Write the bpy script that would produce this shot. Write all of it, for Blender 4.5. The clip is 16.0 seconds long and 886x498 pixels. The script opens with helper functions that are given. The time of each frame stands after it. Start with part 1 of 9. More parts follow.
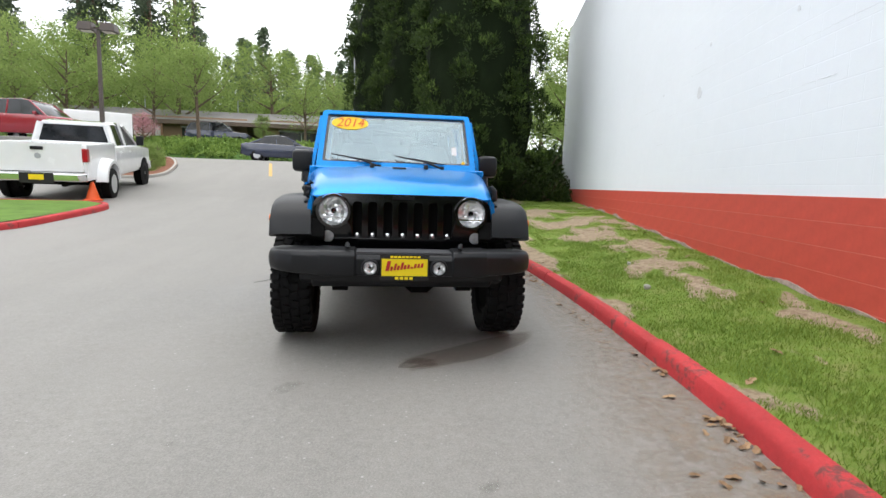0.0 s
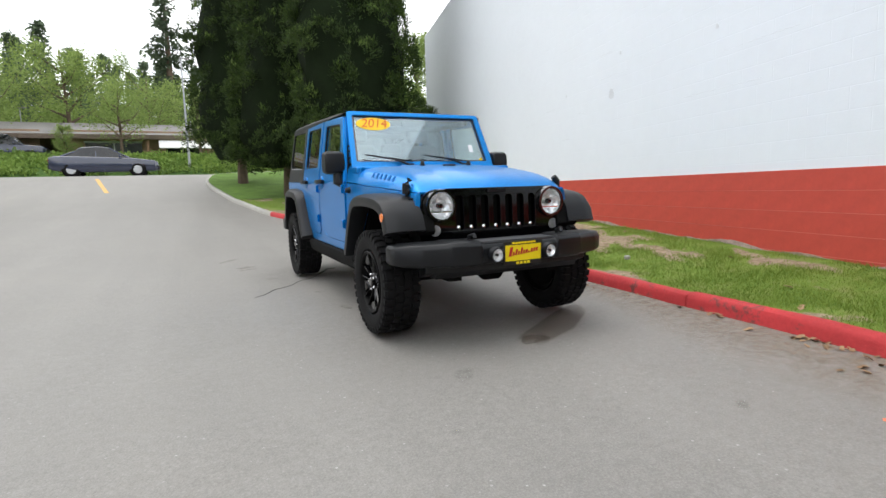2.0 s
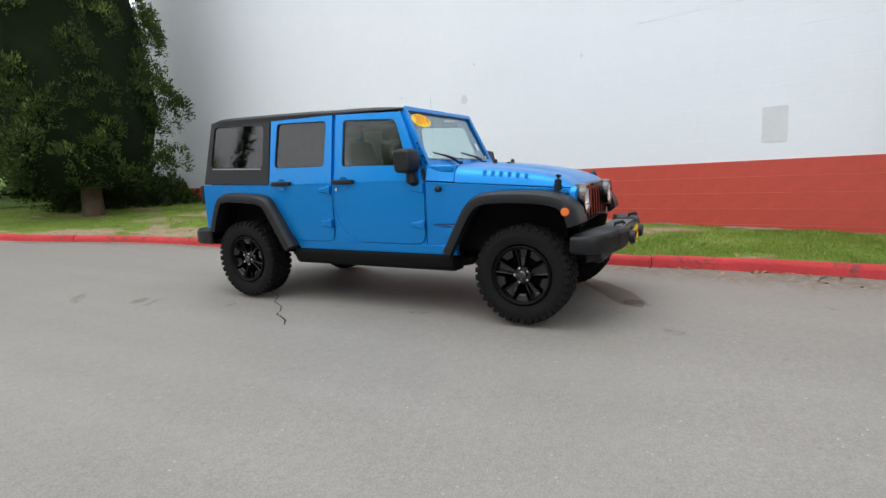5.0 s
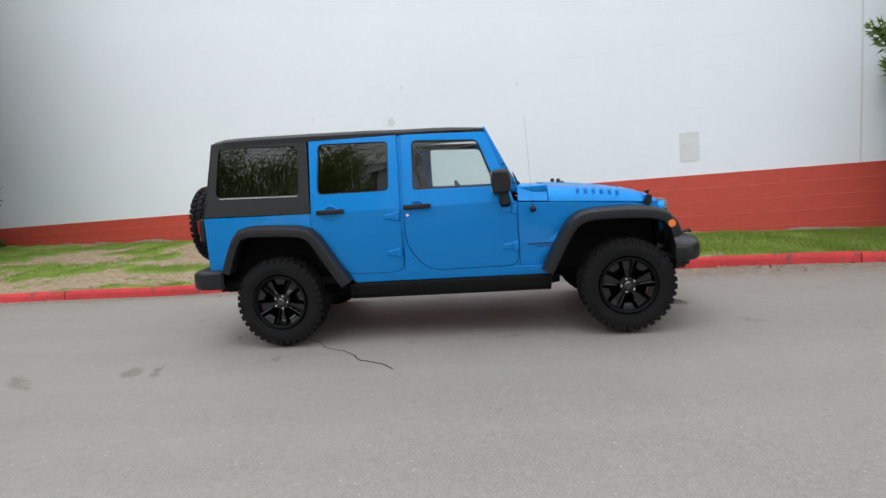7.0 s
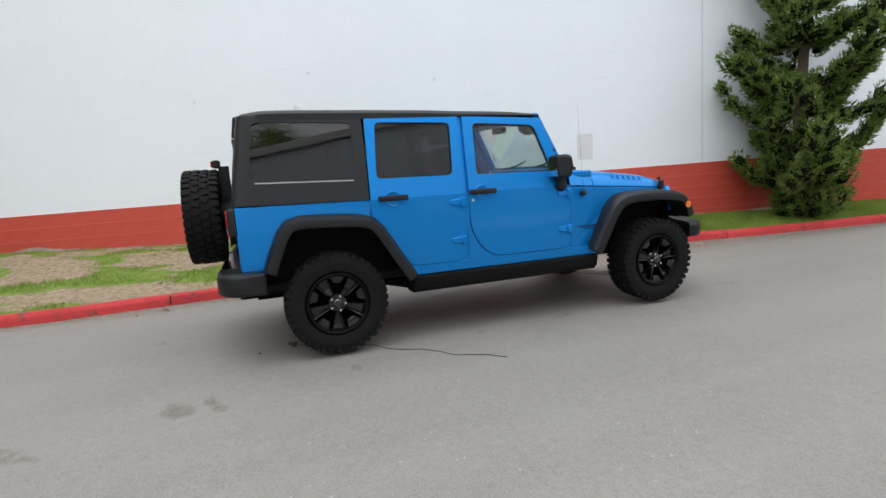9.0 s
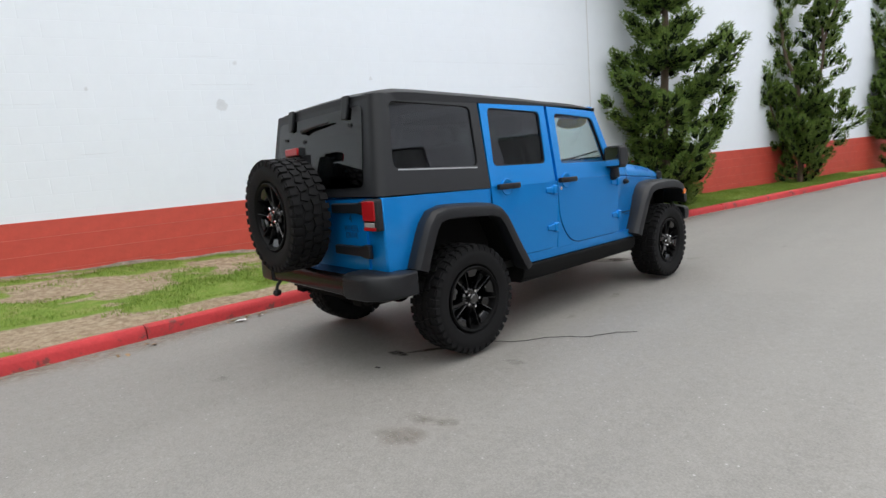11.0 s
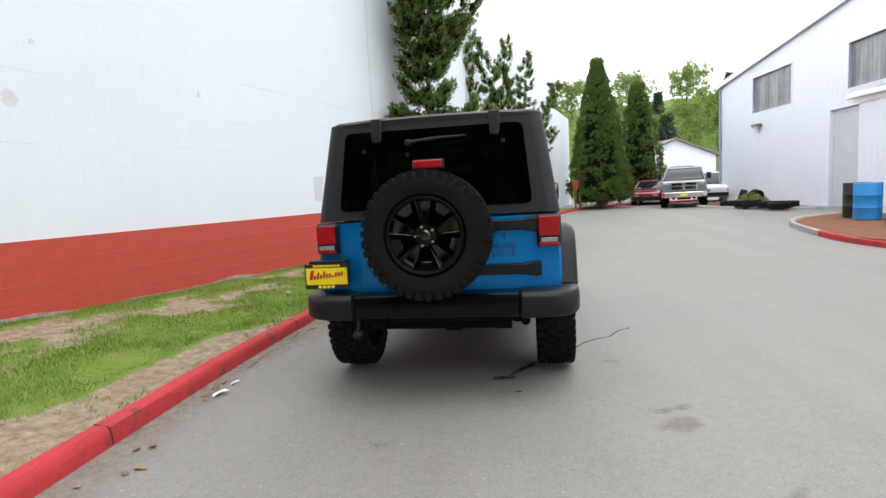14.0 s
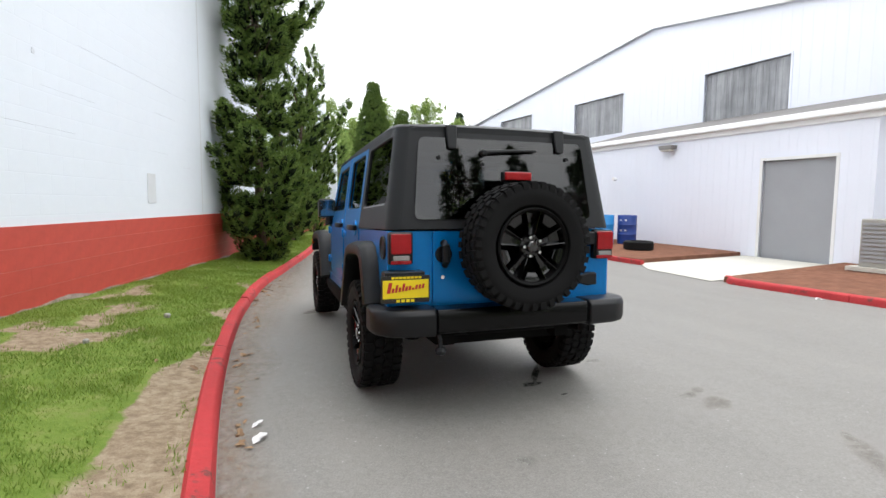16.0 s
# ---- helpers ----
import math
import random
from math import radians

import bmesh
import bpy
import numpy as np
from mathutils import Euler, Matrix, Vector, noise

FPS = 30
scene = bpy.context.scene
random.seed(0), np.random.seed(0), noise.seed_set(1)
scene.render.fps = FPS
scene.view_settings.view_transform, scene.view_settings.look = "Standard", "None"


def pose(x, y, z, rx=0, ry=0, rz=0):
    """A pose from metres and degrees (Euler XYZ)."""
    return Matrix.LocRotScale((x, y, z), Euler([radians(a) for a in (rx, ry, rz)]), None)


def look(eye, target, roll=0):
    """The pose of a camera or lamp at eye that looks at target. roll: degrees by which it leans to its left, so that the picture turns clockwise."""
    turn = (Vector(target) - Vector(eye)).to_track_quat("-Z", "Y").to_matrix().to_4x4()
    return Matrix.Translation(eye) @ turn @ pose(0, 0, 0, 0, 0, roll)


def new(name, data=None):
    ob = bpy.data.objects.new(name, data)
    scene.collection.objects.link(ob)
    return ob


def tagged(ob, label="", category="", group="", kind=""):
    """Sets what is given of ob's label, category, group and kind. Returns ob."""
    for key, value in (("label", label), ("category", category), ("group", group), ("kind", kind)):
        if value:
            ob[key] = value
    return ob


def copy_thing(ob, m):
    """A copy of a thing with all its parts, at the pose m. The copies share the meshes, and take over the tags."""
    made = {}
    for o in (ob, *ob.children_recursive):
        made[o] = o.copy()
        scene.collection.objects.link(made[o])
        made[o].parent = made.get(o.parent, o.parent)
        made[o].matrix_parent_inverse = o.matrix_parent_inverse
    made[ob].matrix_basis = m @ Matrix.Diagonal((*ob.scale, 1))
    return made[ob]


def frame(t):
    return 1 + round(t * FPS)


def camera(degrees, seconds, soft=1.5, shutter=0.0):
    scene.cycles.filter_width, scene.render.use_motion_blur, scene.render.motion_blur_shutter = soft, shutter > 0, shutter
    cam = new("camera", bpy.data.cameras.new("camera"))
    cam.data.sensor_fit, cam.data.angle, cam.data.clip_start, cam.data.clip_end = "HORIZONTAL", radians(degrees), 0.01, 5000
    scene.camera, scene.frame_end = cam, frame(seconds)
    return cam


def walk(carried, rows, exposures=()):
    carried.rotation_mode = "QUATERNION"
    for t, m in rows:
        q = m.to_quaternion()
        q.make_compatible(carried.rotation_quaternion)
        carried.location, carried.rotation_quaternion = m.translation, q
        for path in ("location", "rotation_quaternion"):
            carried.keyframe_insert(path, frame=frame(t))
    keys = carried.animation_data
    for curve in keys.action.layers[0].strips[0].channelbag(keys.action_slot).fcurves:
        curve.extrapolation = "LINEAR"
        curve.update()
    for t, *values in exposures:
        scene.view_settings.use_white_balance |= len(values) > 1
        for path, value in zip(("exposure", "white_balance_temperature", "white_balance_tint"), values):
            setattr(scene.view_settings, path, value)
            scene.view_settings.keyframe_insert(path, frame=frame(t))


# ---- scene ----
from mathutils.geometry import tessellate_polygon

cam = camera(80.3, 16.0)
METRES, EYE, TURN = 17.96, 1.2, -7.62
FRAME = pose(0, 0, 0, 0.93, 0, 0) @ pose(0, 0, 0, 0, -1.95, 0) @ pose(-0.243, -5.39, EYE, 0, 0, TURN)
ROWS = [
    (0.0, 0.0, 0.0, 0.0, -0.0, -8.12, 0.02),
    (0.5, -0.0213, -0.0059, -0.0015, -5.4, -9.84, 2.23),
    (1.0, -0.0456, -0.0039, -0.0033, -7.97, -9.01, 3.69),
    (1.5, -0.0731, -0.0014, -0.0021, -11.98, -8.11, 3.36),
    (2.0, -0.1043, 0.0032, -0.0009, -19.01, -8.25, 3.07),
    (2.5, -0.1351, 0.0134, 0.0005, -24.38, -8.71, 2.98),
    (3.0, -0.1664, 0.0248, 0.003, -33.38, -10.0, 4.02),
    (3.5, -0.1933, 0.043, 0.0049, -38.03, -10.01, 3.25),
    (4.0, -0.2206, 0.0625, 0.0064, -45.48, -10.96, 4.14),
    (4.5, -0.2437, 0.0872, 0.0086, -49.96, -12.57, 5.82),
    (7.0, -0.3075, 0.2425, 0.0168, -78.14, -9.3, 4.05),
    (7.5, -0.311, 0.2762, 0.0173, -85.82, -9.79, 5.26),
    (8.0, -0.3087, 0.3096, 0.0173, -89.16, -8.2, 3.3),
    (8.5, -0.3073, 0.3414, 0.0167, -98.0, -9.68, 3.23),
    (9.0, -0.2996, 0.3729, 0.015, -102.45, -10.23, 2.78),
    (11.5, -0.2216, 0.5121, 0.0092, -130.29, -8.49, 2.99),
    (12.0, -0.1994, 0.5328, 0.0081, -138.51, -8.32, 3.3),
    (12.5, -0.1748, 0.5498, 0.0068, -142.08, -6.41, 2.63),
    (13.0, -0.1514, 0.5684, 0.0056, -149.91, -6.3, 2.2),
    (13.5, -0.124, 0.5802, 0.0049, -155.51, -5.96, 1.4),
    (14.0, -0.0964, 0.5924, 0.0037, -163.87, -5.45, 1.08),
    (14.5, -0.0671, 0.5974, 0.003, -169.47, -6.36, 1.48),
    (15.0, -0.0388, 0.6002, 0.0021, -178.09, -4.32, -0.16),
    (15.5, -0.0093, 0.5992, 0.0014, -187.39, -4.95, 0.4),
    (16.0, 0.0193, 0.5937, 0.0006, -191.86, -3.45, -1.96),
]
EXPOSURES = [(0.0, 0.70), (1.5, 0.67), (2.5, 0.52), (3.5, 0.5), (9.0, 0.42), (12.5, 0.60), (16.0, 0.70)]
ENDS = [
    (4.7, -4.5228, -3.0696, 1.1612, 80.405, 4.545, -59.51),
    (6.8, -5.1729, -0.601, 1.3057, 82.297, 4.86, -82.904),
    (9.2, -4.637, 2.1654, 1.3386, 81.292, 3.788, -112.739),
    (11.3, -3.1701, 4.1179, 1.3321, 81.65, 5.067, -135.51),
]
STEPS = [(t, FRAME @ pose(METRES * x, METRES * y, METRES * z, 90 + pitch, roll, yaw)) for t, x, y, z, yaw, pitch, roll in ROWS]
STEPS += [(t, pose(*place)) for t, *place in ENDS]
walk(cam, sorted(STEPS, key=lambda row: row[0]), EXPOSURES)

# ---- light ----
world = bpy.data.worlds.new("world")
scene.world = world
world.use_nodes = True
wn, wl = world.node_tree.nodes, world.node_tree.links
wn.clear()
w_out = wn.new("ShaderNodeOutputWorld")
w_bg = wn.new("ShaderNodeBackground")
w_sky = wn.new("ShaderNodeTexSky")
w_sky.sky_type, w_sky.sun_disc = "NISHITA", False
w_sky.sun_elevation, w_sky.sun_rotation = radians(74), radians(297)
w_sky.air_density, w_sky.dust_density = 1.0, 3.0
w_tc = wn.new("ShaderNodeTexCoord")
w_noise = wn.new("ShaderNodeTexNoise")
w_noise.inputs["Scale"].default_value, w_noise.inputs["Detail"].default_value = 2.6, 6
w_map = wn.new("ShaderNodeMapping")
w_map.inputs["Scale"].default_value = (1, 1, 2.2)
w_ramp = wn.new("ShaderNodeValToRGB")
w_ramp.color_ramp.elements[0].position, w_ramp.color_ramp.elements[0].color = 0.34, (8.6, 8.9, 9.4, 1)
w_ramp.color_ramp.elements[1].position, w_ramp.color_ramp.elements[1].color = 0.62, (12.5, 12.6, 12.6, 1)
w_mix = wn.new("ShaderNodeMix")
w_mix.data_type = "RGBA"
w_mix.inputs["Factor"].default_value = 0.9
wl.new(w_tc.outputs["Generated"], w_map.inputs["Vector"])
wl.new(w_map.outputs["Vector"], w_noise.inputs["Vector"])
wl.new(w_noise.outputs["Fac"], w_ramp.inputs["Fac"])
wl.new(w_sky.outputs["Color"], w_mix.inputs["A"])
wl.new(w_ramp.outputs["Color"], w_mix.inputs["B"])
wl.new(w_mix.outputs["Result"], w_bg.inputs["Color"])
w_bg.inputs["Strength"].default_value = 0.14
wl.new(w_bg.outputs["Background"], w_out.inputs["Surface"])

sun = new("sun", bpy.data.lights.new("sun", "SUN"))
sun.data.energy, sun.data.angle, sun.data.color = 0.5, radians(40), (1.0, 0.98, 0.95)
sun.matrix_world = look((-4, 2, 16), (0, 0, 0))

# ---- materials ----


def nodes_of(name):
    m = bpy.data.materials.new(name)
    m.use_nodes = True
    nt = m.node_tree
    return m, nt, nt.nodes["Principled BSDF"]


def noise_node(nt, scale, detail=5.0, rough=0.55, coord="Object"):
    tc = nt.nodes.new("ShaderNodeTexCoord")
    n = nt.nodes.new("ShaderNodeTexNoise")
    n.inputs["Scale"].default_value, n.inputs["Detail"].default_value, n.inputs["Roughness"].default_value = scale, detail, rough
    nt.links.new(tc.outputs[coord], n.inputs["Vector"])
    return n.outputs["Fac"]


def ramp(nt, fac, stops):
    r = nt.nodes.new("ShaderNodeValToRGB")
    e = r.color_ramp.elements
    while len(e) < len(stops):
        e.new(0.5)
    for el, (p, c) in zip(e, stops):
        el.position, el.color = p, (*c, 1) if len(c) == 3 else c
    nt.links.new(fac, r.inputs["Fac"])
    return r.outputs["Color"]


def mixc(nt, fac, a, b, blend="MIX"):
    m = nt.nodes.new("ShaderNodeMix")
    m.data_type, m.blend_type = "RGBA", blend
    for key, v in (("Factor", fac), ("A", a), ("B", b)):
        sock = m.inputs[key]
        if isinstance(v, (int, float)):
            sock.default_value = v
        elif isinstance(v, tuple):
            sock.default_value = (*v, 1)
        else:
            nt.links.new(v, sock)
    return m.outputs["Result"]


def bump_in(nt, bsdf, height, strength, distance=0.01):
    b = nt.nodes.new("ShaderNodeBump")
    b.inputs["Strength"].default_value, b.inputs["Distance"].default_value = strength, distance
    nt.links.new(height, b.inputs["Height"])
    nt.links.new(b.outputs["Normal"], bsdf.inputs["Normal"])


def tone(c, k):
    return tuple(min(1.0, v * k) for v in c)


def mat(name, base, rough=0.6, metal=0.0, var=0.18, scale=3.0, fine=60.0, bump=0.15, dist=0.004, coat=0.0, spec=0.5, rand=0.0):
    """A plain surface: colour that varies at two scales, fine relief, gloss that varies a little."""
    m, nt, b = nodes_of(name)
    big = noise_node(nt, scale)
    small = noise_node(nt, fine, 3.0)
    col = ramp(nt, big, [(0.3, tone(base, 1 - var)), (0.7, tone(base, 1 + var))])
    col = mixc(nt, 0.35, col, ramp(nt, small, [(0.3, tone(base, 1 - var)), (0.7, tone(base, 1 + var * 0.8))]))
    if rand:
        oi = nt.nodes.new("ShaderNodeObjectInfo")
        col = mixc(nt, 1.0, col, ramp(nt, oi.outputs["Random"], [(0.0, (1 - rand,) * 3), (1.0, (1, 1, 1))]), "MULTIPLY")
    nt.links.new(col, b.inputs["Base Color"])
    rr = nt.nodes.new("ShaderNodeMapRange")
    rr.inputs["To Min"].default_value, rr.inputs["To Max"].default_value = max(0, rough - 0.08), min(1, rough + 0.08)
    nt.links.new(big, rr.inputs["Value"])
    nt.links.new(rr.outputs["Result"], b.inputs["Roughness"])
    b.inputs["Metallic"].default_value = metal
    b.inputs["Specular IOR Level"].default_value = spec
    b.inputs["Coat Weight"].default_value, b.inputs["Coat Roughness"].default_value = coat, 0.03
    if bump:
        bump_in(nt, b, small, bump, dist)
    return m


def asphalt_mat():
    m, nt, b = nodes_of("asphalt")
    base = (0.213, 0.204, 0.189)
    col = ramp(nt, noise_node(nt, 0.35, 6), [(0.3, tone(base, 0.68)), (0.7, tone(base, 1.26))])
    col = mixc(nt, 0.5, col, ramp(nt, noise_node(nt, 1.6, 7, 0.72), [(0.3, tone(base, 0.66)), (0.7, tone(base, 1.28))]))
    tc = nt.nodes.new("ShaderNodeTexCoord")
    v = nt.nodes.new("ShaderNodeTexVoronoi")
    v.inputs["Scale"].default_value = 110
    nt.links.new(tc.outputs["Object"], v.inputs["Vector"])
    col = mixc(nt, ramp(nt, noise_node(nt, 0.55, 7, 0.65), [(0.45, (0, 0, 0)), (0.72, (0.4, 0.4, 0.4))]), col, (0.24, 0.21, 0.18))
    col = mixc(nt, ramp(nt, noise_node(nt, 6, 8, 0.75), [(0.55, (0, 0, 0)), (0.75, (0.5, 0.5, 0.5))]), col, (0.155, 0.148, 0.138))
    # faint lanes worn by wheels, drawn out along the drive
    lane = nt.nodes.new("ShaderNodeMapping")
    lane.inputs["Scale"].default_value = (1.5, 0.12, 1)
    nt.links.new(tc.outputs["Object"], lane.inputs["Vector"])
    worn = nt.nodes.new("ShaderNodeTexNoise")
    worn.inputs["Scale"].default_value, worn.inputs["Detail"].default_value = 1.0, 6
    nt.links.new(lane.outputs["Vector"], worn.inputs["Vector"])
    col = mixc(nt, 0.4, col, ramp(nt, worn.outputs["Fac"], [(0.34, tone(base, 0.72)), (0.5, base), (0.66, tone(base, 1.3))]))
    col = mixc(nt, 0.3, col, ramp(nt, noise_node(nt, 22, 8, 0.78), [(0.33, tone(base, 0.5)), (0.5, base), (0.67, tone(base, 1.55))]))
    grit = noise_node(nt, 95, 4, 0.7)
    col = mixc(nt, 0.34, col, ramp(nt, grit, [(0.32, tone(base, 0.55)), (0.5, base), (0.7, tone(base, 1.7))]))
    v2 = nt.nodes.new("ShaderNodeTexVoronoi")
    v2.inputs["Scale"].default_value = 15.0
    nt.links.new(tc.outputs["Object"], v2.inputs["Vector"])
    some = ramp(nt, noise_node(nt, 1.7, 4), [(0.38, (0, 0, 0)), (0.58, (0.9, 0.9, 0.9))])
    speck = mixc(nt, 1.0, ramp(nt, v2.outputs["Distance"], [(0.05, (1, 1, 1)), (0.11, (0, 0, 0))]), some, "MULTIPLY")
    col = mixc(nt, speck, col, (0.42, 0.41, 0.39))
    nt.links.new(col, b.inputs["Base Color"])
    b.inputs["Roughness"].default_value = 0.62
    b.inputs["Specular IOR Level"].default_value = 0.5
    bump_in(nt, b, v.outputs["Distance"], 0.25, 0.005)
    return m


def wall_mat(name, base, var, chip, chip_amount, joint=0.25):
    """Painted concrete block: courses 0.2 m high show as faint relief, with chips and streaks."""
    m, nt, b = nodes_of(name)
    tc = nt.nodes.new("ShaderNodeTexCoord")
    br = nt.nodes.new("ShaderNodeTexBrick")
    br.inputs["Scale"].default_value = 1.0
    br.inputs["Brick Width"].default_value, br.inputs["Row Height"].default_value = 0.4, 0.2
    br.inputs["Mortar Size"].default_value, br.inputs["Mortar Smooth"].default_value = 0.006, 0.6
    sep, comb = nt.nodes.new("ShaderNodeSeparateXYZ"), nt.nodes.new("ShaderNodeCombineXYZ")
    nt.links.new(tc.outputs["Object"], sep.inputs["Vector"])
    nt.links.new(sep.outputs["X"], comb.inputs["X"])
    nt.links.new(sep.outputs["Z"], comb.inputs["Y"])
    nt.links.new(comb.outputs["Vector"], br.inputs["Vector"])
    col = ramp(nt, noise_node(nt, 0.5, 5), [(0.3, tone(base, 1 - var)), (0.7, tone(base, 1 + var))])
    col = mixc(nt, 0.4, col, ramp(nt, noise_node(nt, 6, 6, 0.7), [(0.3, tone(base, 1 - var)), (0.7, tone(base, 1 + var))]))
    chips = noise_node(nt, 3.4, 7, 0.72)
    col = mixc(nt, ramp(nt, chips, [(chip_amount, (0, 0, 0)), (chip_amount + 0.02, (1, 1, 1))]), col, chip)
    nt.links.new(col, b.inputs["Base Color"])
    b.inputs["Roughness"].default_value = 0.6
    inv = nt.nodes.new("ShaderNodeMath")
    inv.operation = "MULTIPLY_ADD"
    inv.inputs[1].default_value, inv.inputs[2].default_value = -1.0, 1.0
    nt.links.new(br.outputs["Fac"], inv.inputs[0])
    add = nt.nodes.new("ShaderNodeMath")
    add.operation = "MULTIPLY_ADD"
    add.inputs[1].default_value = 0.5
    nt.links.new(noise_node(nt, 40, 4), add.inputs[0])
    nt.links.new(inv.outputs["Value"], add.inputs[2])
    bump_in(nt, b, add.outputs["Value"], joint, 0.006)
    return m


def verge_mat():
    """Short grass on soil; the bare patches follow the mesh's own 'bare' values."""
    m, nt, b = nodes_of("verge_turf")
    at = nt.nodes.new("ShaderNodeAttribute")
    at.attribute_name = "bare"
    grass = ramp(nt, noise_node(nt, 5, 6, 0.7), [(0.3, (0.10, 0.165, 0.025)), (0.5, (0.155, 0.225, 0.042)), (0.7, (0.23, 0.24, 0.085))])
    soil = ramp(nt, noise_node(nt, 14, 6, 0.7), [(0.3, (0.17, 0.12, 0.08)), (0.52, (0.30, 0.235, 0.16)), (0.75, (0.43, 0.36, 0.265))])
    edge = nt.nodes.new("ShaderNodeMath")
    edge.operation = "MULTIPLY_ADD"
    edge.inputs[1].default_value = 0.5
    nt.links.new(noise_node(nt, 22, 5, 0.7), edge.inputs[0])
    nt.links.new(at.outputs["Fac"], edge.inputs[2])
    col = mixc(nt, ramp(nt, edge.outputs["Value"], [(0.6, (0, 0, 0)), (0.78, (1, 1, 1))]), grass, soil)
    nt.links.new(col, b.inputs["Base Color"])
    b.inputs["Roughness"].default_value = 0.95
    b.inputs["Specular IOR Level"].default_value = 0.15
    bump_in(nt, b, noise_node(nt, 45, 5, 0.7), 0.6, 0.02)
    return m


def leaf_mat(name, dark, light, trans=0.25, patch=0.9):
    m, nt, b = nodes_of(name)
    geo = nt.nodes.new("ShaderNodeNewGeometry")
    mid = tuple((p + q) / 2 for p, q in zip(dark, light))
    col = ramp(nt, geo.outputs["Random Per Island"], [(0.0, dark), (0.5, mid), (1.0, light)])
    col = mixc(nt, 0.45, col, ramp(nt, noise_node(nt, patch, 4), [(0.3, dark), (0.7, light)]))
    nt.links.new(col, b.inputs["Base Color"])
    b.inputs["Roughness"].default_value = 0.7
    b.inputs["Specular IOR Level"].default_value = 0.25
    tr = nt.nodes.new("ShaderNodeBsdfTranslucent")
    nt.links.new(col, tr.inputs["Color"])
    mx = nt.nodes.new("ShaderNodeMixShader")
    mx.inputs["Fac"].default_value = trans
    nt.links.new(b.outputs["BSDF"], mx.inputs[1])
    nt.links.new(tr.outputs["BSDF"], mx.inputs[2])
    nt.links.new(mx.outputs["Shader"], nt.nodes["Material Output"].inputs["Surface"])
    return m


def glass_mat(name, tint, rough=0.0, gloss=0.04, sheen=(1.0, 1.0, 1.0)):
    """A thin pane: part mirror by angle, the rest seen through its tint."""
    m, nt, b = nodes_of(name)
    tr = nt.nodes.new("ShaderNodeBsdfTransparent")
    tr.inputs["Color"].default_value = (*tint, 1)
    gl = nt.nodes.new("ShaderNodeBsdfGlossy")
    gl.inputs["Roughness"].default_value = rough
    gl.inputs["Color"].default_value = (*sheen, 1)
    lw = nt.nodes.new("ShaderNodeLayerWeight")
    lw.inputs["Blend"].default_value = 0.5
    p5, fr = nt.nodes.new("ShaderNodeMath"), nt.nodes.new("ShaderNodeMath")
    p5.operation, fr.operation = "POWER", "MULTIPLY_ADD"
    p5.inputs[1].default_value = 5.0
    fr.inputs[1].default_value, fr.inputs[2].default_value = 0.9, gloss
    nt.links.new(lw.outputs["Facing"], p5.inputs[0])
    nt.links.new(p5.outputs["Value"], fr.inputs[0])
    mx = nt.nodes.new("ShaderNodeMixShader")
    nt.links.new(fr.outputs["Value"], mx.inputs["Fac"])
    nt.links.new(tr.outputs["BSDF"], mx.inputs[1])
    nt.links.new(gl.outputs["BSDF"], mx.inputs[2])
    nt.links.new(mx.outputs["Shader"], nt.nodes["Material Output"].inputs["Surface"])
    return m


ASPHALT = asphalt_mat()
WALL_WHITE = wall_mat("white_block_paint", (0.77, 0.815, 0.87), 0.03, (0.55, 0.56, 0.58), 0.735, 0.22)
WALL_RED = wall_mat("red_block_paint", (0.53, 0.068, 0.045), 0.24, (0.6, 0.30, 0.26), 0.70, 0.0)


def chipped_mat(name, base, chip, amount):
    """Worn thick paint on concrete: scuffs, chips and a pitted relief."""
    m, nt, b = nodes_of(name)
    col = ramp(nt, noise_node(nt, 2.2, 6, 0.65), [(0.3, tone(base, 0.68)), (0.7, tone(base, 1.18))])
    col = mixc(nt, 0.35, col, ramp(nt, noise_node(nt, 38, 5, 0.7), [(0.3, tone(base, 0.65)), (0.7, tone(base, 1.2))]))
    wear = noise_node(nt, 4.5, 9, 0.74)
    col = mixc(nt, ramp(nt, wear, [(amount, (0, 0, 0)), (amount + 0.05, (0.85, 0.85, 0.85))]), col, chip)
    nt.links.new(col, b.inputs["Base Color"])
    b.inputs["Roughness"].default_value = 0.68
    b.inputs["Specular IOR Level"].default_value = 0.3
    bump_in(nt, b, noise_node(nt, 55, 8, 0.75), 0.7, 0.008)
    return m


KERB_RED = chipped_mat("red_kerb_paint", (0.5, 0.042, 0.046), (0.13, 0.05, 0.045), 0.555)
CONCRETE = mat("concrete", (0.36, 0.35, 0.32), 0.85, var=0.15, scale=3, fine=70, bump=0.3)
APRON = mat("pale_concrete", (0.58, 0.56, 0.5), 0.85, var=0.1, scale=1.5, fine=60, bump=0.2)
TURF = verge_mat()
GRASS = leaf_mat("grass_blades", (0.10, 0.185, 0.022), (0.28, 0.37, 0.075), 0.3)
DRYGRASS = leaf_mat("dry_leaf", (0.14, 0.085, 0.05), (0.42, 0.28, 0.16), 0.1)
LAWN = mat("lawn", (0.11, 0.19, 0.04), 0.95, var=0.3, scale=2.5, fine=35, bump=0.5, dist=0.03, spec=0.15)
MULCH = mat("bark_mulch", (0.21, 0.10, 0.065), 0.95, var=0.35, scale=6, fine=45, bump=0.7, dist=0.03, spec=0.1)
HILLGRASS = mat("hill_grass", (0.13, 0.2, 0.05), 0.95, var=0.35, scale=0.25, fine=3, bump=0.4, dist=0.2, spec=0.1)
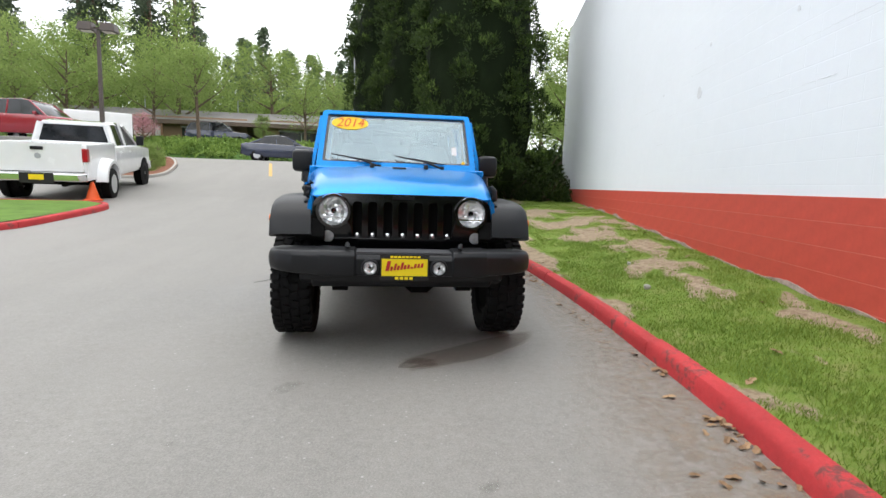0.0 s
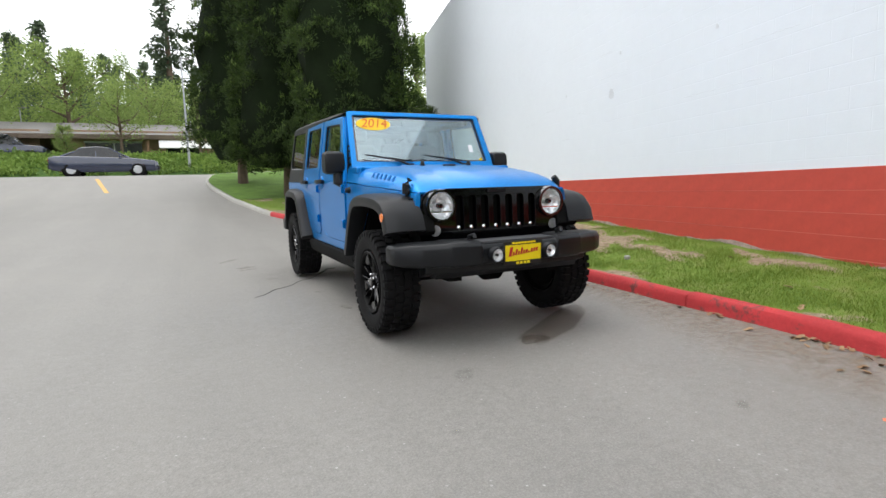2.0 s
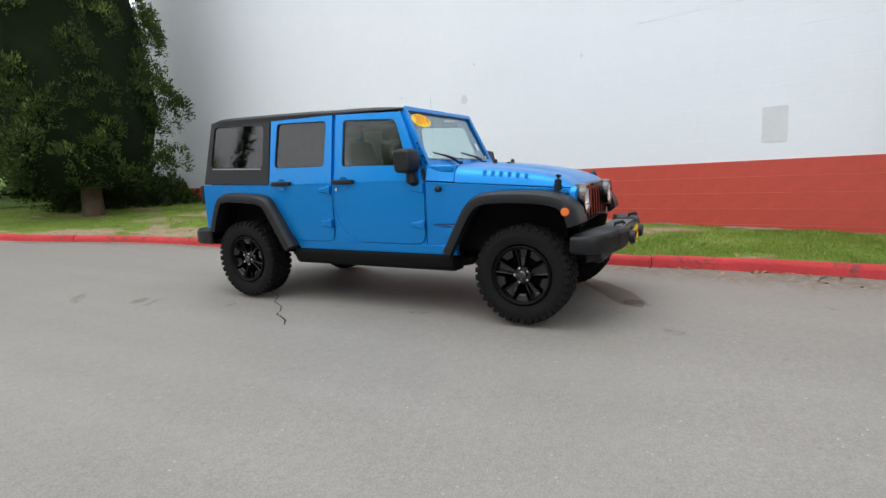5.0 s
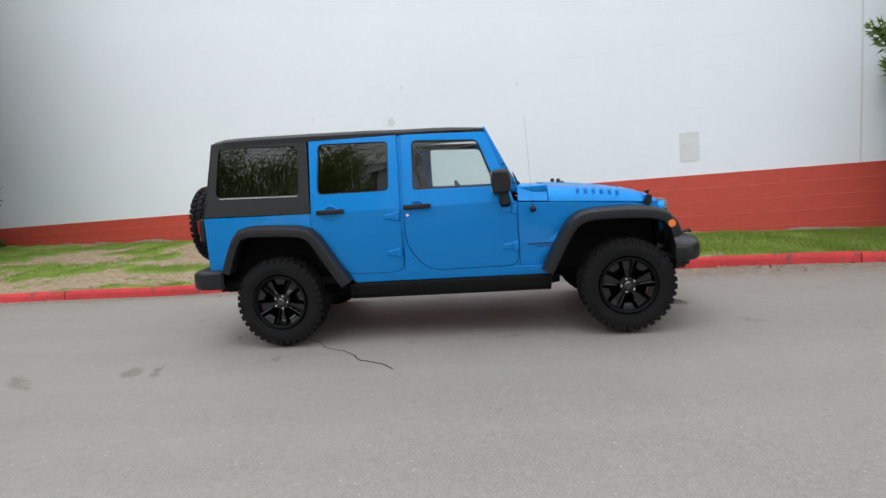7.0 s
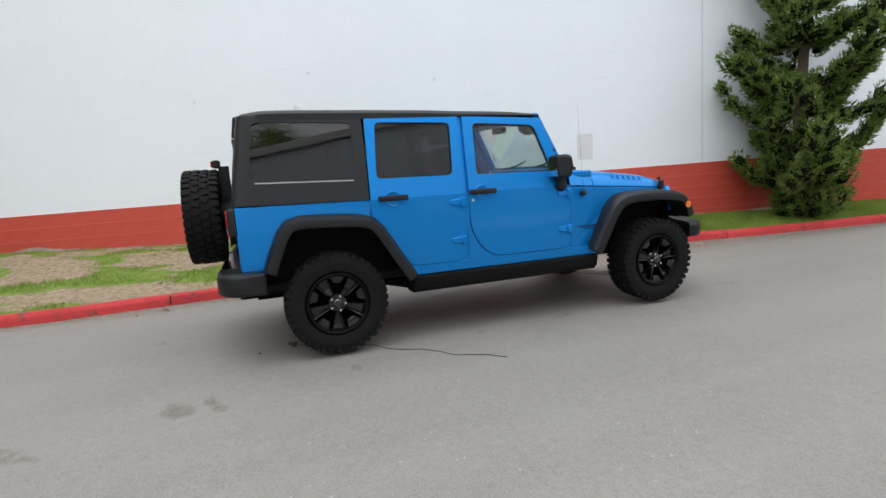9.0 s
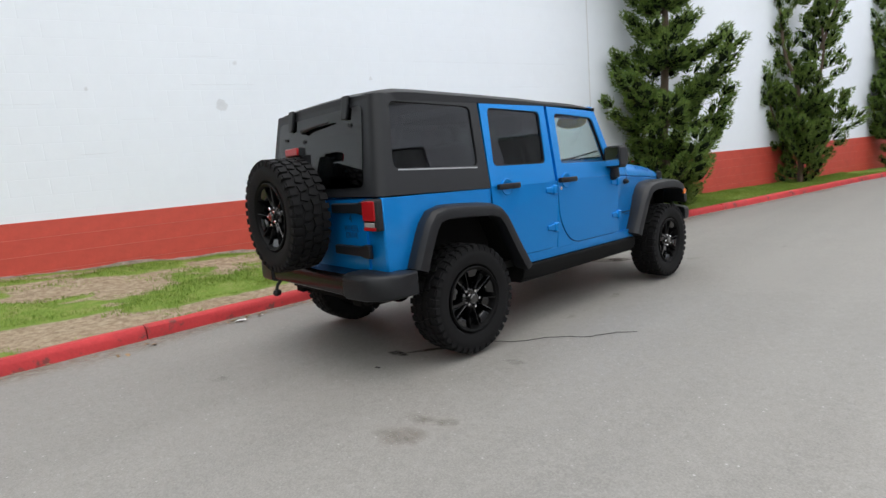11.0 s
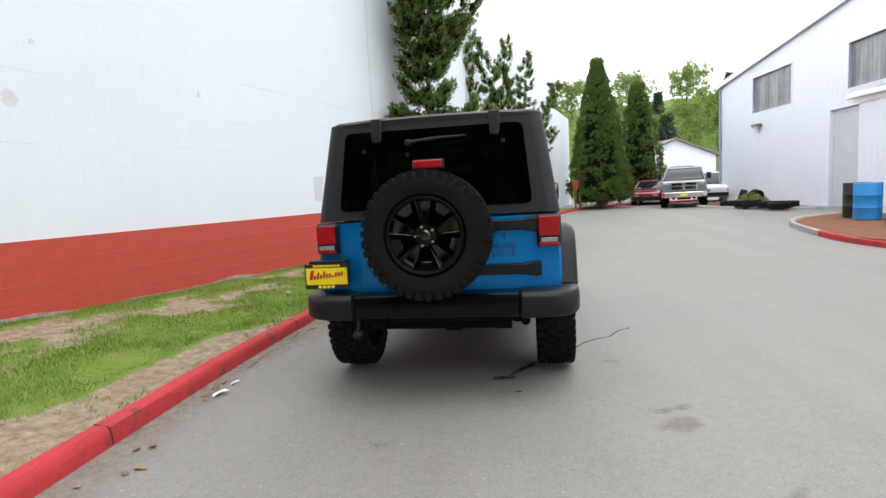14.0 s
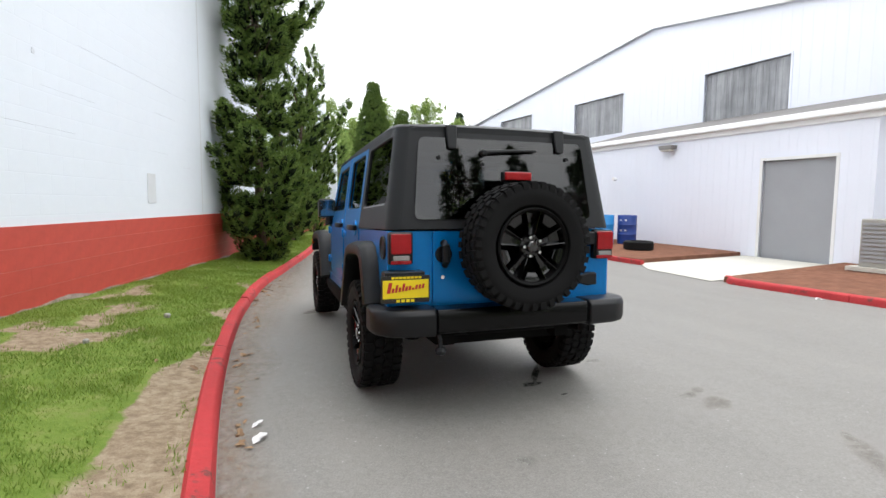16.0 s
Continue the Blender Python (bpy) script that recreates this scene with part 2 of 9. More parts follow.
BARK = mat("bark", (0.12, 0.085, 0.06), 0.9, var=0.3, scale=6, fine=40, bump=0.6, dist=0.02)
METALWALL = mat("white_metal_siding", (0.80, 0.83, 0.92), 0.45, var=0.03, scale=0.6, fine=30, bump=0.02)
WHITETRIM = mat("white_trim_paint", (0.8, 0.8, 0.8), 0.5, var=0.05, scale=2, fine=40, bump=0.05)
GREYDOOR = mat("grey_door_paint", (0.33, 0.34, 0.36), 0.5, var=0.05, scale=1.5, fine=40, bump=0.05)
PATCHGREY = mat("grey_wall_patch", (0.65, 0.67, 0.69), 0.7, var=0.06, scale=6, fine=60, bump=0.2)


def streaked_mat(name, dark, light):
    """Weathered translucent sheet with upright streaks of grime."""
    m, nt, b = nodes_of(name)
    tc, mp, n = nt.nodes.new("ShaderNodeTexCoord"), nt.nodes.new("ShaderNodeMapping"), nt.nodes.new("ShaderNodeTexNoise")
    mp.inputs["Scale"].default_value = (4.5, 4.5, 0.35)
    n.inputs["Scale"].default_value, n.inputs["Detail"].default_value, n.inputs["Roughness"].default_value = 1.0, 6, 0.65
    nt.links.new(tc.outputs["Object"], mp.inputs["Vector"])
    nt.links.new(mp.outputs["Vector"], n.inputs["Vector"])
    col = ramp(nt, n.outputs["Fac"], [(0.32, dark), (0.68, light)])
    nt.links.new(mixc(nt, 0.25, col, ramp(nt, noise_node(nt, 2.5, 5), [(0.3, dark), (0.7, light)])), b.inputs["Base Color"])
    b.inputs["Roughness"].default_value = 0.35
    return m


SKYLIGHT = streaked_mat("ribbed_window_plastic", (0.13, 0.135, 0.145), (0.42, 0.43, 0.45))
YELLOWLINE = mat("yellow_road_paint", (0.6, 0.37, 0.12), 0.8, var=0.2, scale=6, fine=60, bump=0.2)
PAPER = mat("white_litter", (0.7, 0.7, 0.7), 0.6, var=0.1)

# ---- building tools ----


def link_mesh(name, me, material, parent=None, label="", smooth=True):
    if material is not None:
        me.materials.append(material)
    ob = new(name, me)
    if smooth and len(me.polygons):
        me.polygons.foreach_set("use_smooth", np.ones(len(me.polygons), bool))
        if not me.attributes.get("sharp_edge"):
            me.set_sharp_from_angle(angle=radians(35))
    if parent is not None:
        ob.parent = parent
    return tagged(ob, label)


def part(name, bm, material, parent=None, label="", smooth=True, bevel=0.0, segments=2):
    """Links a bmesh as one mesh object under a thing or a part."""
    bmesh.ops.recalc_face_normals(bm, faces=bm.faces)
    me = bpy.data.meshes.new(name)
    bm.to_mesh(me)
    bm.free()
    ob = link_mesh(name, me, material, parent, label, smooth)
    if bevel:
        mod = ob.modifiers.new("bevel", "BEVEL")
        mod.width, mod.segments, mod.limit_method, mod.angle_limit = bevel, segments, "ANGLE", radians(35)
        mod.harden_normals = False
    return ob


def thing(name, label, category, m=None, group="", kind=""):
    ob = new(name)
    ob.empty_display_size = 0.2
    if m is not None:
        ob.matrix_basis = m
    return tagged(ob, label, category, group, kind)


def raw(name, verts, faces, material, parent=None, label="", smooth=False):
    me = bpy.data.meshes.new(name)
    me.from_pydata([tuple(v) for v in verts], [], [tuple(q) for q in faces])
    me.update()
    return link_mesh(name, me, material, parent, label, smooth)


def add_box(bm, lo, hi, m=None):
    vs = [bm.verts.new(Vector((x, y, z)) if m is None else m @ Vector((x, y, z))) for x in (lo[0], hi[0]) for y in (lo[1], hi[1]) for z in (lo[2], hi[2])]
    for q in ((0, 1, 3, 2), (4, 6, 7, 5), (0, 4, 5, 1), (2, 3, 7, 6), (0, 2, 6, 4), (1, 5, 7, 3)):
        bm.faces.new([vs[i] for i in q])
    return vs


def box(*lohi):
    bm = bmesh.new()
    for lo, hi in lohi:
        add_box(bm, lo, hi)
    return bm


def add_loft(bm, rings, closed=True, caps=True):
    """Skins a list of rings of points, all of one length."""
    vr = [[bm.verts.new(p) for p in ring] for ring in rings]
    n = len(rings[0])
    for a, b in zip(vr, vr[1:]):
        for i in range(n if closed else n - 1):
            j = (i + 1) % n
            bm.faces.new((a[i], a[j], b[j], b[i]))
    if caps and closed:
        bm.faces.new(vr[0][::-1])
        bm.faces.new(vr[-1])
    return vr


def loft(rings, closed=True, caps=True):
    bm = bmesh.new()
    add_loft(bm, rings, closed, caps)
    return bm


def add_lathe(bm, profile, axis="x", n=32, centre=(0, 0, 0), close=False, caps=True):
    """Turns a profile of (along, radius) round an axis."""
    rings = []
    for a, r in profile:
        ring = []
        for k in range(n):
            c, s = r * math.cos(2 * math.pi * k / n), r * math.sin(2 * math.pi * k / n)
            p = {"x": (a, c, s), "y": (c, a, s), "z": (c, s, a)}[axis]
            ring.append(Vector(p) + Vector(centre))
        rings.append(ring)
    if close:
        rings.append(rings[0])
    add_loft(bm, rings, True, caps and not close)


def lathe(profile, axis="x", n=32, centre=(0, 0, 0), close=False, caps=True):
    bm = bmesh.new()
    add_lathe(bm, profile, axis, n, centre, close, caps)
    bmesh.ops.remove_doubles(bm, verts=bm.verts, dist=1e-5)
    return bm


def add_tube(bm, pts, radius, n=8):
    pts = [Vector(p) for p in pts]
    radii = radius if isinstance(radius, (list, tuple)) else [radius] * len(pts)
    rings = []
    for i, p in enumerate(pts):
        d = (pts[min(i + 1, len(pts) - 1)] - pts[max(i - 1, 0)]).normalized()
        up = Vector((0, 0, 1)) if abs(d.z) < 0.9 else Vector((1, 0, 0))
        a = d.cross(up).normalized()
        b = d.cross(a)
        rings.append([p + (a * math.cos(2 * math.pi * k / n) + b * math.sin(2 * math.pi * k / n)) * radii[i] for k in range(n)])
    add_loft(bm, rings)


def tube(pts, radius, n=8):
    bm = bmesh.new()
    add_tube(bm, pts, radius, n)
    return bm


def rounded(pts, r, n=4):
    """A polygon with its corners rounded; r is one radius or one for each corner."""
    out, k = [], len(pts)
    for i in range(k):
        p0, p1, p2 = (Vector(pts[(i + d) % k]) for d in (-1, 0, 1))
        rr = r[i] if isinstance(r, (list, tuple)) else r
        a, b = p0 - p1, p2 - p1
        rr = min(rr, a.length * 0.48, b.length * 0.48)
        if rr < 1e-4:
            out.append(tuple(p1))
            continue
        a, b = p1 + a.normalized() * rr, p1 + b.normalized() * rr
        for j in range(n + 1):
            t = j / n
            out.append(tuple(a * (1 - t) ** 2 + p1 * 2 * t * (1 - t) + b * t * t))
    return out


def add_panel(bm, outline, holes, fn, depth):
    """A plate cut from an outline with holes; fn(u, v, d) gives the place at depth d."""
    loops = [outline, *holes]
    tris = tessellate_polygon([[Vector((u, v, 0)) for u, v in lp] for lp in loops])
    flat = [p for lp in loops for p in lp]
    front = [bm.verts.new(fn(u, v, 0)) for u, v in flat]
    back = [bm.verts.new(fn(u, v, depth)) for u, v in flat]
    for t in tris:
        try:
            bm.faces.new([front[i] for i in t])
            bm.faces.new([back[i] for i in reversed(t)])
        except ValueError:
            pass
    k = 0
    for lp in loops:
        for i in range(len(lp)):
            a, b = k + i, k + (i + 1) % len(lp)
            bm.faces.new((front[a], front[b], back[b], back[a]))
        k += len(lp)


def panel(outline, holes, fn, depth):
    bm = bmesh.new()
    add_panel(bm, outline, holes, fn, depth)
    return bm


def spline(pts, step):
    """A smooth line through points, at about even steps."""
    P = [np.array(p, float) for p in pts]
    P = [2 * P[0] - P[1], *P, 2 * P[-1] - P[-2]]
    out = []
    for i in range(1, len(P) - 2):
        k = max(1, int(np.linalg.norm(P[i + 1] - P[i]) / step))
        for j in range(k):
            t = j / k
            out.append(0.5 * (2 * P[i] + (P[i + 1] - P[i - 1]) * t + (2 * P[i - 1] - 5 * P[i] + 4 * P[i + 1] - P[i + 2]) * t * t + (3 * P[i] - P[i - 1] - 3 * P[i + 1] + P[i + 2]) * t ** 3))
    out.append(P[-2])
    return out


# ---- lie of the land ----
LAND_Y = (-400, -25, -9, -5, -2, 0, 4, 7, 10.5, 14.5, 18.5, 21.5, 24, 30, 60, 400)
LAND_Z = (0.02, 0.02, 0.02, -0.02, -0.045, -0.01, 0.055, 0.2, 0.42, 0.81, 1.42, 1.91, 2.1, 2.2, 2.6, 6)


def smooth01(t):
    t = np.clip(t, 0, 1)
    return t * t * (3 - 2 * t)


def land(x, y):
    z = float(np.interp(y, LAND_Y, LAND_Z))
    z += 0.03 * float(smooth01((x - 0.85) / 0.7) * (1 - smooth01((abs(y) - 7) / 3)))
    return z + 0.14 * float(smooth01((-2.6 - x) / 3.2) * smooth01((y - 0.5) / 6) * (1 - smooth01((y - 11) / 8)))


def axis_steps(marks):
    out = []
    for (a, s), (b, _) in zip(marks, marks[1:]):
        out += list(np.arange(a, b, s))
    return out + [marks[-1][0]]


gx = axis_steps([(-400, 60), (-100, 12), (-28, 1.5), (-13, 0.4), (4, 1.0), (20, 12), (100, 60), (400, 1)])
gy = axis_steps([(-400, 60), (-100, 6), (-40, 1.0), (-12, 0.4), (26, 1.0), (45, 10), (105, 60), (405, 1)])
ground = raw("ground", [(x, y, land(x, y)) for x in gx for y in gy], [(i * len(gy) + j, (i + 1) * len(gy) + j, (i + 1) * len(gy) + j + 1, i * len(gy) + j + 1) for i in range(len(gx) - 1) for j in range(len(gy) - 1)], ASPHALT, smooth=True)
tagged(ground, "worn pale grey asphalt drive with grit and stains", "ground", kind="structure")


def sheet(name, outline, material, lift, label, category, step=0.5, kind="structure", thick=0.0):
    """A flat-lying area inside an outline, draped over the land."""
    xs, ys = [p[0] for p in outline], [p[1] for p in outline]
    bm = bmesh.new()
    tris = tessellate_polygon([[Vector((x, y, 0)) for x, y in outline]])
    vs = [bm.verts.new((x, y, 0)) for x, y in outline]
    for t in tris:
        try:
            bm.faces.new([vs[i] for i in t])
        except ValueError:
            pass
    for axis, lo, hi in ((0, min(xs), max(xs)), (1, min(ys), max(ys))):
        for c in np.arange(lo + step, hi, step):
            no = Vector((1, 0, 0)) if axis == 0 else Vector((0, 1, 0))
            co = Vector((c, 0, 0)) if axis == 0 else Vector((0, c, 0))
            bmesh.ops.bisect_plane(bm, geom=bm.verts[:] + bm.edges[:] + bm.faces[:], plane_co=co, plane_no=no)
    for v in bm.verts:
        v.co.z = land(v.co.x, v.co.y) + lift
    if thick:
        r = bmesh.ops.extrude_face_region(bm, geom=bm.faces[:])
        for g in r["geom"]:
            if isinstance(g, bmesh.types.BMVert):
                g.co.z -= thick
    ob = part(name, bm, material)
    return tagged(ob, label, category, kind=kind)


def kerb(name, pts, label, materials, joint=2.54, width=0.125, height=0.112, side=1, phase=0.0, joint_y=None):
    """A kerb of stones laid end to end along the road's edge; side 1 lies to the left of the line's way."""
    line = spline(pts, 0.3)
    top = thing(name, label, "kerb", kind="structure")
    s = np.concatenate([[0], np.cumsum([np.linalg.norm(b - a) for a, b in zip(line, line[1:])])])
    if joint_y is not None:
        phase = float(np.interp(joint_y, [p[1] for p in line], s)) % joint
    cuts = [0.0] + [c for c in np.arange(phase if phase > 0.3 else joint, s[-1] - 0.3, joint)] + [s[-1]]
    L = np.array(line)
    for c0, c1 in zip(cuts, cuts[1:]):
        n = max(2, int((c1 - c0) / 0.35) + 1)
        ss = np.linspace(c0 + 0.006, c1 - 0.006, n)
        rings = []
        dz = random.uniform(-0.006, 0.006)
        for q in ss:
            x, y = np.interp(q, s, L[:, 0]), np.interp(q, s, L[:, 1])
            x2, y2 = np.interp(min(q + 0.1, s[-1]), s, L[:, 0]), np.interp(min(q + 0.1, s[-1]), s, L[:, 1])
            x1, y1 = np.interp(max(q - 0.1, 0), s, L[:, 0]), np.interp(max(q - 0.1, 0), s, L[:, 1])
            d = Vector((x2 - x1, y2 - y1)).normalized()
            nx, ny = -d.y * side, d.x * side
            z = land(x, y) + dz
            prof = [(0, -0.1), (0.004, height * 0.55), (0.018, height * 0.86), (0.04, height), (width - 0.02, height + 0.004), (width, height - 0.012), (width, -0.1)]
            rings.append([(x + nx * o, y + ny * o, z + h + random.uniform(-0.004, 0.004)) for o, h in prof])
        mid = materials(np.interp((c0 + c1) / 2, s, L[:, 0]), np.interp((c0 + c1) / 2, s, L[:, 1]))
        part("kerb_stone", loft(rings), mid, top, "red painted kerb stone" if mid is KERB_RED else "bare grey concrete kerb stone")
    return top


# ---- long painted block wall along the drive ----
WALL_U = Vector((0.226, 0.974, 0)).normalized()
WALL_M = Matrix.Translation((3.67, 0, 0)) @ Matrix.Rotation(math.atan2(-WALL_U.y, -WALL_U.x), 4, "Z")
# in the wall's own frame x runs towards -y of the world, and the drive lies on its -y side


def along(y):
    """The wall's own x of the place where it crosses the world's y."""
    return -y / WALL_U.y


RED_TOP = 1.11
wall = tagged(part("wall_west", box(((along(14.4), 0, -0.4), (along(-26.2), 18, 7.0)), ((along(-26.2), 0.02, -0.4), (along(-33.2), 18, 6.0))), WALL_WHITE, smooth=False), "long white painted block wall with a red band along its foot", "wall", kind="structure")
wall.matrix_basis = WALL_M
band = bmesh.new()
block_me = bpy.data.meshes.new("block")
bb = box(((0.0, -0.012, 0.0025), (0.4, 0.02, 0.1975)))
bmesh.ops.bevel(bb, geom=[e for e in bb.edges if all(v.co.y < 0 for v in e.verts) and abs(e.verts[0].co.z - e.verts[1].co.z) < 0.01], offset=0.0015, segments=1, affect="EDGES")
bb.to_mesh(block_me)
bb.free()
block_me.materials.append(WALL_RED)
add_box(band, (along(14.4), -0.0095, -0.4), (along(-25.6), 0.0, RED_TOP - 0.004))
RED_JOINT = wall_mat("pale_red_joints", (0.57, 0.15, 0.115), 0.35, (0.52, 0.42, 0.38), 0.735, 0.0)
red_band = part("red_band", band, RED_JOINT, wall, "red painted lower band of the block wall", smooth=False)
far_blocks = bmesh.new()
k0, k1 = int(along(9.5) / 0.4), int(along(-7.5) / 0.4)
for row in range(6):
    z = RED_TOP - 0.2 * (row + 1)
    for k in range(int(along(14.2) / 0.4), int(along(-25.4) / 0.4)):
        x = 0.4 * k + (0.2 if row % 2 else 0)
        if k0 <= k < k1 and row < 5:
            ob = new("block", block_me)
            ob.parent, ob.location = red_band, (x, random.uniform(-0.0004, 0.0004), z)
        else:
            add_box(far_blocks, (x, -0.012, z + 0.0025), (x + 0.4, -0.004, z + 0.1975))
tagged(part("block_courses", far_blocks, WALL_RED, red_band, "red painted block courses", smooth=False), kind="stuff")
seam = part("control_joint", box(((along(-5.44) - 0.012, -0.004, RED_TOP), (along(-5.44) + 0.012, 0.02, 6.9))), PATCHGREY, wall, "vertical control joint")
for y, z, w, h in ((-3.39, 1.525, 0.265, 0.42),):
    part("wall_patch", panel(rounded([(along(y) - w / 2, z - h / 2), (along(y) + w / 2, z - h / 2), (along(y) + w / 2, z + h / 2), (along(y) - w / 2, z + h / 2)], 0.02), [], lambda u, v, d: (u, -0.006 + d, v), 0.02), PATCHGREY, wall, "flat grey patch on the wall")
SCARGREY = mat("scuffed_wall_paint", (0.67, 0.70, 0.74), 0.75, var=0.1, scale=9, fine=60, bump=0.3)
for y, z, r in ((1.14, 2.4, 0.085), (-1.0, 2.75, 0.03), (2.6, 2.62, 0.025), (0.9, 2.95, 0.03)):
    ring = [(along(y) + r * math.cos(a) * random.uniform(0.6, 1.0), z + r * 1.2 * math.sin(a) * random.uniform(0.6, 1.0)) for a in np.linspace(0, 6.283, 15)[:-1]]
    part("paint_scar", panel(ring, [], lambda u, v, d: (u, -0.003 + d, v), 0.01), SCARGREY, wall, "scuffed bare spot in the paint")
CRACKS = ((-1.74, -4.83, 3.02), (-1.07, -2.02, 2.46), (-0.45, -1.64, 2.06), (-3.38, -4.01, 2.06), (-3.56, -4.3, 2.62), (1.1, 1.51, 3.03), (0.68, 1.49, 2.67), (0.9, 1.3, 2.0), (2.4, 2.8, 1.85), (3.9, 4.5, 2.3), (-5.0, -4.6, 1.9), (2.9, 3.6, 2.45), (1.9, 2.3, 2.25))
for y0, y1, z in CRACKS:
    n_ = max(9, int(abs(y1 - y0) / 0.05))
    xs = np.linspace(along(max(y0, y1)), along(min(y0, y1)), n_)
    bmc = bmesh.new()
    add_tube(bmc, [(x, -0.0005, z + 0.005 * noise.noise((x * 6, z, 0))) for x in xs], [0.0008] + [max(0.0007, 0.0018 + 0.0022 * noise.noise((x * 4, z * 3, 5))) for x in xs[1:-1]] + [0.0008], 5)
    part("joint_crack", bmc, SCARGREY, wall, "open mortar joint")

# ---- kerbs, verge and lawns ----
KERB_LINE = [(-11, -27.6), (-7.2, -26.6), (-5.2, -25.5), (-3.6, -23.5), (-2.2, -19.5), (-0.8, -14.3), (0.1, -9.2), (0.75, -6.4), (1.33, -3.9), (1.6, -2.0), (1.7, -0.4), (1.72, 1.2), (1.67, 2.7), (1.54, 4.5), (1.2, 7.05), (0.25, 9.7), (-0.6, 15.0), (-1.07, 18.4), (-1.0, 20.2), (-0.5, 21.8), (1.0, 23.2), (4.0, 24.3), (14, 25.2)]
kerb("kerb_1", KERB_LINE, "red painted concrete kerb beside a grass verge, grey further on", lambda x, y: KERB_RED if y < 9.6 else CONCRETE, side=-1, joint_y=-2.14)
verge_edge = spline(KERB_LINE, 0.16)


def bareness(x, y, t):
    """How bare the verge's soil lies: worn towards the wall's middle and the kerb, in patches."""
    n = 0.6 * noise.fractal((x * 1.25, y * 0.75, 3.1), 0.8, 2.1, 5) + 0.34 * noise.noise((x * 3.7, y * 2.4, 8.0))
    bias = float(np.interp(y, (-3.2, -2.2, -1.2), (-0.5, -0.34, -0.24)))
    bias += 0.40 * math.exp(-((t - 0.58) / 0.2) ** 4) * float(np.interp(y, (-4, -1.6, 0, 2, 7.5, 9), (0, 0.3, 0.75, 1.2, 1.2, 0.3)))
    reach_ = float(np.interp(y, (-2.5, 0, 2, 6, 8, 10), (0.05, 0.08, 0.16, 0.36, 0.3, 0.05)))
    bias += 0.44 * (1 - float(smooth01((t - reach_ * 0.55) / (reach_ * 0.75)))) * float(np.interp(y, (-3, -0.5, 1, 8, 9.5), (0.15, 0.5, 1, 0.9, 0)))
    return float(smooth01((n + bias + 0.12) / 0.32))


def wall_x(y):
    return 3.67 + 0.232 * y


def wall_foot(y):
    return float(np.interp(y, (-34, -25.5, -6, -2.3, 0.5, 5.2, 12, 16), (-0.1, 0.05, 0.21, 0.30, 0.38, 0.58, 0.72, 0.95)))


V, F, BARE = [], [], []
rows = [p for p in verge_edge if -26.0 < p[1] < 14.2]
NV = 26
for p in rows:
    x0, y0 = p[0] + 0.115, p[1]
    x1 = wall_x(y0) + 0.15
    z0, z1 = land(x0, y0) + 0.1, wall_foot(y0)
    for k in range(NV):
        t = k / (NV - 1)
        x = x0 + (x1 - x0) * t
        b = bareness(x, y0, t)
        z = z0 + (z1 - z0) * smooth01(t * 0.8 + 0.1 if 0 < k < NV - 1 else t) + 0.03 * noise.noise((x * 2.2, y0 * 2.2, 0)) * (0 if k == 0 else 1) - 0.015 * b * (0 if k == 0 else 1)
        V.append((x, y0, z))
        BARE.append(b)
for i in range(len(rows) - 1):
    for k in range(NV - 1):
        F.append((i * NV + k, i * NV + k + 1, (i + 1) * NV + k + 1, (i + 1) * NV + k))
verge = raw("grass_verge", V, F, TURF, smooth=True)
tagged(verge, "patchy grass verge with bare soil between kerb and wall", "grass", kind="structure")
att = verge.data.attributes.new("bare", "FLOAT", "POINT")
att.data.foreach_set("value", BARE)


def blades(name, spots, h, w, material, rng, label):
    """Grass blades: thin bent triangles on the given spots."""
    n = len(spots)
    P = np.array(spots)
    a = rng.uniform(0, 2 * np.pi, n)
    lean = rng.uniform(0.2, 0.9, n)
    hh = h * rng.uniform(0.5, 1.3, n) * np.array([1.0 + 0.9 * noise.noise((p[0] * 2.3, p[1] * 2.3, 1.0)) for p in P])
    d = np.stack([np.cos(a), np.sin(a), np.zeros(n)], 1)
    side = np.stack([-np.sin(a), np.cos(a), np.zeros(n)], 1) * (w / 2)
    a2 = rng.uniform(0, 2 * np.pi, n)
    ld = np.stack([np.cos(a2) * lean, np.sin(a2) * lean, np.ones(n)], 1)
    ld /= np.linalg.norm(ld, axis=1)[:, None]
    top = P + ld * hh[:, None]
    verts = np.stack([P - side, P + side, top], 1).reshape(-1, 3)
    me = bpy.data.meshes.new(name)
    me.vertices.add(3 * n)
    me.vertices.foreach_set("co", verts.ravel())
    me.loops.add(3 * n)
    me.loops.foreach_set("vertex_index", np.arange(3 * n, dtype=np.int32))
    me.polygons.add(n)
    me.polygons.foreach_set("loop_start", np.arange(0, 3 * n, 3, dtype=np.int32))
    me.update()
    me.validate()
    me.materials.append(material)
    return tagged(new(name, me), label, "grass", kind="stuff")


rng = np.random.default_rng(7)
spots = []
VA = np.array(V).reshape(len(rows), NV, 3)
BA = np.array(BARE).reshape(len(rows), NV)
tries = 420000
ii, kk, fu, fv = rng.integers(0, len(rows) - 1, tries), rng.integers(0, NV - 1, tries), rng.random(tries), rng.random(tries)
A = VA[ii, kk] * ((1 - fu) * (1 - fv))[:, None] + VA[ii + 1, kk] * (fu * (1 - fv))[:, None] + VA[ii, kk + 1] * ((1 - fu) * fv)[:, None] + VA[ii + 1, kk + 1] * (fu * fv)[:, None]
bare_here = BA[ii, kk]
keep = (bare_here < rng.uniform(0.06, 0.95, tries)) & (A[:, 1] > -15)
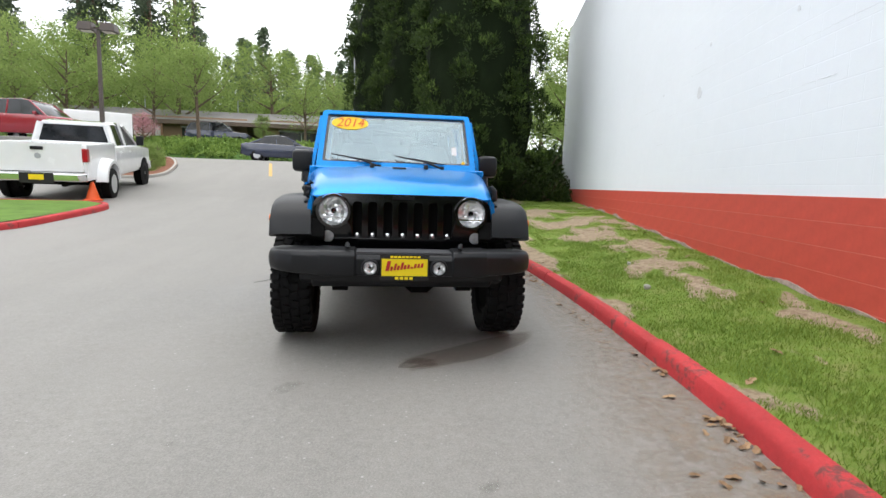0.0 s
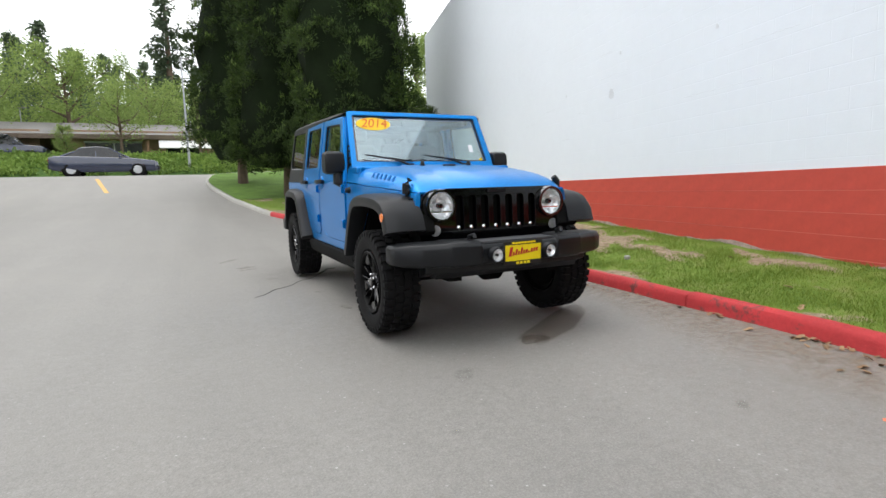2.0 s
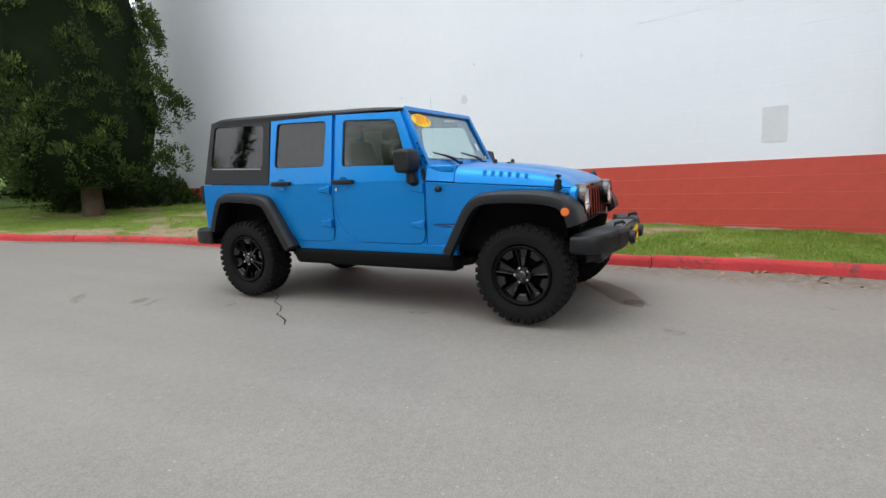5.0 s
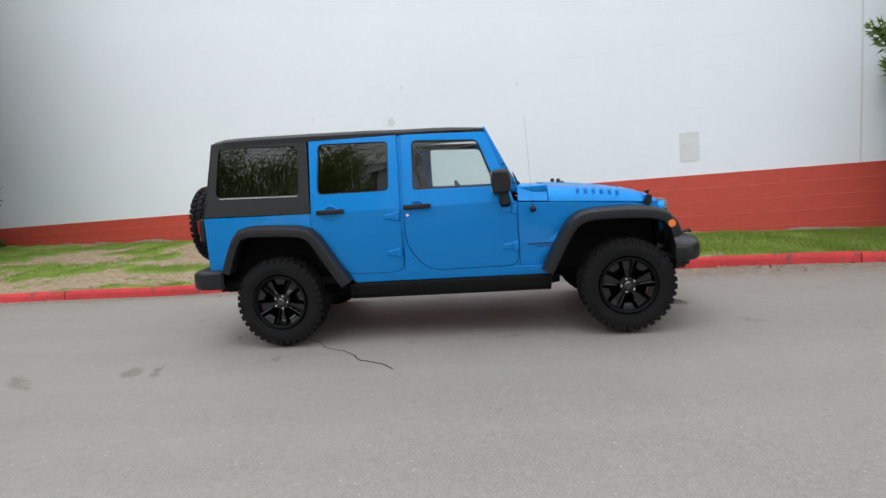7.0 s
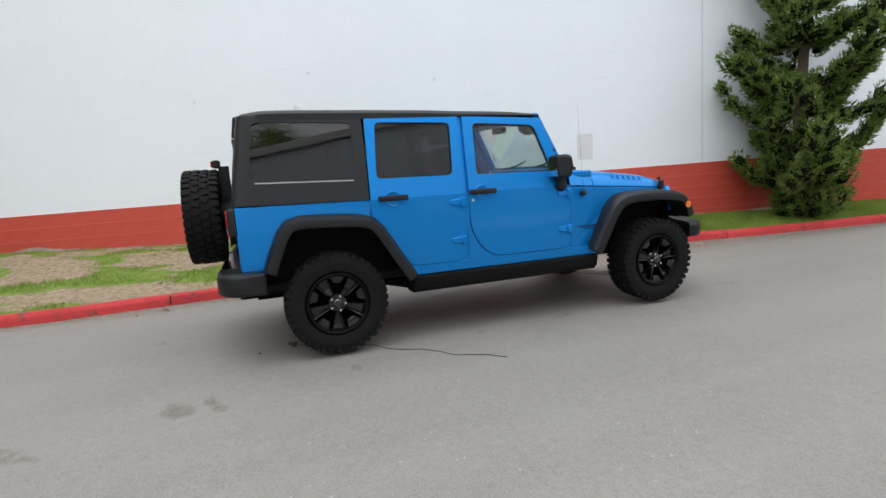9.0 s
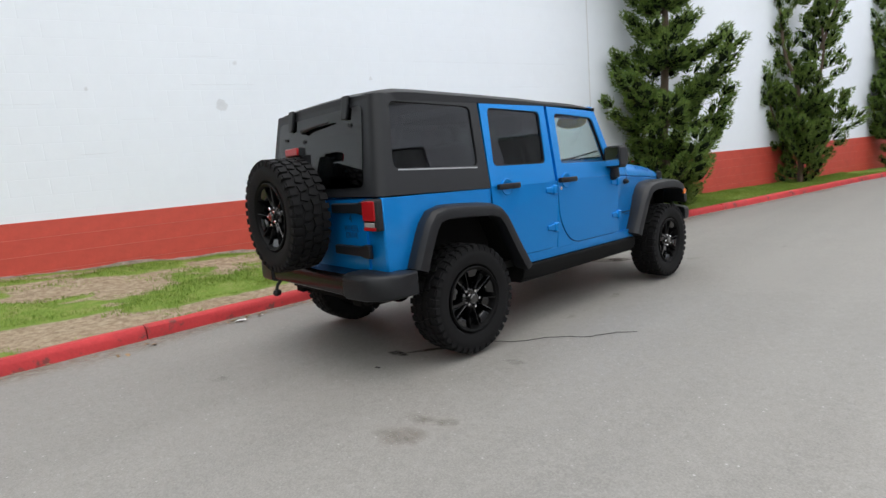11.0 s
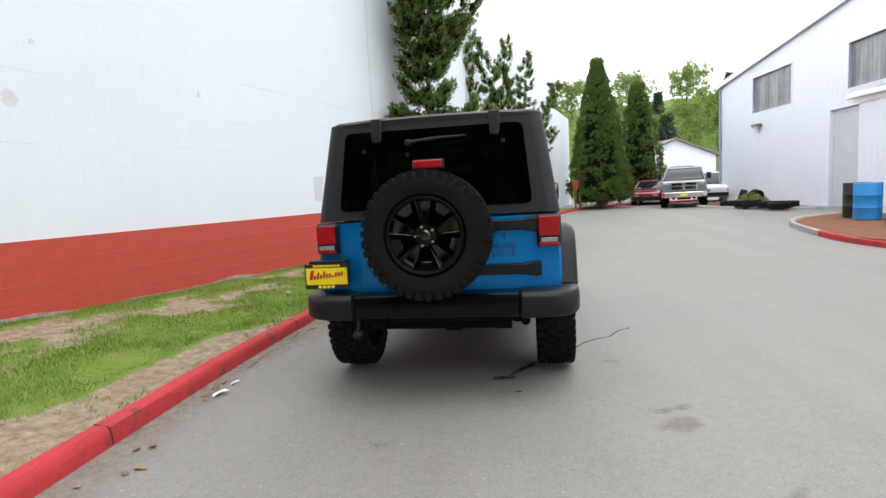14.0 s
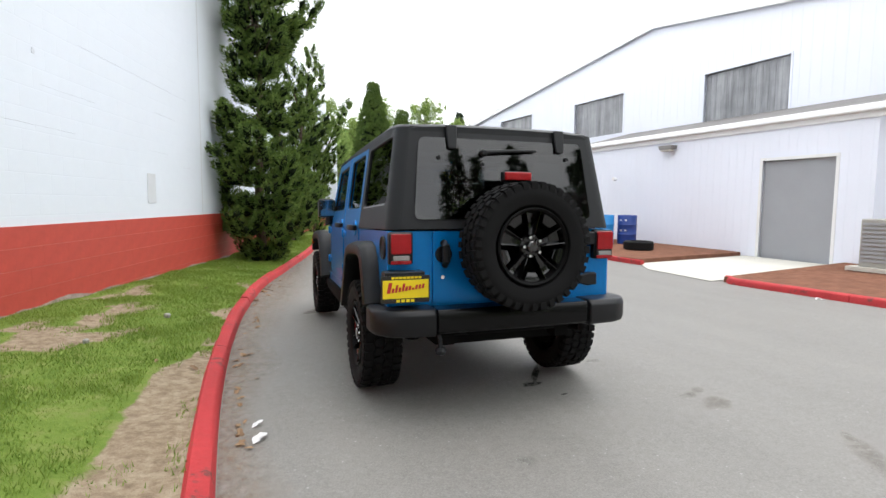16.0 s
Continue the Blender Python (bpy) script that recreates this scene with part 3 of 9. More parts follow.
blades("verge_grass", A[keep] - np.array((0, 0, 0.004)), 0.034, 0.0065, GRASS, rng, "short green grass blades on the verge")


def dead_leaf(bm, p, s, rng):
    a = rng.uniform(0, 6.28)
    m = Matrix.Translation(p) @ Matrix.Rotation(a, 4, "Z") @ Matrix.Rotation(rng.uniform(-0.5, 0.5), 4, "X")
    pts = [(0, -1, 0), (0.45, -0.6, 0.12), (0.35, 0, 0.25), (0.6, 0.4, 0.2), (0, 1, 0.05), (-0.6, 0.4, 0.22), (-0.35, 0, 0.2), (-0.45, -0.6, 0.1)]
    vs = [bm.verts.new(m @ (Vector(q) * s)) for q in pts]
    c = bm.verts.new(m @ Vector((0, 0, 0.02 * s)))
    for i in range(8):
        bm.faces.new((vs[i], vs[(i + 1) % 8], c))


bm = bmesh.new()
for centre, n, spread in (((1.40, -3.28), 26, 0.09), ((1.54, -2.35), 10, 0.07), ((1.28, -3.75), 10, 0.16), ((1.15, -4.3), 14, 0.2), ((1.56, -1.3), 7, 0.15), ((1.45, 3.35), 7, 0.12), ((1.58, 2.1), 7, 0.06), ((1.62, 1.5), 4, 0.06), ((1.62, 0.4), 9, 0.08), ((1.45, 4.6), 5, 0.3), ((1.6, -0.2), 5, 0.3)):
    for _ in range(n):
        x, y = rng.normal(centre[0], spread * 0.5), rng.normal(centre[1], spread * 2)
        dead_leaf(bm, (x, y, land(x, y) + 0.006), rng.uniform(0.018, 0.04), rng)
for _ in range(70):
    i, k = rng.integers(0, len(rows)), rng.integers(1, NV - 2)
    if -6 < rows[i][1] < 8:
        dead_leaf(bm, tuple(VA[i, k] + np.array((0, 0, 0.012))), rng.uniform(0.02, 0.045), rng)
tagged(part("fallen_leaves", bm, DRYGRASS, smooth=False), "dry brown fallen leaves along the kerb", "leaves", kind="stuff")


def blob(name, centre, rx, ry, material, label, rot=0.0, lift=0.003, rough=0.5):
    """A flat stain on the drive with a wavy edge."""
    pts = []
    for a in np.linspace(0, 2 * math.pi, 40)[:-1]:
        k = 1 + rough * noise.noise((math.cos(a) * 1.4 + centre[0] * 7, math.sin(a) * 1.4, centre[1] * 5))
        u, v = rx * k * math.cos(a), ry * k * math.sin(a)
        pts.append((centre[0] + u * math.cos(rot) - v * math.sin(rot), centre[1] + u * math.sin(rot) + v * math.cos(rot)))
    V = [(centre[0], centre[1], land(*centre) + lift)]
    A = [1.0]
    F = []
    rings = 7
    for r in range(1, rings + 1):
        f = r / rings
        for x, y in pts:
            px, py = centre[0] + (x - centre[0]) * f, centre[1] + (y - centre[1]) * f
            V.append((px, py, land(px, py) + lift))
            A.append(1 - f * f)
    k = len(pts)
    for i in range(k):
        F.append((0, 1 + i, 1 + (i + 1) % k))
        for r in range(rings - 1):
            a, b = 1 + r * k, 1 + (r + 1) * k
            F.append((a + i, b + i, b + (i + 1) % k, a + (i + 1) % k))
    ob = raw(name, V, F, material)
    at_ = ob.data.attributes.new("fade", "FLOAT", "POINT")
    at_.data.foreach_set("value", A)
    return tagged(ob, label, "stain", kind="structure")


def soft_stain_mat(name, colour, strength, lo=0.40, hi=0.62, edge=0.45):
    """A stain that thins out unevenly: part of the drive shows through."""
    m, nt, b = nodes_of(name)
    nt.links.new(ramp(nt, noise_node(nt, 9, 5, 0.7), [(0.3, tone(colour, 0.7)), (0.7, tone(colour, 1.3))]), b.inputs["Base Color"])
    b.inputs["Roughness"].default_value = 0.7
    b.inputs["Specular IOR Level"].default_value = 0.3
    at_ = nt.nodes.new("ShaderNodeAttribute")
    at_.attribute_name = "fade"
    streak = ramp(nt, noise_node(nt, 15, 8, 0.8), [(lo, (0, 0, 0)), (hi, (strength,) * 3)])
    nt.links.new(mixc(nt, 1.0, streak, ramp(nt, at_.outputs["Fac"], [(0.0, (0, 0, 0)), (edge, (1, 1, 1))]), "MULTIPLY"), b.inputs["Alpha"])
    return m


WETSTAIN = soft_stain_mat("brown_oil_stain", (0.14, 0.10, 0.07), 0.34, 0.35, 0.62, 0.8)
GREYSTAIN = soft_stain_mat("old_oil_stain", (0.115, 0.10, 0.088), 0.26, 0.38, 0.62, 0.8)
DAMP = soft_stain_mat("damp_stain", (0.13, 0.088, 0.062), 0.36, 0.1, 0.45, 0.3)
FRESHOIL = soft_stain_mat("fresh_oil_drip", (0.02, 0.018, 0.016), 0.75, 0.3, 0.55, 0.5)
for c, rx, ry, rot, mt, lb in (((0.43, -1.9), 0.56, 0.14, 0.56, DAMP, "damp brown stain on the asphalt"), ((0.02, -2.15), 0.16, 0.09, 0.5, DAMP, "damp brown stain on the asphalt"), ((-0.74, -2.53), 0.12, 0.06, 0.9, GREYSTAIN, "faded oil stain"), ((-1.13, -3.15), 0.04, 0.025, 0.2, GREYSTAIN, "dark oil spot"), ((-1.43, -3.58), 0.06, 0.03, 0.2, GREYSTAIN, "dark oil spot"), ((0.18, -3.59), 0.06, 0.04, 0.7, GREYSTAIN, "dark oil spot"),
                               ((-1.4, 2.52), 0.17, 0.11, 0.4, WETSTAIN, "old brown oil stain"), ((-1.33, 2.34), 0.12, 0.045, 0.2, WETSTAIN, "old brown oil stain"), ((-1.47, 2.28), 0.08, 0.04, 0.3, WETSTAIN, "old brown oil stain"), ((-1.56, 3.33), 0.3, 0.07, 0.9, WETSTAIN, "old brown oil stain"), ((0.2, 2.83), 0.07, 0.05, 0, GREYSTAIN, "dark oil spot"),
                               ((-0.41, 1.78), 0.10, 0.045, 0.1, FRESHOIL, "fresh black oil drip"), ((-0.565, 1.555), 0.24, 0.028, 1.01, FRESHOIL, "fresh black oil drip"), ((-0.52, 2.04), 0.03, 0.014, 0, FRESHOIL, "fresh black oil drip"),
                               ((-0.85, -0.49), 0.05, 0.12, 0.3, GREYSTAIN, "faded oil stain"), ((-0.91, 0.33), 0.04, 0.08, 0.2, GREYSTAIN, "faded oil stain"), ((-1.46, -1.25), 0.02, 0.03, 0.2, GREYSTAIN, "small black oil spot"), ((-1.2, 1.41), 0.1, 0.05, 0.1, GREYSTAIN, "faded oil stain")):
    blob("asphalt_stain", c, rx, ry, mt, lb, rot)
blob("paint_spot", (0.54, -4.0), 0.02, 0.014, mat("orange_marking_paint", (0.75, 0.2, 0.09), 0.7), "small orange paint spot on the asphalt", 0.3)

# dirt gathered along the kerb
DIRT = soft_stain_mat("kerb_dirt", (0.30, 0.215, 0.145), 0.6)
dline = [p for p in verge_edge if -12 < p[1] < 9]
DV, DF, DA = [], [], []
for i, p in enumerate(dline):
    reach_ = 0.3 + 0.2 * noise.noise((p[1] * 0.8, 1.0, 0.0)) + 0.5 * math.exp(-((p[1] + 3.5) / 2.5) ** 2)
    for k in range(5):
        x = p[0] - 0.004 - reach_ * k / 4
        DV.append((x, p[1], land(x, p[1]) + 0.004))
        DA.append(0.75 * (1 - k / 4) ** 1.3)
    if i:
        DF += [((i - 1) * 5 + k, i * 5 + k, i * 5 + k + 1, (i - 1) * 5 + k + 1) for k in range(4)]
dirt = raw("kerb_dirt", DV, DF, DIRT)
at_ = dirt.data.attributes.new("fade", "FLOAT", "POINT")
at_.data.foreach_set("value", DA)
tagged(dirt, "brown dirt gathered in the gutter along the kerb", "dirt", kind="stuff")

# chipped footing along the wall's foot
fv = []
for y in np.arange(-8, 13, 0.05):
    fv.append((along(y), wall_foot(y) - 0.02 + 0.06 * abs(noise.fractal((y * 0.7, 5, 1), 0.8, 2.1, 6)) + 0.07 * max(0, noise.noise((y * 1.1, 2, 7)))))
fv = fv[::-1]
part("footing", panel(fv + [(fv[-1][0], -0.2), (fv[0][0], -0.2)], [], lambda u, v, d: (u, -0.022 + d, v), 0.02), mat("chipped_footing", (0.36, 0.28, 0.25), 0.9, var=0.55, scale=9, fine=40, bump=0.6, dist=0.01), wall, "chipped bare concrete footing", smooth=False)

# dark jagged crack in the drive
crack_line = spline([(-0.70, 1.30), (-0.80, 1.18), (-0.95, 1.08), (-1.06, 0.90), (-1.18, 0.78), (-1.30, 0.70), (-1.40, 0.52), (-1.53, 0.40)], 0.03)
CV, CF = [], []
for i, p in enumerate(crack_line):
    d = crack_line[min(i + 1, len(crack_line) - 1)] - crack_line[max(i - 1, 0)]
    d = d / np.linalg.norm(d)
    off, half_w = random.uniform(-0.006, 0.006), random.uniform(0.003, 0.007) * (0.7 + 0.5 * i / len(crack_line))
    for q, h in ((-1, 0.002), (0, 0.0045), (1, 0.002)):
        x, y = p[0] - d[1] * (off + q * half_w), p[1] + d[0] * (off + q * half_w)
        CV.append((x, y, land(x, y) + h))
    if i:
        CF += [(3 * i - 3 + k, 3 * i + k, 3 * i + k + 1, 3 * i - 2 + k) for k in range(2)]
BLACKRUBBER = mat("black_rubber", (0.012, 0.012, 0.012), 0.6, var=0.2, bump=0.2)
tagged(raw("pavement_crack", CV, CF, mat("tar_black", (0.012, 0.012, 0.012), 0.7, spec=0.2)), "thin black jagged crack in the asphalt", "crack", kind="structure")

# lawns
right_lawn = [p for p in verge_edge if p[1] > 14.0]
sheet("lawn_1", [(p[0] + 0.14, p[1] - 0.02) if p[1] < 21 else (p[0] + 0.05, p[1] - 0.14) for p in right_lawn] + [(14, 18.0), (14, 14.0)], LAWN, 0.115, "mown green lawn under tall conifers", "lawn")
LEFT_KERB = [(-12, 3.2), (-9.0, 3.2), (-7.2, 3.3), (-6.25, 4.0), (-6.0, 5.2), (-5.95, 6.4), (-6.1, 7.3), (-6.6, 7.7), (-8.0, 7.6), (-12, 7.4)]
kerb("kerb_2", LEFT_KERB, "red painted kerb round a small lawn island", lambda x, y: KERB_RED, side=1, phase=1.2)
sheet("lawn_2", [(p[0] - 0.12, p[1] + (0.12 if p[1] < 5 else -0.12)) for p in spline(LEFT_KERB, 0.4)], LAWN, 0.118, "mown green lawn island", "lawn")
FAR_ISLAND = [(-10.9, 19.5), (-10.5, 16.8), (-9.4, 15.3), (-8.4, 15.7), (-8.3, 17.0), (-9.0, 20.0), (-10.2, 22.2), (-11.0, 22.4), (-11.1, 21)]
kerb("kerb_3", FAR_ISLAND, "pale concrete kerb round a planted island", lambda x, y: CONCRETE, side=1)
sheet("planting_bed_1", spline(FAR_ISLAND, 0.5), MULCH, 0.1, "brown bark planted island", "planting bed")
# yellow paint mark and street beyond the crest
sheet("road_mark_1", [(-4.5, 17.2), (-4.36, 17.2), (-5.1, 21.3), (-5.24, 21.3)], YELLOWLINE, 0.006, "worn yellow paint line across the drive", "road marking")

LOT = box(((-30, 17.0, 1.0), (-11.5, 23.6, 2.45)))
tagged(part("pavement_1", LOT, ASPHALT, smooth=False, bevel=0.03), "raised asphalt parking terrace beside the drive", "pavement", kind="structure")

# ---- ivy bank and low building beyond the street ----
IVYBED = mat("ivy_bed", (0.06, 0.12, 0.025), 0.9, var=0.35, scale=3, fine=14, bump=0.6, dist=0.05, spec=0.2)
bank_rows = [(27.6, 2.16), (28.2, 2.45), (29.5, 2.9), (31.5, 3.3), (34, 3.5), (40, 3.55), (60, 4.2)]
xs = np.arange(-46, 30, 1.0)
V = [(x, y, z + (0.16 * noise.noise((x * 0.5, y * 0.7, 4)) if z > 2.3 else 0)) for x in xs for y, z in bank_rows]
n = len(bank_rows)
bank = raw("bank", V, [(i * n + k, (i + 1) * n + k, (i + 1) * n + k + 1, i * n + k + 1) for i in range(len(xs) - 1) for k in range(n - 1)], IVYBED, smooth=True)
tagged(bank, "steep bank overgrown with ivy", "bank", kind="structure")

ROOFGREY = mat("grey_shingle_roof", (0.2, 0.19, 0.185), 0.9, var=0.2, scale=1.0, fine=20, bump=0.4, dist=0.02)
TANWALL = mat("tan_brick_wall", (0.36, 0.24, 0.16), 0.85, var=0.15, scale=1.0, fine=15, bump=0.3)
DARKGLASS = mat("dark_window", (0.03, 0.035, 0.04), 0.12, var=0.2, bump=0.0)


def low_building(x0, x1, y, z):
    b = thing("low_building", "long single-storey building with grey shingle roof and deep eaves", "building", Matrix.Translation((0, 0, z)))
    part("wall", box(((x0, y, -0.6), (x1, y + 10, 2.5))), TANWALL, b, "tan brick wall", smooth=False)
    ring = lambda x: [(x, y - 1.3, 2.05), (x, y + 4.5, 3.5), (x, y + 10.8, 2.1), (x, y + 10.8, 1.95), (x, y + 4.5, 3.3), (x, y - 1.3, 1.85)]
    part("roof", loft([ring(x0 - 0.8), ring(x1 + 0.8)]), ROOFGREY, b, "grey shingle roof", smooth=False)
    part("fascia", box(((x0 - 0.8, y - 1.36, 1.8), (x1 + 0.8, y - 1.3, 2.1))), mat("brown_fascia", (0.16, 0.12, 0.09), 0.7), b, "dark fascia board", smooth=False)
    x = x0 + 1.0
    k = 0
    while x < x1 - 3:
        w = (3.4, 2.2, 4.2, 1.8)[k % 4]
        if k % 4 == 2:
            part("garage_door", box(((x, y - 0.05, 0.0), (x + w, y + 0.02, 1.7))), WHITETRIM, b, "white roll-up door", smooth=False)
        else:
            win = part("window", box(((x, y - 0.04, 0.55), (x + w, y + 0.02, 1.65))), DARKGLASS, b, "dark shopfront window", smooth=False)
            part("window_frame", box(((x - 0.06, y - 0.07, 1.65), (x + w + 0.06, y, 1.76)), ((x - 0.06, y - 0.07, 0.45), (x + w + 0.06, y, 0.55)), ((x + w / 2 - 0.03, y - 0.06, 0.55), (x + w / 2 + 0.03, y, 1.65))), WHITETRIM, win, "white frame", smooth=False)
            if k % 4 == 1:
                part("awning", loft([[(xx, y - 1.9, 1.2), (xx, y - 1.28, 1.75), (xx, y - 1.28, 1.7), (xx, y - 1.86, 1.15)] for xx in (x - 0.4, x + w + 0.8)]), WHITETRIM, b, "white awning", smooth=False)
        part("post", box(((x + w + 0.35, y - 1.2, -0.5), (x + w + 0.5, y - 1.05, 1.9))), mat("timber_post", (0.3, 0.17, 0.1), 0.7), b, "timber post", smooth=False)
        x += w + 1.5
        k += 1
    return b


low_building(-48, -10.2, 39, 3.3)
low_building(-8.6, 3.0, 38.4, 3.25)

# ---- white metal warehouse across the drive ----


def facade_frame(x, y):
    """A frame on a facade: its x runs along the wall towards the world's -y, its y points into the building."""
    d = Vector((0.0896, -0.996, 0)).normalized()
    n = Vector((d.y, -d.x, 0))
    return Matrix(((d.x, n.x, 0, x), (d.y, n.y, 0, y), (0, 0, 1, 0), (0, 0, 0, 1)))


ware = thing("warehouse", "tall white metal-sided warehouse with ribbed windows and a roll-up door", "building", facade_frame(-12.2, -16.5))
# own x = distance towards -y from y = -16.5
fx = lambda y: (-16.5 - y) / 0.996
gable = [(fx(-25.6), -0.3), (fx(-25.6), 6.2), (fx(-11.3), 7.98), (fx(3.5), 5.9), (fx(3.5), -0.3)]
wins = [(fx(-19.25), fx(-22.3), 4.3, 5.93), (fx(-12.8), fx(-15.85), 4.25, 5.82), (fx(-6.2), fx(-9.05), 4.15, 5.72)]
holes = [[(a, c), (b, c), (b, d), (a, d)] for a, b, c, d in wins]
door_o = (fx(-12.6), fx(-16.8), -0.02, 3.62)
holes.append([(door_o[0], door_o[2] + 0.0), (door_o[1], door_o[2]), (door_o[1], door_o[3]), (door_o[0], door_o[3])])
part("front_wall", panel(gable, holes, lambda u, v, d: (u, d, v), 0.22), METALWALL, ware, "white metal siding", smooth=False)
ribs = bmesh.new()
for u in np.arange(fx(3.3), fx(-25.5), 0.3):
    top = np.interp(u, (fx(3.5), fx(-11.3), fx(-25.6)), (5.9, 7.98, 6.2)) - 0.05
    spans = [(-0.25, top)]
    for a, b, c, d in [*wins, door_o]:
        if a - 0.03 < u < b + 0.03:
            spans = [s for lo, hi in spans for s in ((lo, min(hi, c - 0.03)), (max(lo, d + 0.03), hi)) if s[1] - s[0] > 0.1]
    for lo, hi in spans:
        add_box(ribs, (u - 0.012, -0.005, lo), (u + 0.012, 0.001, hi))
tagged(part("siding_ribs", ribs, METALWALL, ware, "raised siding ribs", smooth=False), kind="stuff")
for a, b, c, d in wins:
    wob = part("window", box(((a - 0.03, 0.10, c - 0.03), (b + 0.03, 0.14, d + 0.03))), SKYLIGHT, ware, "grey ribbed translucent window", smooth=False)
    rb = bmesh.new()
    for u in np.arange(a + 0.1, b - 0.05, 0.2):
        add_box(rb, (u - 0.008, 0.092, c), (u + 0.008, 0.1005, d))
    part("window_rib", rb, SKYLIGHT, wob, "window ribs")
    part("window_frame", box(((a - 0.05, -0.02, c - 0.06), (b + 0.05, 0.1, c)), ((a - 0.05, -0.02, d), (b + 0.05, 0.1, d + 0.06)), ((a - 0.06, -0.021, c), (a, 0.1, d)), ((b, -0.021, c), (b + 0.06, 0.1, d))), METALWALL, wob, "folded metal frame", smooth=False)
a, b, c, d = door_o
ROLLGREY = mat("pale_grey_door_paint", (0.62, 0.64, 0.68), 0.5, var=0.06, scale=2, fine=40, bump=0.05)
rd = part("rollup_door", box(((a, 0.165, c), (b, 0.2, d))), ROLLGREY, ware, "white slatted roll-up door", smooth=False)
for z in np.arange(0.02, 3.5, 0.19):
    part("slat", box(((a, 0.14, z), (b, 0.163, z + 0.165))), ROLLGREY, rd, smooth=False)
part("side_wall", box(((fx(-25.6) - 0.2, 0.22, -0.3), (fx(-25.6), 24, 6.15))), METALWALL, ware, "white metal siding", smooth=False)
part("side_wall", box(((fx(3.5), 0.22, -0.3), (fx(3.5) + 0.2, 24, 5.85))), METALWALL, ware, "white metal siding", smooth=False)
part("back_wall", panel(gable, [], lambda u, v, dd: (u, 24 + dd, v), 0.2), METALWALL, ware, "white metal siding", smooth=False)
for (u0, z0), (u1, z1) in ((gable[1], gable[2]), (gable[2], gable[3])):
    du, dz = u1 - u0, z1 - z0
    L = math.hypot(du, dz)
    e0 = (u0 - du / L * (0.3 if z0 < z1 else 0), z0 - dz / L * (0.3 if z0 < z1 else 0))
    e1 = (u1 + du / L * (0.3 if z0 > z1 else 0), z1 + dz / L * (0.3 if z0 > z1 else 0))
    part("roof", loft([[(e0[0], yy, e0[1] + 0.02), (e1[0], yy, e1[1] + 0.02), (e1[0], yy, e1[1] + 0.12), (e0[0], yy, e0[1] + 0.12)] for yy in (-0.12, 24.3)]), ROOFGREY, ware, "metal roof", smooth=False)
    part("rake_trim", loft([[(e0[0], yy, e0[1] - 0.12), (e1[0], yy, e1[1] - 0.12), (e1[0], yy, e1[1] + 0.13), (e0[0], yy, e0[1] + 0.13)] for yy in (-0.16, -0.121)]), WHITETRIM, ware, "white rake trim", smooth=False)
part("downpipe", box(((fx(-25.55) - 0.12, -0.12, -0.2), (fx(-25.55), -0.02, 6.1))), GREYDOOR, ware, "grey corner downpipe", smooth=False, bevel=0.02)

LAMPBODY = mat("grey_lamp_housing", (0.22, 0.21, 0.2), 0.5)
LAMPGLASS = mat("lamp_lens", (0.65, 0.62, 0.55), 0.25)


def wall_lamp(m):
    t = thing("wall_lamp", "small grey wall-mounted floodlight", "lamp", m, group="lamps on the warehouse")
    part("housing", panel(rounded([(-0.22, -0.05), (0.22, -0.05), (0.26, 0.08), (-0.26, 0.08)], 0.03), [], lambda u, v, d: (u, -0.26 + d, v), 0.26), LAMPBODY, t)
    part("lens", box(((-0.18, -0.24, -0.1), (0.18, -0.06, -0.05))), LAMPGLASS, t, "frosted lens", bevel=0.01)
    return t


wall_lamp(facade_frame(-12.2, -16.5) @ Matrix.Translation((fx(-21.7), 0, 3.66)))
shed = thing("shed", "low white annex with gutter and a wide grey door", "building", facade_frame(-11.0, -5.1))
sx = lambda y: (-5.1 - y) / 0.996
sw = [(sx(-2.6), -0.3), (sx(-2.6), 3.36), (sx(-11.9), 3.36), (sx(-11.9), -0.3)]
sd = (sx(-3.4), sx(-5.15), -0.03, 2.5)
part("front_wall", panel(sw, [[(sd[0], sd[2]), (sd[1], sd[2]), (sd[1], sd[3]), (sd[0], sd[3])]], lambda u, v, d: (u, d, v), 0.15), METALWALL, shed, "white metal siding", smooth=False)
part("side_wall", box(((sx(-11.9) - 0.15, 0.15, -0.3), (sx(-11.9), 2.5, 3.36))), METALWALL, shed, "white metal siding", smooth=False)
part("side_wall", box(((sx(-2.6), 0.15, -0.3), (sx(-2.6) + 0.15, 2.5, 3.36))), METALWALL, shed, "white metal siding", smooth=False)
ribs = bmesh.new()
for u in np.arange(sx(-2.7), sx(-11.85), 0.23):
    for lo, hi in ([(-0.2, 3.3)] if not sd[0] - 0.08 < u < sd[1] + 0.08 else [(2.6, 3.3)]):
        add_box(ribs, (u - 0.01, -0.004, lo), (u + 0.01, 0.001, hi))
tagged(part("siding_ribs", ribs, METALWALL, shed, "raised siding ribs", smooth=False), kind="stuff")
part("door", box(((sd[0], 0.09, -0.05), (sd[1], 0.13, 2.5))), GREYDOOR, shed, "flat grey painted door", smooth=False)
part("door_frame", box(((sd[0] - 0.07, -0.02, -0.05), (sd[0], 0.09, 2.57)), ((sd[1], -0.02, -0.05), (sd[1] + 0.07, 0.09, 2.57)), ((sd[0], -0.02, 2.5), (sd[1], 0.09, 2.57))), WHITETRIM, shed, "white door frame", smooth=False)
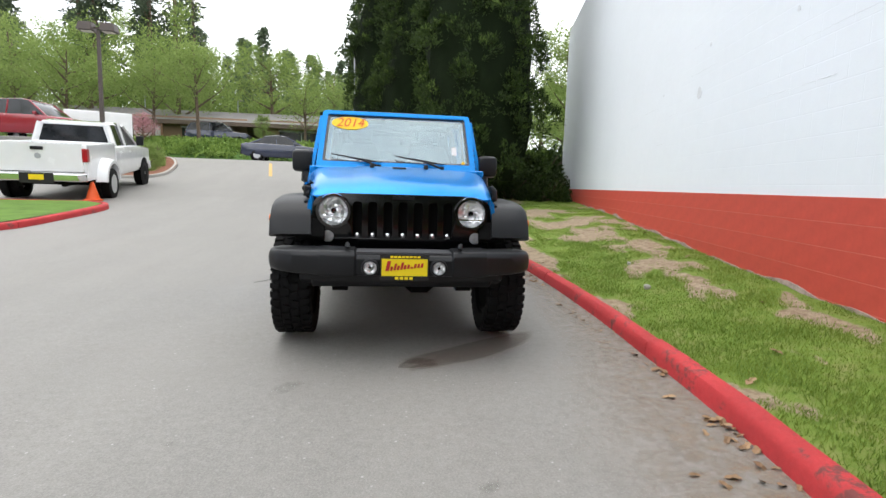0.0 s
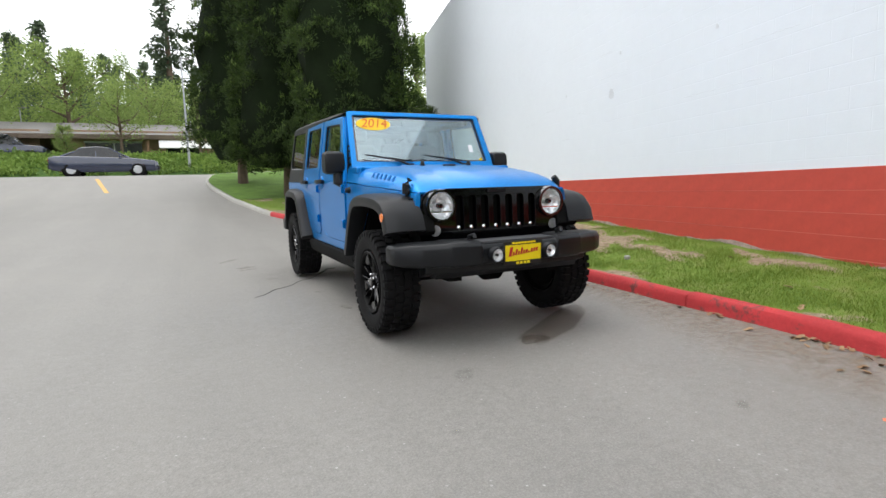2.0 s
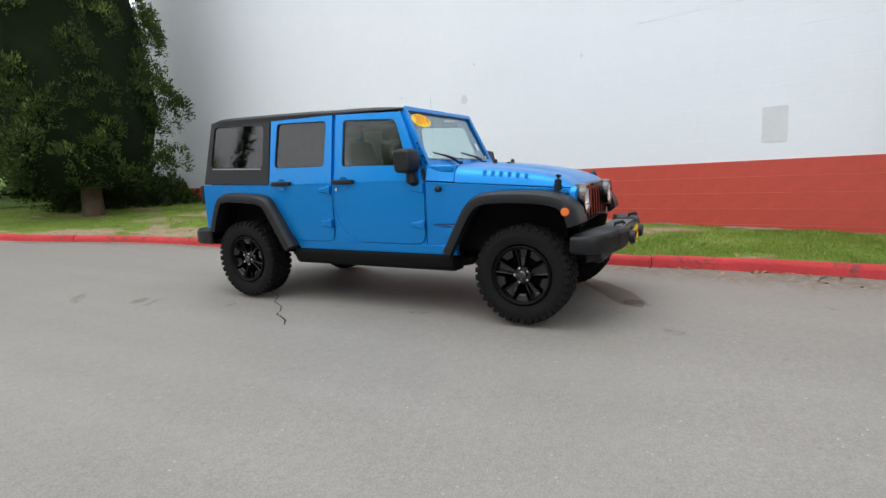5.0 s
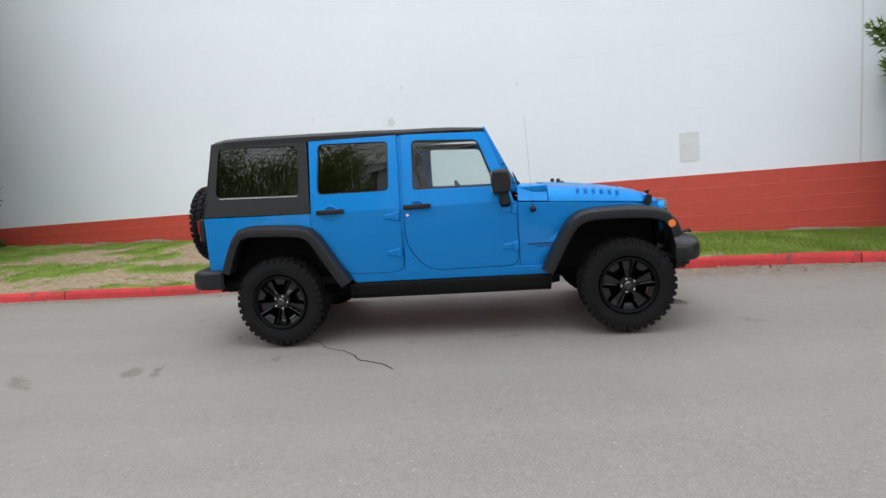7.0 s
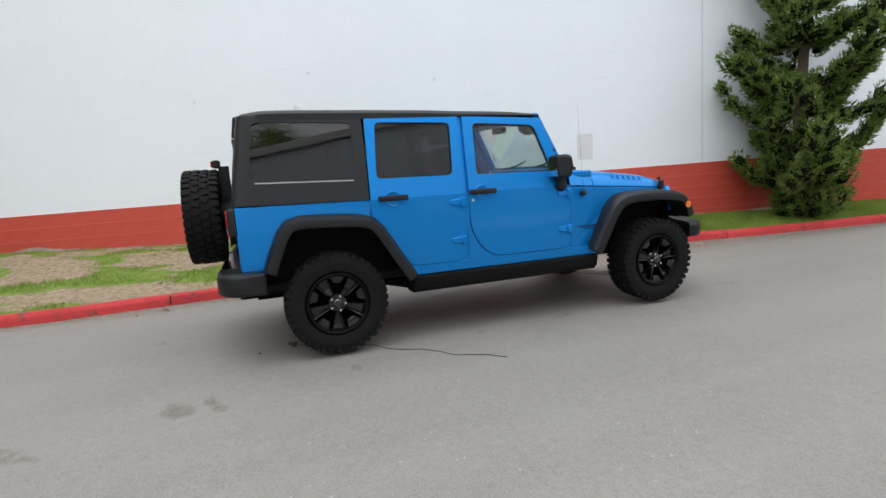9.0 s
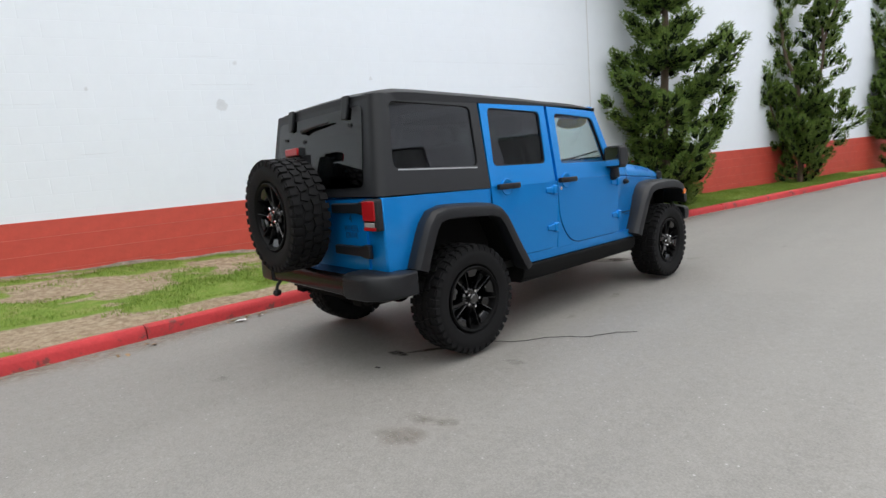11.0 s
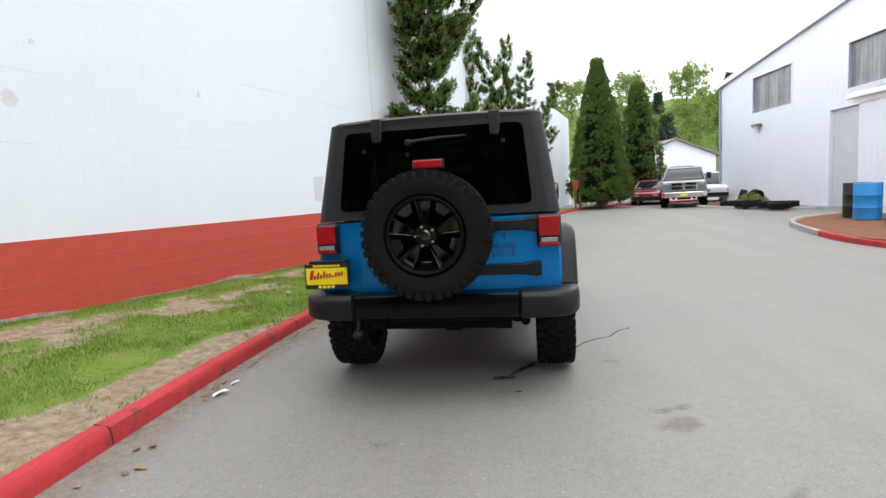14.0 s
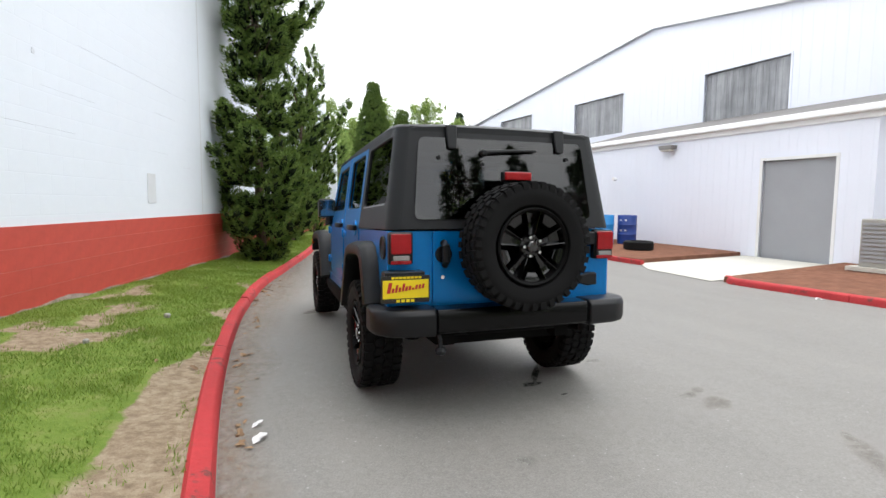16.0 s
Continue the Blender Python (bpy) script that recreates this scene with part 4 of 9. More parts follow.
part("gutter", panel(rounded([(-0.16, 0), (0, 0), (0, 0.16), (-0.13, 0.16)], 0.03), [], lambda u, v, d: (sx(-2.3) + d, u - 0.02, 3.42 + v), sx(-12.2) - sx(-2.3)), WHITETRIM, shed, "white gutter")
part("fascia", box(((sx(-2.4), -0.05, 3.28), (sx(-12.1), -0.012, 3.43))), WHITETRIM, shed, "white fascia board", smooth=False)
part("roof", loft([[(u, -0.1, 3.5), (u, 2.4, 4.15), (u, 2.4, 4.2), (u, -0.1, 3.58)] for u in (sx(-2.2), sx(-12.2))]), ROOFGREY, shed, "grey sloping roof", smooth=False)
wall_lamp(facade_frame(-11.0, -5.1) @ Matrix.Translation((sx(-8.15), 0, 3.1)))
cam_box = thing("wall_camera", "small white camera on the annex wall", "camera", facade_frame(-11.0, -5.1) @ Matrix.Translation((sx(-10.46), 0, 2.24)))
part("camera_body", lathe([(-0.02, 0.02), (-0.05, 0.06), (-0.14, 0.06), (-0.16, 0.05)], "y", 16), WHITETRIM, cam_box)
part("bracket", box(((-0.03, -0.03, -0.03), (0.03, 0, 0.03))), WHITETRIM, cam_box)

# beds, aprons and kerbs before the annex
sheet("planting_bed_2", [(-11.1, -11.8), (-9.6, -11.4), (-8.4, -10.6), (-7.5, -9.3), (-6.9, -7.2), (-6.75, -5.6), (-7.0, -4.9), (-10.9, -5.6)], MULCH, 0.1, "red-brown bark bed", "planting bed", thick=0.16)
sheet("apron", [(-10.95, -5.5), (-6.9, -4.8), (-6.35, -3.9), (-6.3, -2.2), (-11.15, -3.2)], APRON, 0.012, "pale concrete door apron", "pavement")
sheet("planting_bed_3", [(-11.2, -3.1), (-6.5, -2.1), (-6.5, 3.0), (-11.5, 3.0)], MULCH, 0.1, "red-brown bark bed", "planting bed", thick=0.16)
kerb("kerb_4", [(-9.8, -11.6), (-8.5, -10.8), (-7.55, -9.4), (-6.95, -7.2), (-6.75, -5.6), (-6.85, -4.6)], "grey concrete kerb, red at its end", lambda x, y: KERB_RED if y > -6.6 else CONCRETE, side=-1, joint=1.0)
kerb("kerb_5", [(-6.6, -2.2), (-6.38, -1.9), (-6.36, 0.5), (-6.36, 3.0)], "red painted kerb before the annex", lambda x, y: KERB_RED, side=1, joint=2.4)
kerb("kerb_6", [(-11.0, -15.2), (-10.2, -15.8), (-9.0, -18.2), (-8.6, -20.5), (-9.4, -22.6), (-10.6, -23.2)], "low pale kerb before the warehouse", lambda x, y: CONCRETE, side=-1)
sheet("planting_bed_4", [(-11.2, -15.0), (-10.2, -15.9), (-9.0, -18.2), (-8.7, -20.5), (-9.4, -22.4), (-10.6, -23.2), (-11.6, -23.0)], MULCH, 0.08, "bark bed along the warehouse", "planting bed")

# ---- blue off-road car ----


def paint_mat(name, base, flake):
    m, nt, b = nodes_of(name)
    col = ramp(nt, noise_node(nt, 900, 2), [(0.35, tone(base, 0.85)), (0.65, flake)])
    nt.links.new(col, b.inputs["Base Color"])
    b.inputs["Metallic"].default_value = 0.56
    b.inputs["Roughness"].default_value = 0.36
    b.inputs["Coat Weight"].default_value, b.inputs["Coat Roughness"].default_value = 0.3, 0.02
    b.inputs["Specular IOR Level"].default_value = 0.3
    return m


BLUE = paint_mat("blue_metallic_paint", (0.0, 0.174, 0.535), (0.0, 0.268, 0.74))
TEXBLACK = mat("textured_black_plastic", (0.0072, 0.008, 0.0098), 0.44, spec=0.33, var=0.12, scale=2, fine=500, bump=0.25, dist=0.001)
HARDTOP = mat("grained_black_hardtop", (0.0105, 0.0115, 0.0138), 0.48, spec=0.34, var=0.12, scale=2, fine=400, bump=0.3, dist=0.001)
GRILLEBLACK = mat("black_grille_paint", (0.0025, 0.0025, 0.003), 0.12, var=0.1, bump=0.0, spec=0.5)
GLOSSBLACK = mat("gloss_black_paint", (0.006, 0.006, 0.006), 0.2, var=0.1, bump=0.0, coat=1.0)
UNDER = mat("dark_underbody", (0.005, 0.005, 0.005), 0.85, var=0.2, bump=0.2, spec=0.12)
TYRE = mat("tyre_rubber", (0.0065, 0.0065, 0.007), 0.72, spec=0.16, var=0.25, scale=6, fine=120, bump=0.3, dist=0.002)
CHROME = mat("chrome", (0.8, 0.8, 0.82), 0.12, metal=1.0, var=0.03, bump=0.0)
FACETS = mat("faceted_lamp_reflector", (0.9, 0.91, 0.93), 0.12, metal=0.7, var=0.03, bump=0.0)
CLEAR = glass_mat("clear_glass", (0.9, 0.94, 0.93), 0.0, 0.035)
SCREEN = glass_mat("windshield_glass", (0.86, 0.92, 0.91), 0.0, 0.17, (0.8, 0.93, 1.0))
LENS = glass_mat("lamp_glass", (0.95, 0.96, 0.96))
TINT = glass_mat("dark_privacy_glass", (0.2, 0.215, 0.22), 0.0, 0.05)
AMBER = mat("amber_lens", (0.75, 0.16, 0.01), 0.2, var=0.1, fine=150, bump=0.3, coat=0.8)
REDLENS = mat("red_tail_lens", (0.33, 0.005, 0.009), 0.3, var=0.25, scale=12, fine=150, bump=0.3, coat=0.25, spec=0.3)
WHITELENS = mat("white_tail_lens", (0.28, 0.265, 0.26), 0.2, var=0.2, scale=20, fine=150, bump=0.4, coat=0.8)
SMOKELENS = mat("smoked_clear_lens", (0.3, 0.3, 0.31), 0.15, var=0.3, scale=30, fine=150, bump=0.4, coat=1.0)
SATINBLACK = mat("gloss_black_wheel_paint", (0.002, 0.002, 0.0023), 0.13, var=0.1, bump=0.0, coat=0.3, spec=0.45)
# same black as the spokes, dulled so the barrel reads as shaded
BARREL = mat("shaded_wheel_barrel", (0.002, 0.002, 0.0022), 0.5, var=0.1, bump=0.0, spec=0.12)
PLATEYELLOW = mat("yellow_plate", (0.85, 0.66, 0.01), 0.4, var=0.04, bump=0.02)
INKRED = mat("red_ink", (0.45, 0.02, 0.02), 0.5, var=0.05, bump=0.0)
INKBLACK = mat("black_ink", (0.012, 0.012, 0.012), 0.5, var=0.05, bump=0.0)
STICKER = mat("yellow_sticker", (0.95, 0.62, 0.01), 0.4, var=0.03, bump=0.0)
INKORANGE = mat("orange_ink", (0.75, 0.14, 0.01), 0.5, var=0.03, bump=0.0)
BADGE = mat("dark_blue_badge", (0.004, 0.022, 0.085), 0.4, bump=0.0)
DECAL = mat("faded_decal", (0.003, 0.11, 0.36), 0.65, spec=0.1, bump=0.0)
SEATCLOTH = mat("black_seat_cloth", (0.03, 0.03, 0.032), 0.9, var=0.2, fine=150, bump=0.3)
CABIN = mat("dark_cabin_plastic", (0.03, 0.03, 0.032), 0.7, var=0.15, fine=150, bump=0.2)

car = thing("offroad_car", "bright blue four-door off-road car with black hardtop and black flares", "car", pose(-0.055, 0, 0.008, 0.93, 0, -0.5))


def hw(z):
    """Half width of the tub's side at a height: upright below the belt, leaning in above."""
    return 0.775 + 0.012 * (1 - ((z - 0.9) / 0.35) ** 2) if z < 1.12 else 0.782 - (z - 1.12) * 0.145


def side(s, out=0.0):
    return lambda y, z, d: (s * (hw(z) + out - d), y, z)


def fender_side(s):
    def place(y, z, d):
        w = 0.785 - max(0.0, -0.6 - y) * 0.135
        return (s * (w - 0.012 * ((z - 0.85) / 0.3) ** 2 - d), y, z)
    return place


def bars(parent, fn, rows, material, name, label):
    """Writing that cannot be read, as plain bars."""
    bm = bmesh.new()
    for u0, v0, u1, v1 in rows:
        add_panel(bm, [(u0, v0), (u1, v0), (u1, v1), (u0, v1)], [], fn, -0.002)
    return part(name, bm, material, parent, label, smooth=False)


FRONT_LOWER = rounded([(-0.602, 0.585), (-0.602, 1.12), (0.328, 1.12), (0.328, 0.80), (0.16, 0.585)], [0.10, 0, 0, 0.18, 0.14], 6)


def shrunk(poly, d):
    """The outline moved inwards by d."""
    P = [Vector(p) for p in poly]
    k = len(P)
    turn = 1 if sum(P[i].x * P[(i + 1) % k].y - P[(i + 1) % k].x * P[i].y for i in range(k)) > 0 else -1
    out = []
    for i in range(k):
        e = (P[(i + 1) % k] - P[i - 1]).normalized()
        out.append((P[i].x - e.y * d * turn, P[i].y + e.x * d * turn))
    return out


# tub: quarters, sills, inner shell, cowl, tail
body = part("body", box(((-0.74, -0.6, 0.50), (0.74, 2.05, 0.56))), UNDER, car, "dark floor pan", bevel=0.006)
for s in (1, -1):
    tub = bmesh.new()
    add_panel(tub, [(2.08, 0.672), (2.085, 1.135), (1.14, 1.122), (1.14, 0.972), (1.23, 0.997), (1.45, 1.012), (1.66, 1.017), (1.745, 0.99), (1.797, 0.93), (1.857, 0.81), (1.91, 0.672)], [], side(s), 0.03)
    part("quarter_panel", tub, BLUE, body, "glossy blue rear quarter panel", bevel=0.006)
    tub = bmesh.new()
    add_panel(tub, [(-0.612, 0.578), (-0.612, 1.108), (-1.2, 1.066), (-1.78, 1.022), (-1.80, 0.957), (-1.65, 0.984), (-1.45, 0.997), (-1.21, 0.992), (-1.095, 0.963), (-1.005, 0.885), (-0.893, 0.69), (-0.835, 0.578)], [], fender_side(s), 0.03)
    part("front_fender", tub, BLUE, body, "glossy blue front fender", bevel=0.006)
    tub = bmesh.new()
    add_panel(tub, [(0.85, 0.579), (0.79, 0.505), (-0.88, 0.50), (-0.88, 0.579)], [], side(s), 0.06)
    curve = [(y + 0.006, z - 0.005) for y, z in FRONT_LOWER if y > 0.06 and z < 1.119]
    add_panel(tub, [(0.334, 1.118), *curve, (curve[-1][0], 0.570), (0.3565, 0.570), (0.3565, 1.118)], [], side(s, 0.001), 0.03)
    part("sill", tub, BLUE, body, "glossy blue sill", bevel=0.004)
    part("door_opening", panel([(1.139, 0.972), (1.139, 1.12), (-0.61, 1.12), (-0.61, 0.572), (0.83, 0.572), (0.87, 0.62)], [], side(s, -0.004), 0.03), BLUE, body, "blue body round the doors")
    tub = bmesh.new()
    add_panel(tub, [(0.29, 1.10), (0.31, 1.735), (0.385, 1.735), (0.39, 1.10)], [], side(s, -0.022), 0.05)
    part("pillar", tub, BLUE, body, "blue door pillar", bevel=0.004)
    tub = bmesh.new()
    # cowl side between door and hood
    add_panel(tub, [(-0.615, 1.118), (-0.62, 1.245), (-0.865, 1.235), (-0.865, 1.098)], [], lambda y, z, d, s=s: (s * (0.782 - (-0.6 - y) * 0.135 - (z - 1.1) * 0.3 - d), y, z), 0.03)
    part("cowl_side", tub, BLUE, body, "glossy blue cowl side", bevel=0.004)
part("cowl", box(((-0.74, -0.86, 1.18), (0.74, -0.60, 1.238))), BLUE, body, "glossy blue cowl", bevel=0.012)
tub = bmesh.new()
add_panel(tub, [(-0.775, 0.62), (0.775, 0.62), (0.775, 1.135), (-0.775, 1.135)], [], lambda x, z, d: (x, 2.085 - d, z), 0.03)
part("tail_panel", tub, BLUE, body, "glossy blue tail panel", bevel=0.006)

# inner dark mass, added so that no light leaks through the wheel wells and engine bay
for lo, hi in (((-0.56, -1.74, 0.52), (0.56, -0.6, 1.0)), ((-0.60, -0.62, 0.56), (0.60, -0.60, 1.15)), ((-0.55, 0.9, 0.56), (0.55, 2.03, 0.85)), ((-0.60, 1.0, 0.56), (-0.55, 2.0, 0.95)), ((0.55, 1.0, 0.56), (0.60, 2.0, 0.95)), ((-0.66, -1.772, 0.74), (-0.55, -1.755, 0.99)), ((0.55, -1.772, 0.74), (0.66, -1.755, 0.99))):
    part("inner_panel", box((lo, hi)), UNDER, body, "black block added inside to stop light", smooth=False)
frame_bm = box(((-0.46, -1.95, 0.42), (-0.36, 2.1, 0.53)), ((0.36, -1.95, 0.42), (0.46, 2.1, 0.53)), ((-0.36, -0.7, 0.38), (0.36, 0.4, 0.5)), ((-0.45, 1.75, 0.40), (0.45, 2.0, 0.56)))
add_tube(frame_bm, [(-0.74, -1.4735, 0.40), (0.74, -1.4735, 0.40)], 0.045)
add_tube(frame_bm, [(-0.74, 1.4735, 0.40), (0.74, 1.4735, 0.40)], 0.045)
add_lathe(frame_bm, [(-0.13, 0.05), (-0.06, 0.11), (0.06, 0.11), (0.13, 0.05)], "x", 16, (0.15, -1.4735, 0.41))
add_lathe(frame_bm, [(-0.13, 0.05), (-0.06, 0.13), (0.06, 0.13), (0.13, 0.05)], "x", 16, (0.0, 1.4735, 0.39))
add_tube(frame_bm, [(-0.55, -1.75, 0.46), (0.55, -1.66, 0.46)], 0.022)
add_tube(frame_bm, [(-0.3, 0.3, 0.36), (-0.34, 1.0, 0.40), (-0.42, 1.9, 0.46)], 0.035)
for x in (-0.5, 0.5):
    for y in (-1.38, 1.62):
        add_tube(frame_bm, [(x, y, 0.36), (x * 0.98, y, 0.75)], 0.05)
# plate added under the floor to deepen the shadow on the ground
part("underbody", loft([[(x, -0.95, 0.40), (x, -0.7, 0.355), (x, 0.75, 0.355), (x, 1.0, 0.42), (x, 1.0, 0.46), (x, -0.95, 0.46)] for x in (-0.62, -0.3, 0.3, 0.62)]), UNDER, car, "dark plate added to keep light off the ground", smooth=False)
part("chassis", frame_bm, UNDER, car, "black frame rails and axles")
# tank and front plate also close the underside against light
part("fuel_tank", loft([[(x, 1.62, 0.48), (x, 1.68, 0.445), (x, 2.02, 0.455), (x, 2.08, 0.49), (x, 2.08, 0.56), (x, 1.62, 0.56)] for x in (-0.52, -0.48, 0.48, 0.52)]), UNDER, car, "dark tank and skid plate under the tail", bevel=0.01)
part("front_skid", loft([[(x, -1.95, 0.47), (x, -1.85, 0.43), (x, -1.60, 0.42), (x, -1.55, 0.46), (x, -1.55, 0.52), (x, -1.95, 0.52)] for x in (-0.5, -0.45, 0.45, 0.5)]), UNDER, car, "dark skid plate under the engine", bevel=0.01)
part("muffler", lathe([(-0.36, 0.03), (-0.33, 0.085), (0.33, 0.085), (0.36, 0.03)], "x", 16, (0.0, 1.72, 0.50)), UNDER, car, "dark muffler")
part("tailpipe", tube([(-0.34, 1.72, 0.49), (-0.5, 1.85, 0.47), (-0.55, 2.12, 0.475)], 0.03, 10), UNDER, car, "dark tailpipe")

# rocker rails
for s in (1, -1):
    part("rocker_rail", loft([[(s * 0.80, y, 0.50), (s * 0.812, y, 0.47), (s * 0.795, y, 0.40 - 0.02 * (abs(y) < 0.6)), (s * 0.76, y, 0.365), (s * 0.60, y, 0.36), (s * 0.60, y, 0.50)] for y in (-0.86, -0.5, 0, 0.5, 0.84)]), UNDER, car, "black rocker guard", bevel=0.008)

# doors
front_lower = FRONT_LOWER
rear_lower = rounded([(0.362, 0.585), (0.362, 1.12), (1.125, 1.12), (1.125, 0.96), (0.84, 0.59), (0.72, 0.585)], [0.10, 0, 0, 0.10, 0.10, 0.1], 6)
front_frame = [(-0.585, 1.12), (-0.545, 1.26), (-0.365, 1.70), (0.325, 1.728), (0.328, 1.12)]
front_hole = rounded([(0.245, 1.262), (-0.452, 1.25), (-0.31, 1.642), (0.238, 1.672)], [0.03, 0.03, 0.05, 0.04], 4)
rear_frame = [(0.362, 1.12), (0.365, 1.728), (1.115, 1.742), (1.125, 1.12)]
rear_hole = rounded([(0.45, 1.27), (0.435, 1.682), (1.038, 1.70), (1.065, 1.275)], 0.045, 4)
handle_y = {"front_door": 0.215, "rear_door": 0.955}
hinge_y = {"front_door": -0.53, "rear_door": 0.445}
for s in (1, -1):
    for name, lower, frm, hole in (("front_door", front_lower, front_frame, front_hole), ("rear_door", rear_lower, rear_frame, rear_hole)):
        bm = bmesh.new()
        add_panel(bm, lower, [], side(s, 0.004), 0.035)
        add_panel(bm, frm, [hole], side(s, 0.004), 0.035)
        door = part(name, bm, BLUE, car, "glossy blue door", bevel=0.007)
        bm = bmesh.new()
        inner_hole = [(u * 0.97 + 0.03 * sum(p[0] for p in hole) / len(hole), v * 0.97 + 0.03 * sum(p[1] for p in hole) / len(hole)) for u, v in hole]
        add_panel(bm, hole, [inner_hole], side(s, -0.004), 0.02)
        part("window_seal", bm, TEXBLACK, door, "black rubber window seal")
        gap = bmesh.new()
        add_loft(gap, [[side(s, -0.0025)(u, v, 0) for u, v in lp] for lp in (shrunk(lower, -0.005), shrunk(lower, 0.004))], True, False)
        part("door_seal", gap, UNDER, door, "thin black gap round the door")
        pane = part("window_pane", panel(hole, [], side(s, -0.014), 0.004), CLEAR if name == "front_door" else TINT, door, "clear glass" if name == "front_door" else "dark privacy glass", smooth=False)
        pane.visible_shadow = name != "front_door"
        hy = handle_y[name]
        bm = loft([[(s * (0.789 + o), y, 1.125 + h) for o, h in ((0.0 if e else 0.018, -0.018), (0.03 if e else 0.048, -0.021), (0.034 if e else 0.053, 0.0), (0.03 if e else 0.048, 0.021), (0.0 if e else 0.018, 0.018))] for y, e in ((hy - 0.115, 1), (hy - 0.075, 0), (hy + 0.075, 0), (hy + 0.115, 1))])
        part("door_handle", bm, TEXBLACK, door, "black grab handle", bevel=0.004)
        part("handle_recess", lathe([(s * 0.775, 0.062), (s * 0.7885, 0.062), (s * 0.7915, 0.058), (s * 0.7905, 0.053), (s * 0.787, 0.04), (s * 0.7868, 0.0)], "x", 28, (0, hy, 1.118)), BLUE, door, "round recess behind the handle")
        if name == "front_door":
            part("key_lock", lathe([(s * 0.785, 0.014), (s * 0.797, 0.013)], "x", 12, (0, hy + 0.085, 1.06)), CHROME, door, "chrome key lock")
        for hz in (1.055, 0.75):
            bm = loft([[(s * (hw(hz) + 0.004), hinge_y[name] + dy, hz - w), (s * (hw(hz) + o), hinge_y[name] + dy, hz - w * 0.8), (s * (hw(hz) + o), hinge_y[name] + dy, hz + w * 0.8), (s * (hw(hz) + 0.004), hinge_y[name] + dy, hz + w)] for dy, w, o in ((-0.075, 0.042, 0.03), (-0.035, 0.04, 0.028), (-0.03, 0.03, 0.016), (0.05, 0.022, 0.012))])
            part("hinge", bm, BLUE, door, "body-coloured strap hinge", bevel=0.004)
    # mirror on its stalk
    mirror = part("mirror", loft([[(s * x, y + dy, 1.285 + dz * k) for dy, dz in ((-0.085, 0.0), (-0.07, 0.085), (-0.02, 0.098), (0.06, 0.095), (0.07, 0), (0.06, -0.095), (-0.02, -0.10), (-0.07, -0.085))] for x, y, k in ((0.755, -0.485, 0.85), (0.79, -0.49, 1.0), (0.90, -0.48, 1.0), (0.925, -0.475, 0.86))]), TEXBLACK, car, "black door mirror", bevel=0.012)
    part("mirror_glass", box(((min(s * 0.775, s * 0.91), -0.42, 1.205), (max(s * 0.775, s * 0.91), -0.412, 1.365))), CHROME, mirror, "mirror glass", smooth=False)
    bm = bmesh.new()
    add_tube(bm, [(s * 0.77, -0.515, 1.11), (s * 0.81, -0.51, 1.12), (s * 0.815, -0.50, 1.22)], [0.05, 0.048, 0.034], 10)
    part("mirror_arm", bm, TEXBLACK, mirror, "black mirror arm")

# hardtop
zt = lambda y: float(np.interp(y, (-0.37, -0.30, -0.1, 0.4, 1.1, 1.75, 1.94, 2.015), (1.742, 1.757, 1.768, 1.788, 1.805, 1.815, 1.808, 1.775)))
bm = bmesh.new()
rings = []
for y in (-0.372, -0.34, -0.1, 0.1, 0.32, 0.33, 0.6, 0.9, 1.1, 1.4, 1.7, 1.85, 1.97, 2.015):
    z = zt(y) - (0.004 if y in (0.32, 0.33) else 0)
    e = hw(1.74) + 0.008 - (0.0 if y < 1.9 else 0.02 if y < 2.0 else 0.065)
    rings.append([(x, y, zz) for x, zz in ((-e, 1.728), (-e, z - 0.035), (-e + 0.018, z - 0.018), (-e + 0.05, z - 0.007), (-0.4, z + 0.006), (0, z + 0.01), (0.4, z + 0.006), (e - 0.05, z - 0.007), (e - 0.018, z - 0.018), (e, z - 0.035), (e, 1.728))])
add_loft(bm, rings)
q_hole = rounded([(1.225, 1.285), (1.215, 1.70), (1.915, 1.722), (1.965, 1.305)], 0.05, 5)
q_out = [(1.135, 1.122), (1.135, 1.74), (1.935, 1.765), (2.029, 1.150), (2.029, 1.142)]
for s in (1, -1):
    add_panel(bm, q_out, [q_hole], side(s, 0.006), 0.05)
rear_y = lambda z: 2.105 - (z - 1.145) * 0.15
g_hole = rounded([(-0.60, 1.205), (0.60, 1.205), (0.555, 1.71), (-0.555, 1.71)], 0.045, 5)
for s in (1, -1):
    rings_c = []
    for z in (1.142, 1.3, 1.5, 1.7, 1.77):
        cx, cy = hw(z) + 0.006 - 0.075, rear_y(z) - 0.075
        rings_c.append([(s * (cx + 0.075 * math.cos(a)), cy + 0.075 * math.sin(a), z) for a in np.linspace(-0.12, 1.69, 9)] + [(s * (cx + 0.03 * math.cos(a)), cy + 0.03 * math.sin(a), z) for a in np.linspace(1.69, -0.12, 5)])
    add_loft(bm, rings_c)
add_panel(bm, [(-0.708, 1.145), (0.708, 1.145), (0.622, 1.775), (-0.622, 1.775)], [g_hole], lambda x, z, d: (x, rear_y(z) - d, z), 0.05)
top = part("hardtop", bm, HARDTOP, car, "black grained hardtop", bevel=0.016, segments=3)
for s in (1, -1):
    part("quarter_window", panel(q_hole, [], side(s, -0.006), 0.004), TINT, top, "dark tinted quarter glass", smooth=False)
    sill = [(y, z) for y, z in ((1.235, 1.272), (1.93, 1.292), (1.93, 1.300), (1.235, 1.280))]
    part("window_seal", panel(sill, [], side(s, 0.008), 0.01), GREYDOOR, top, "pale seal under the quarter glass")
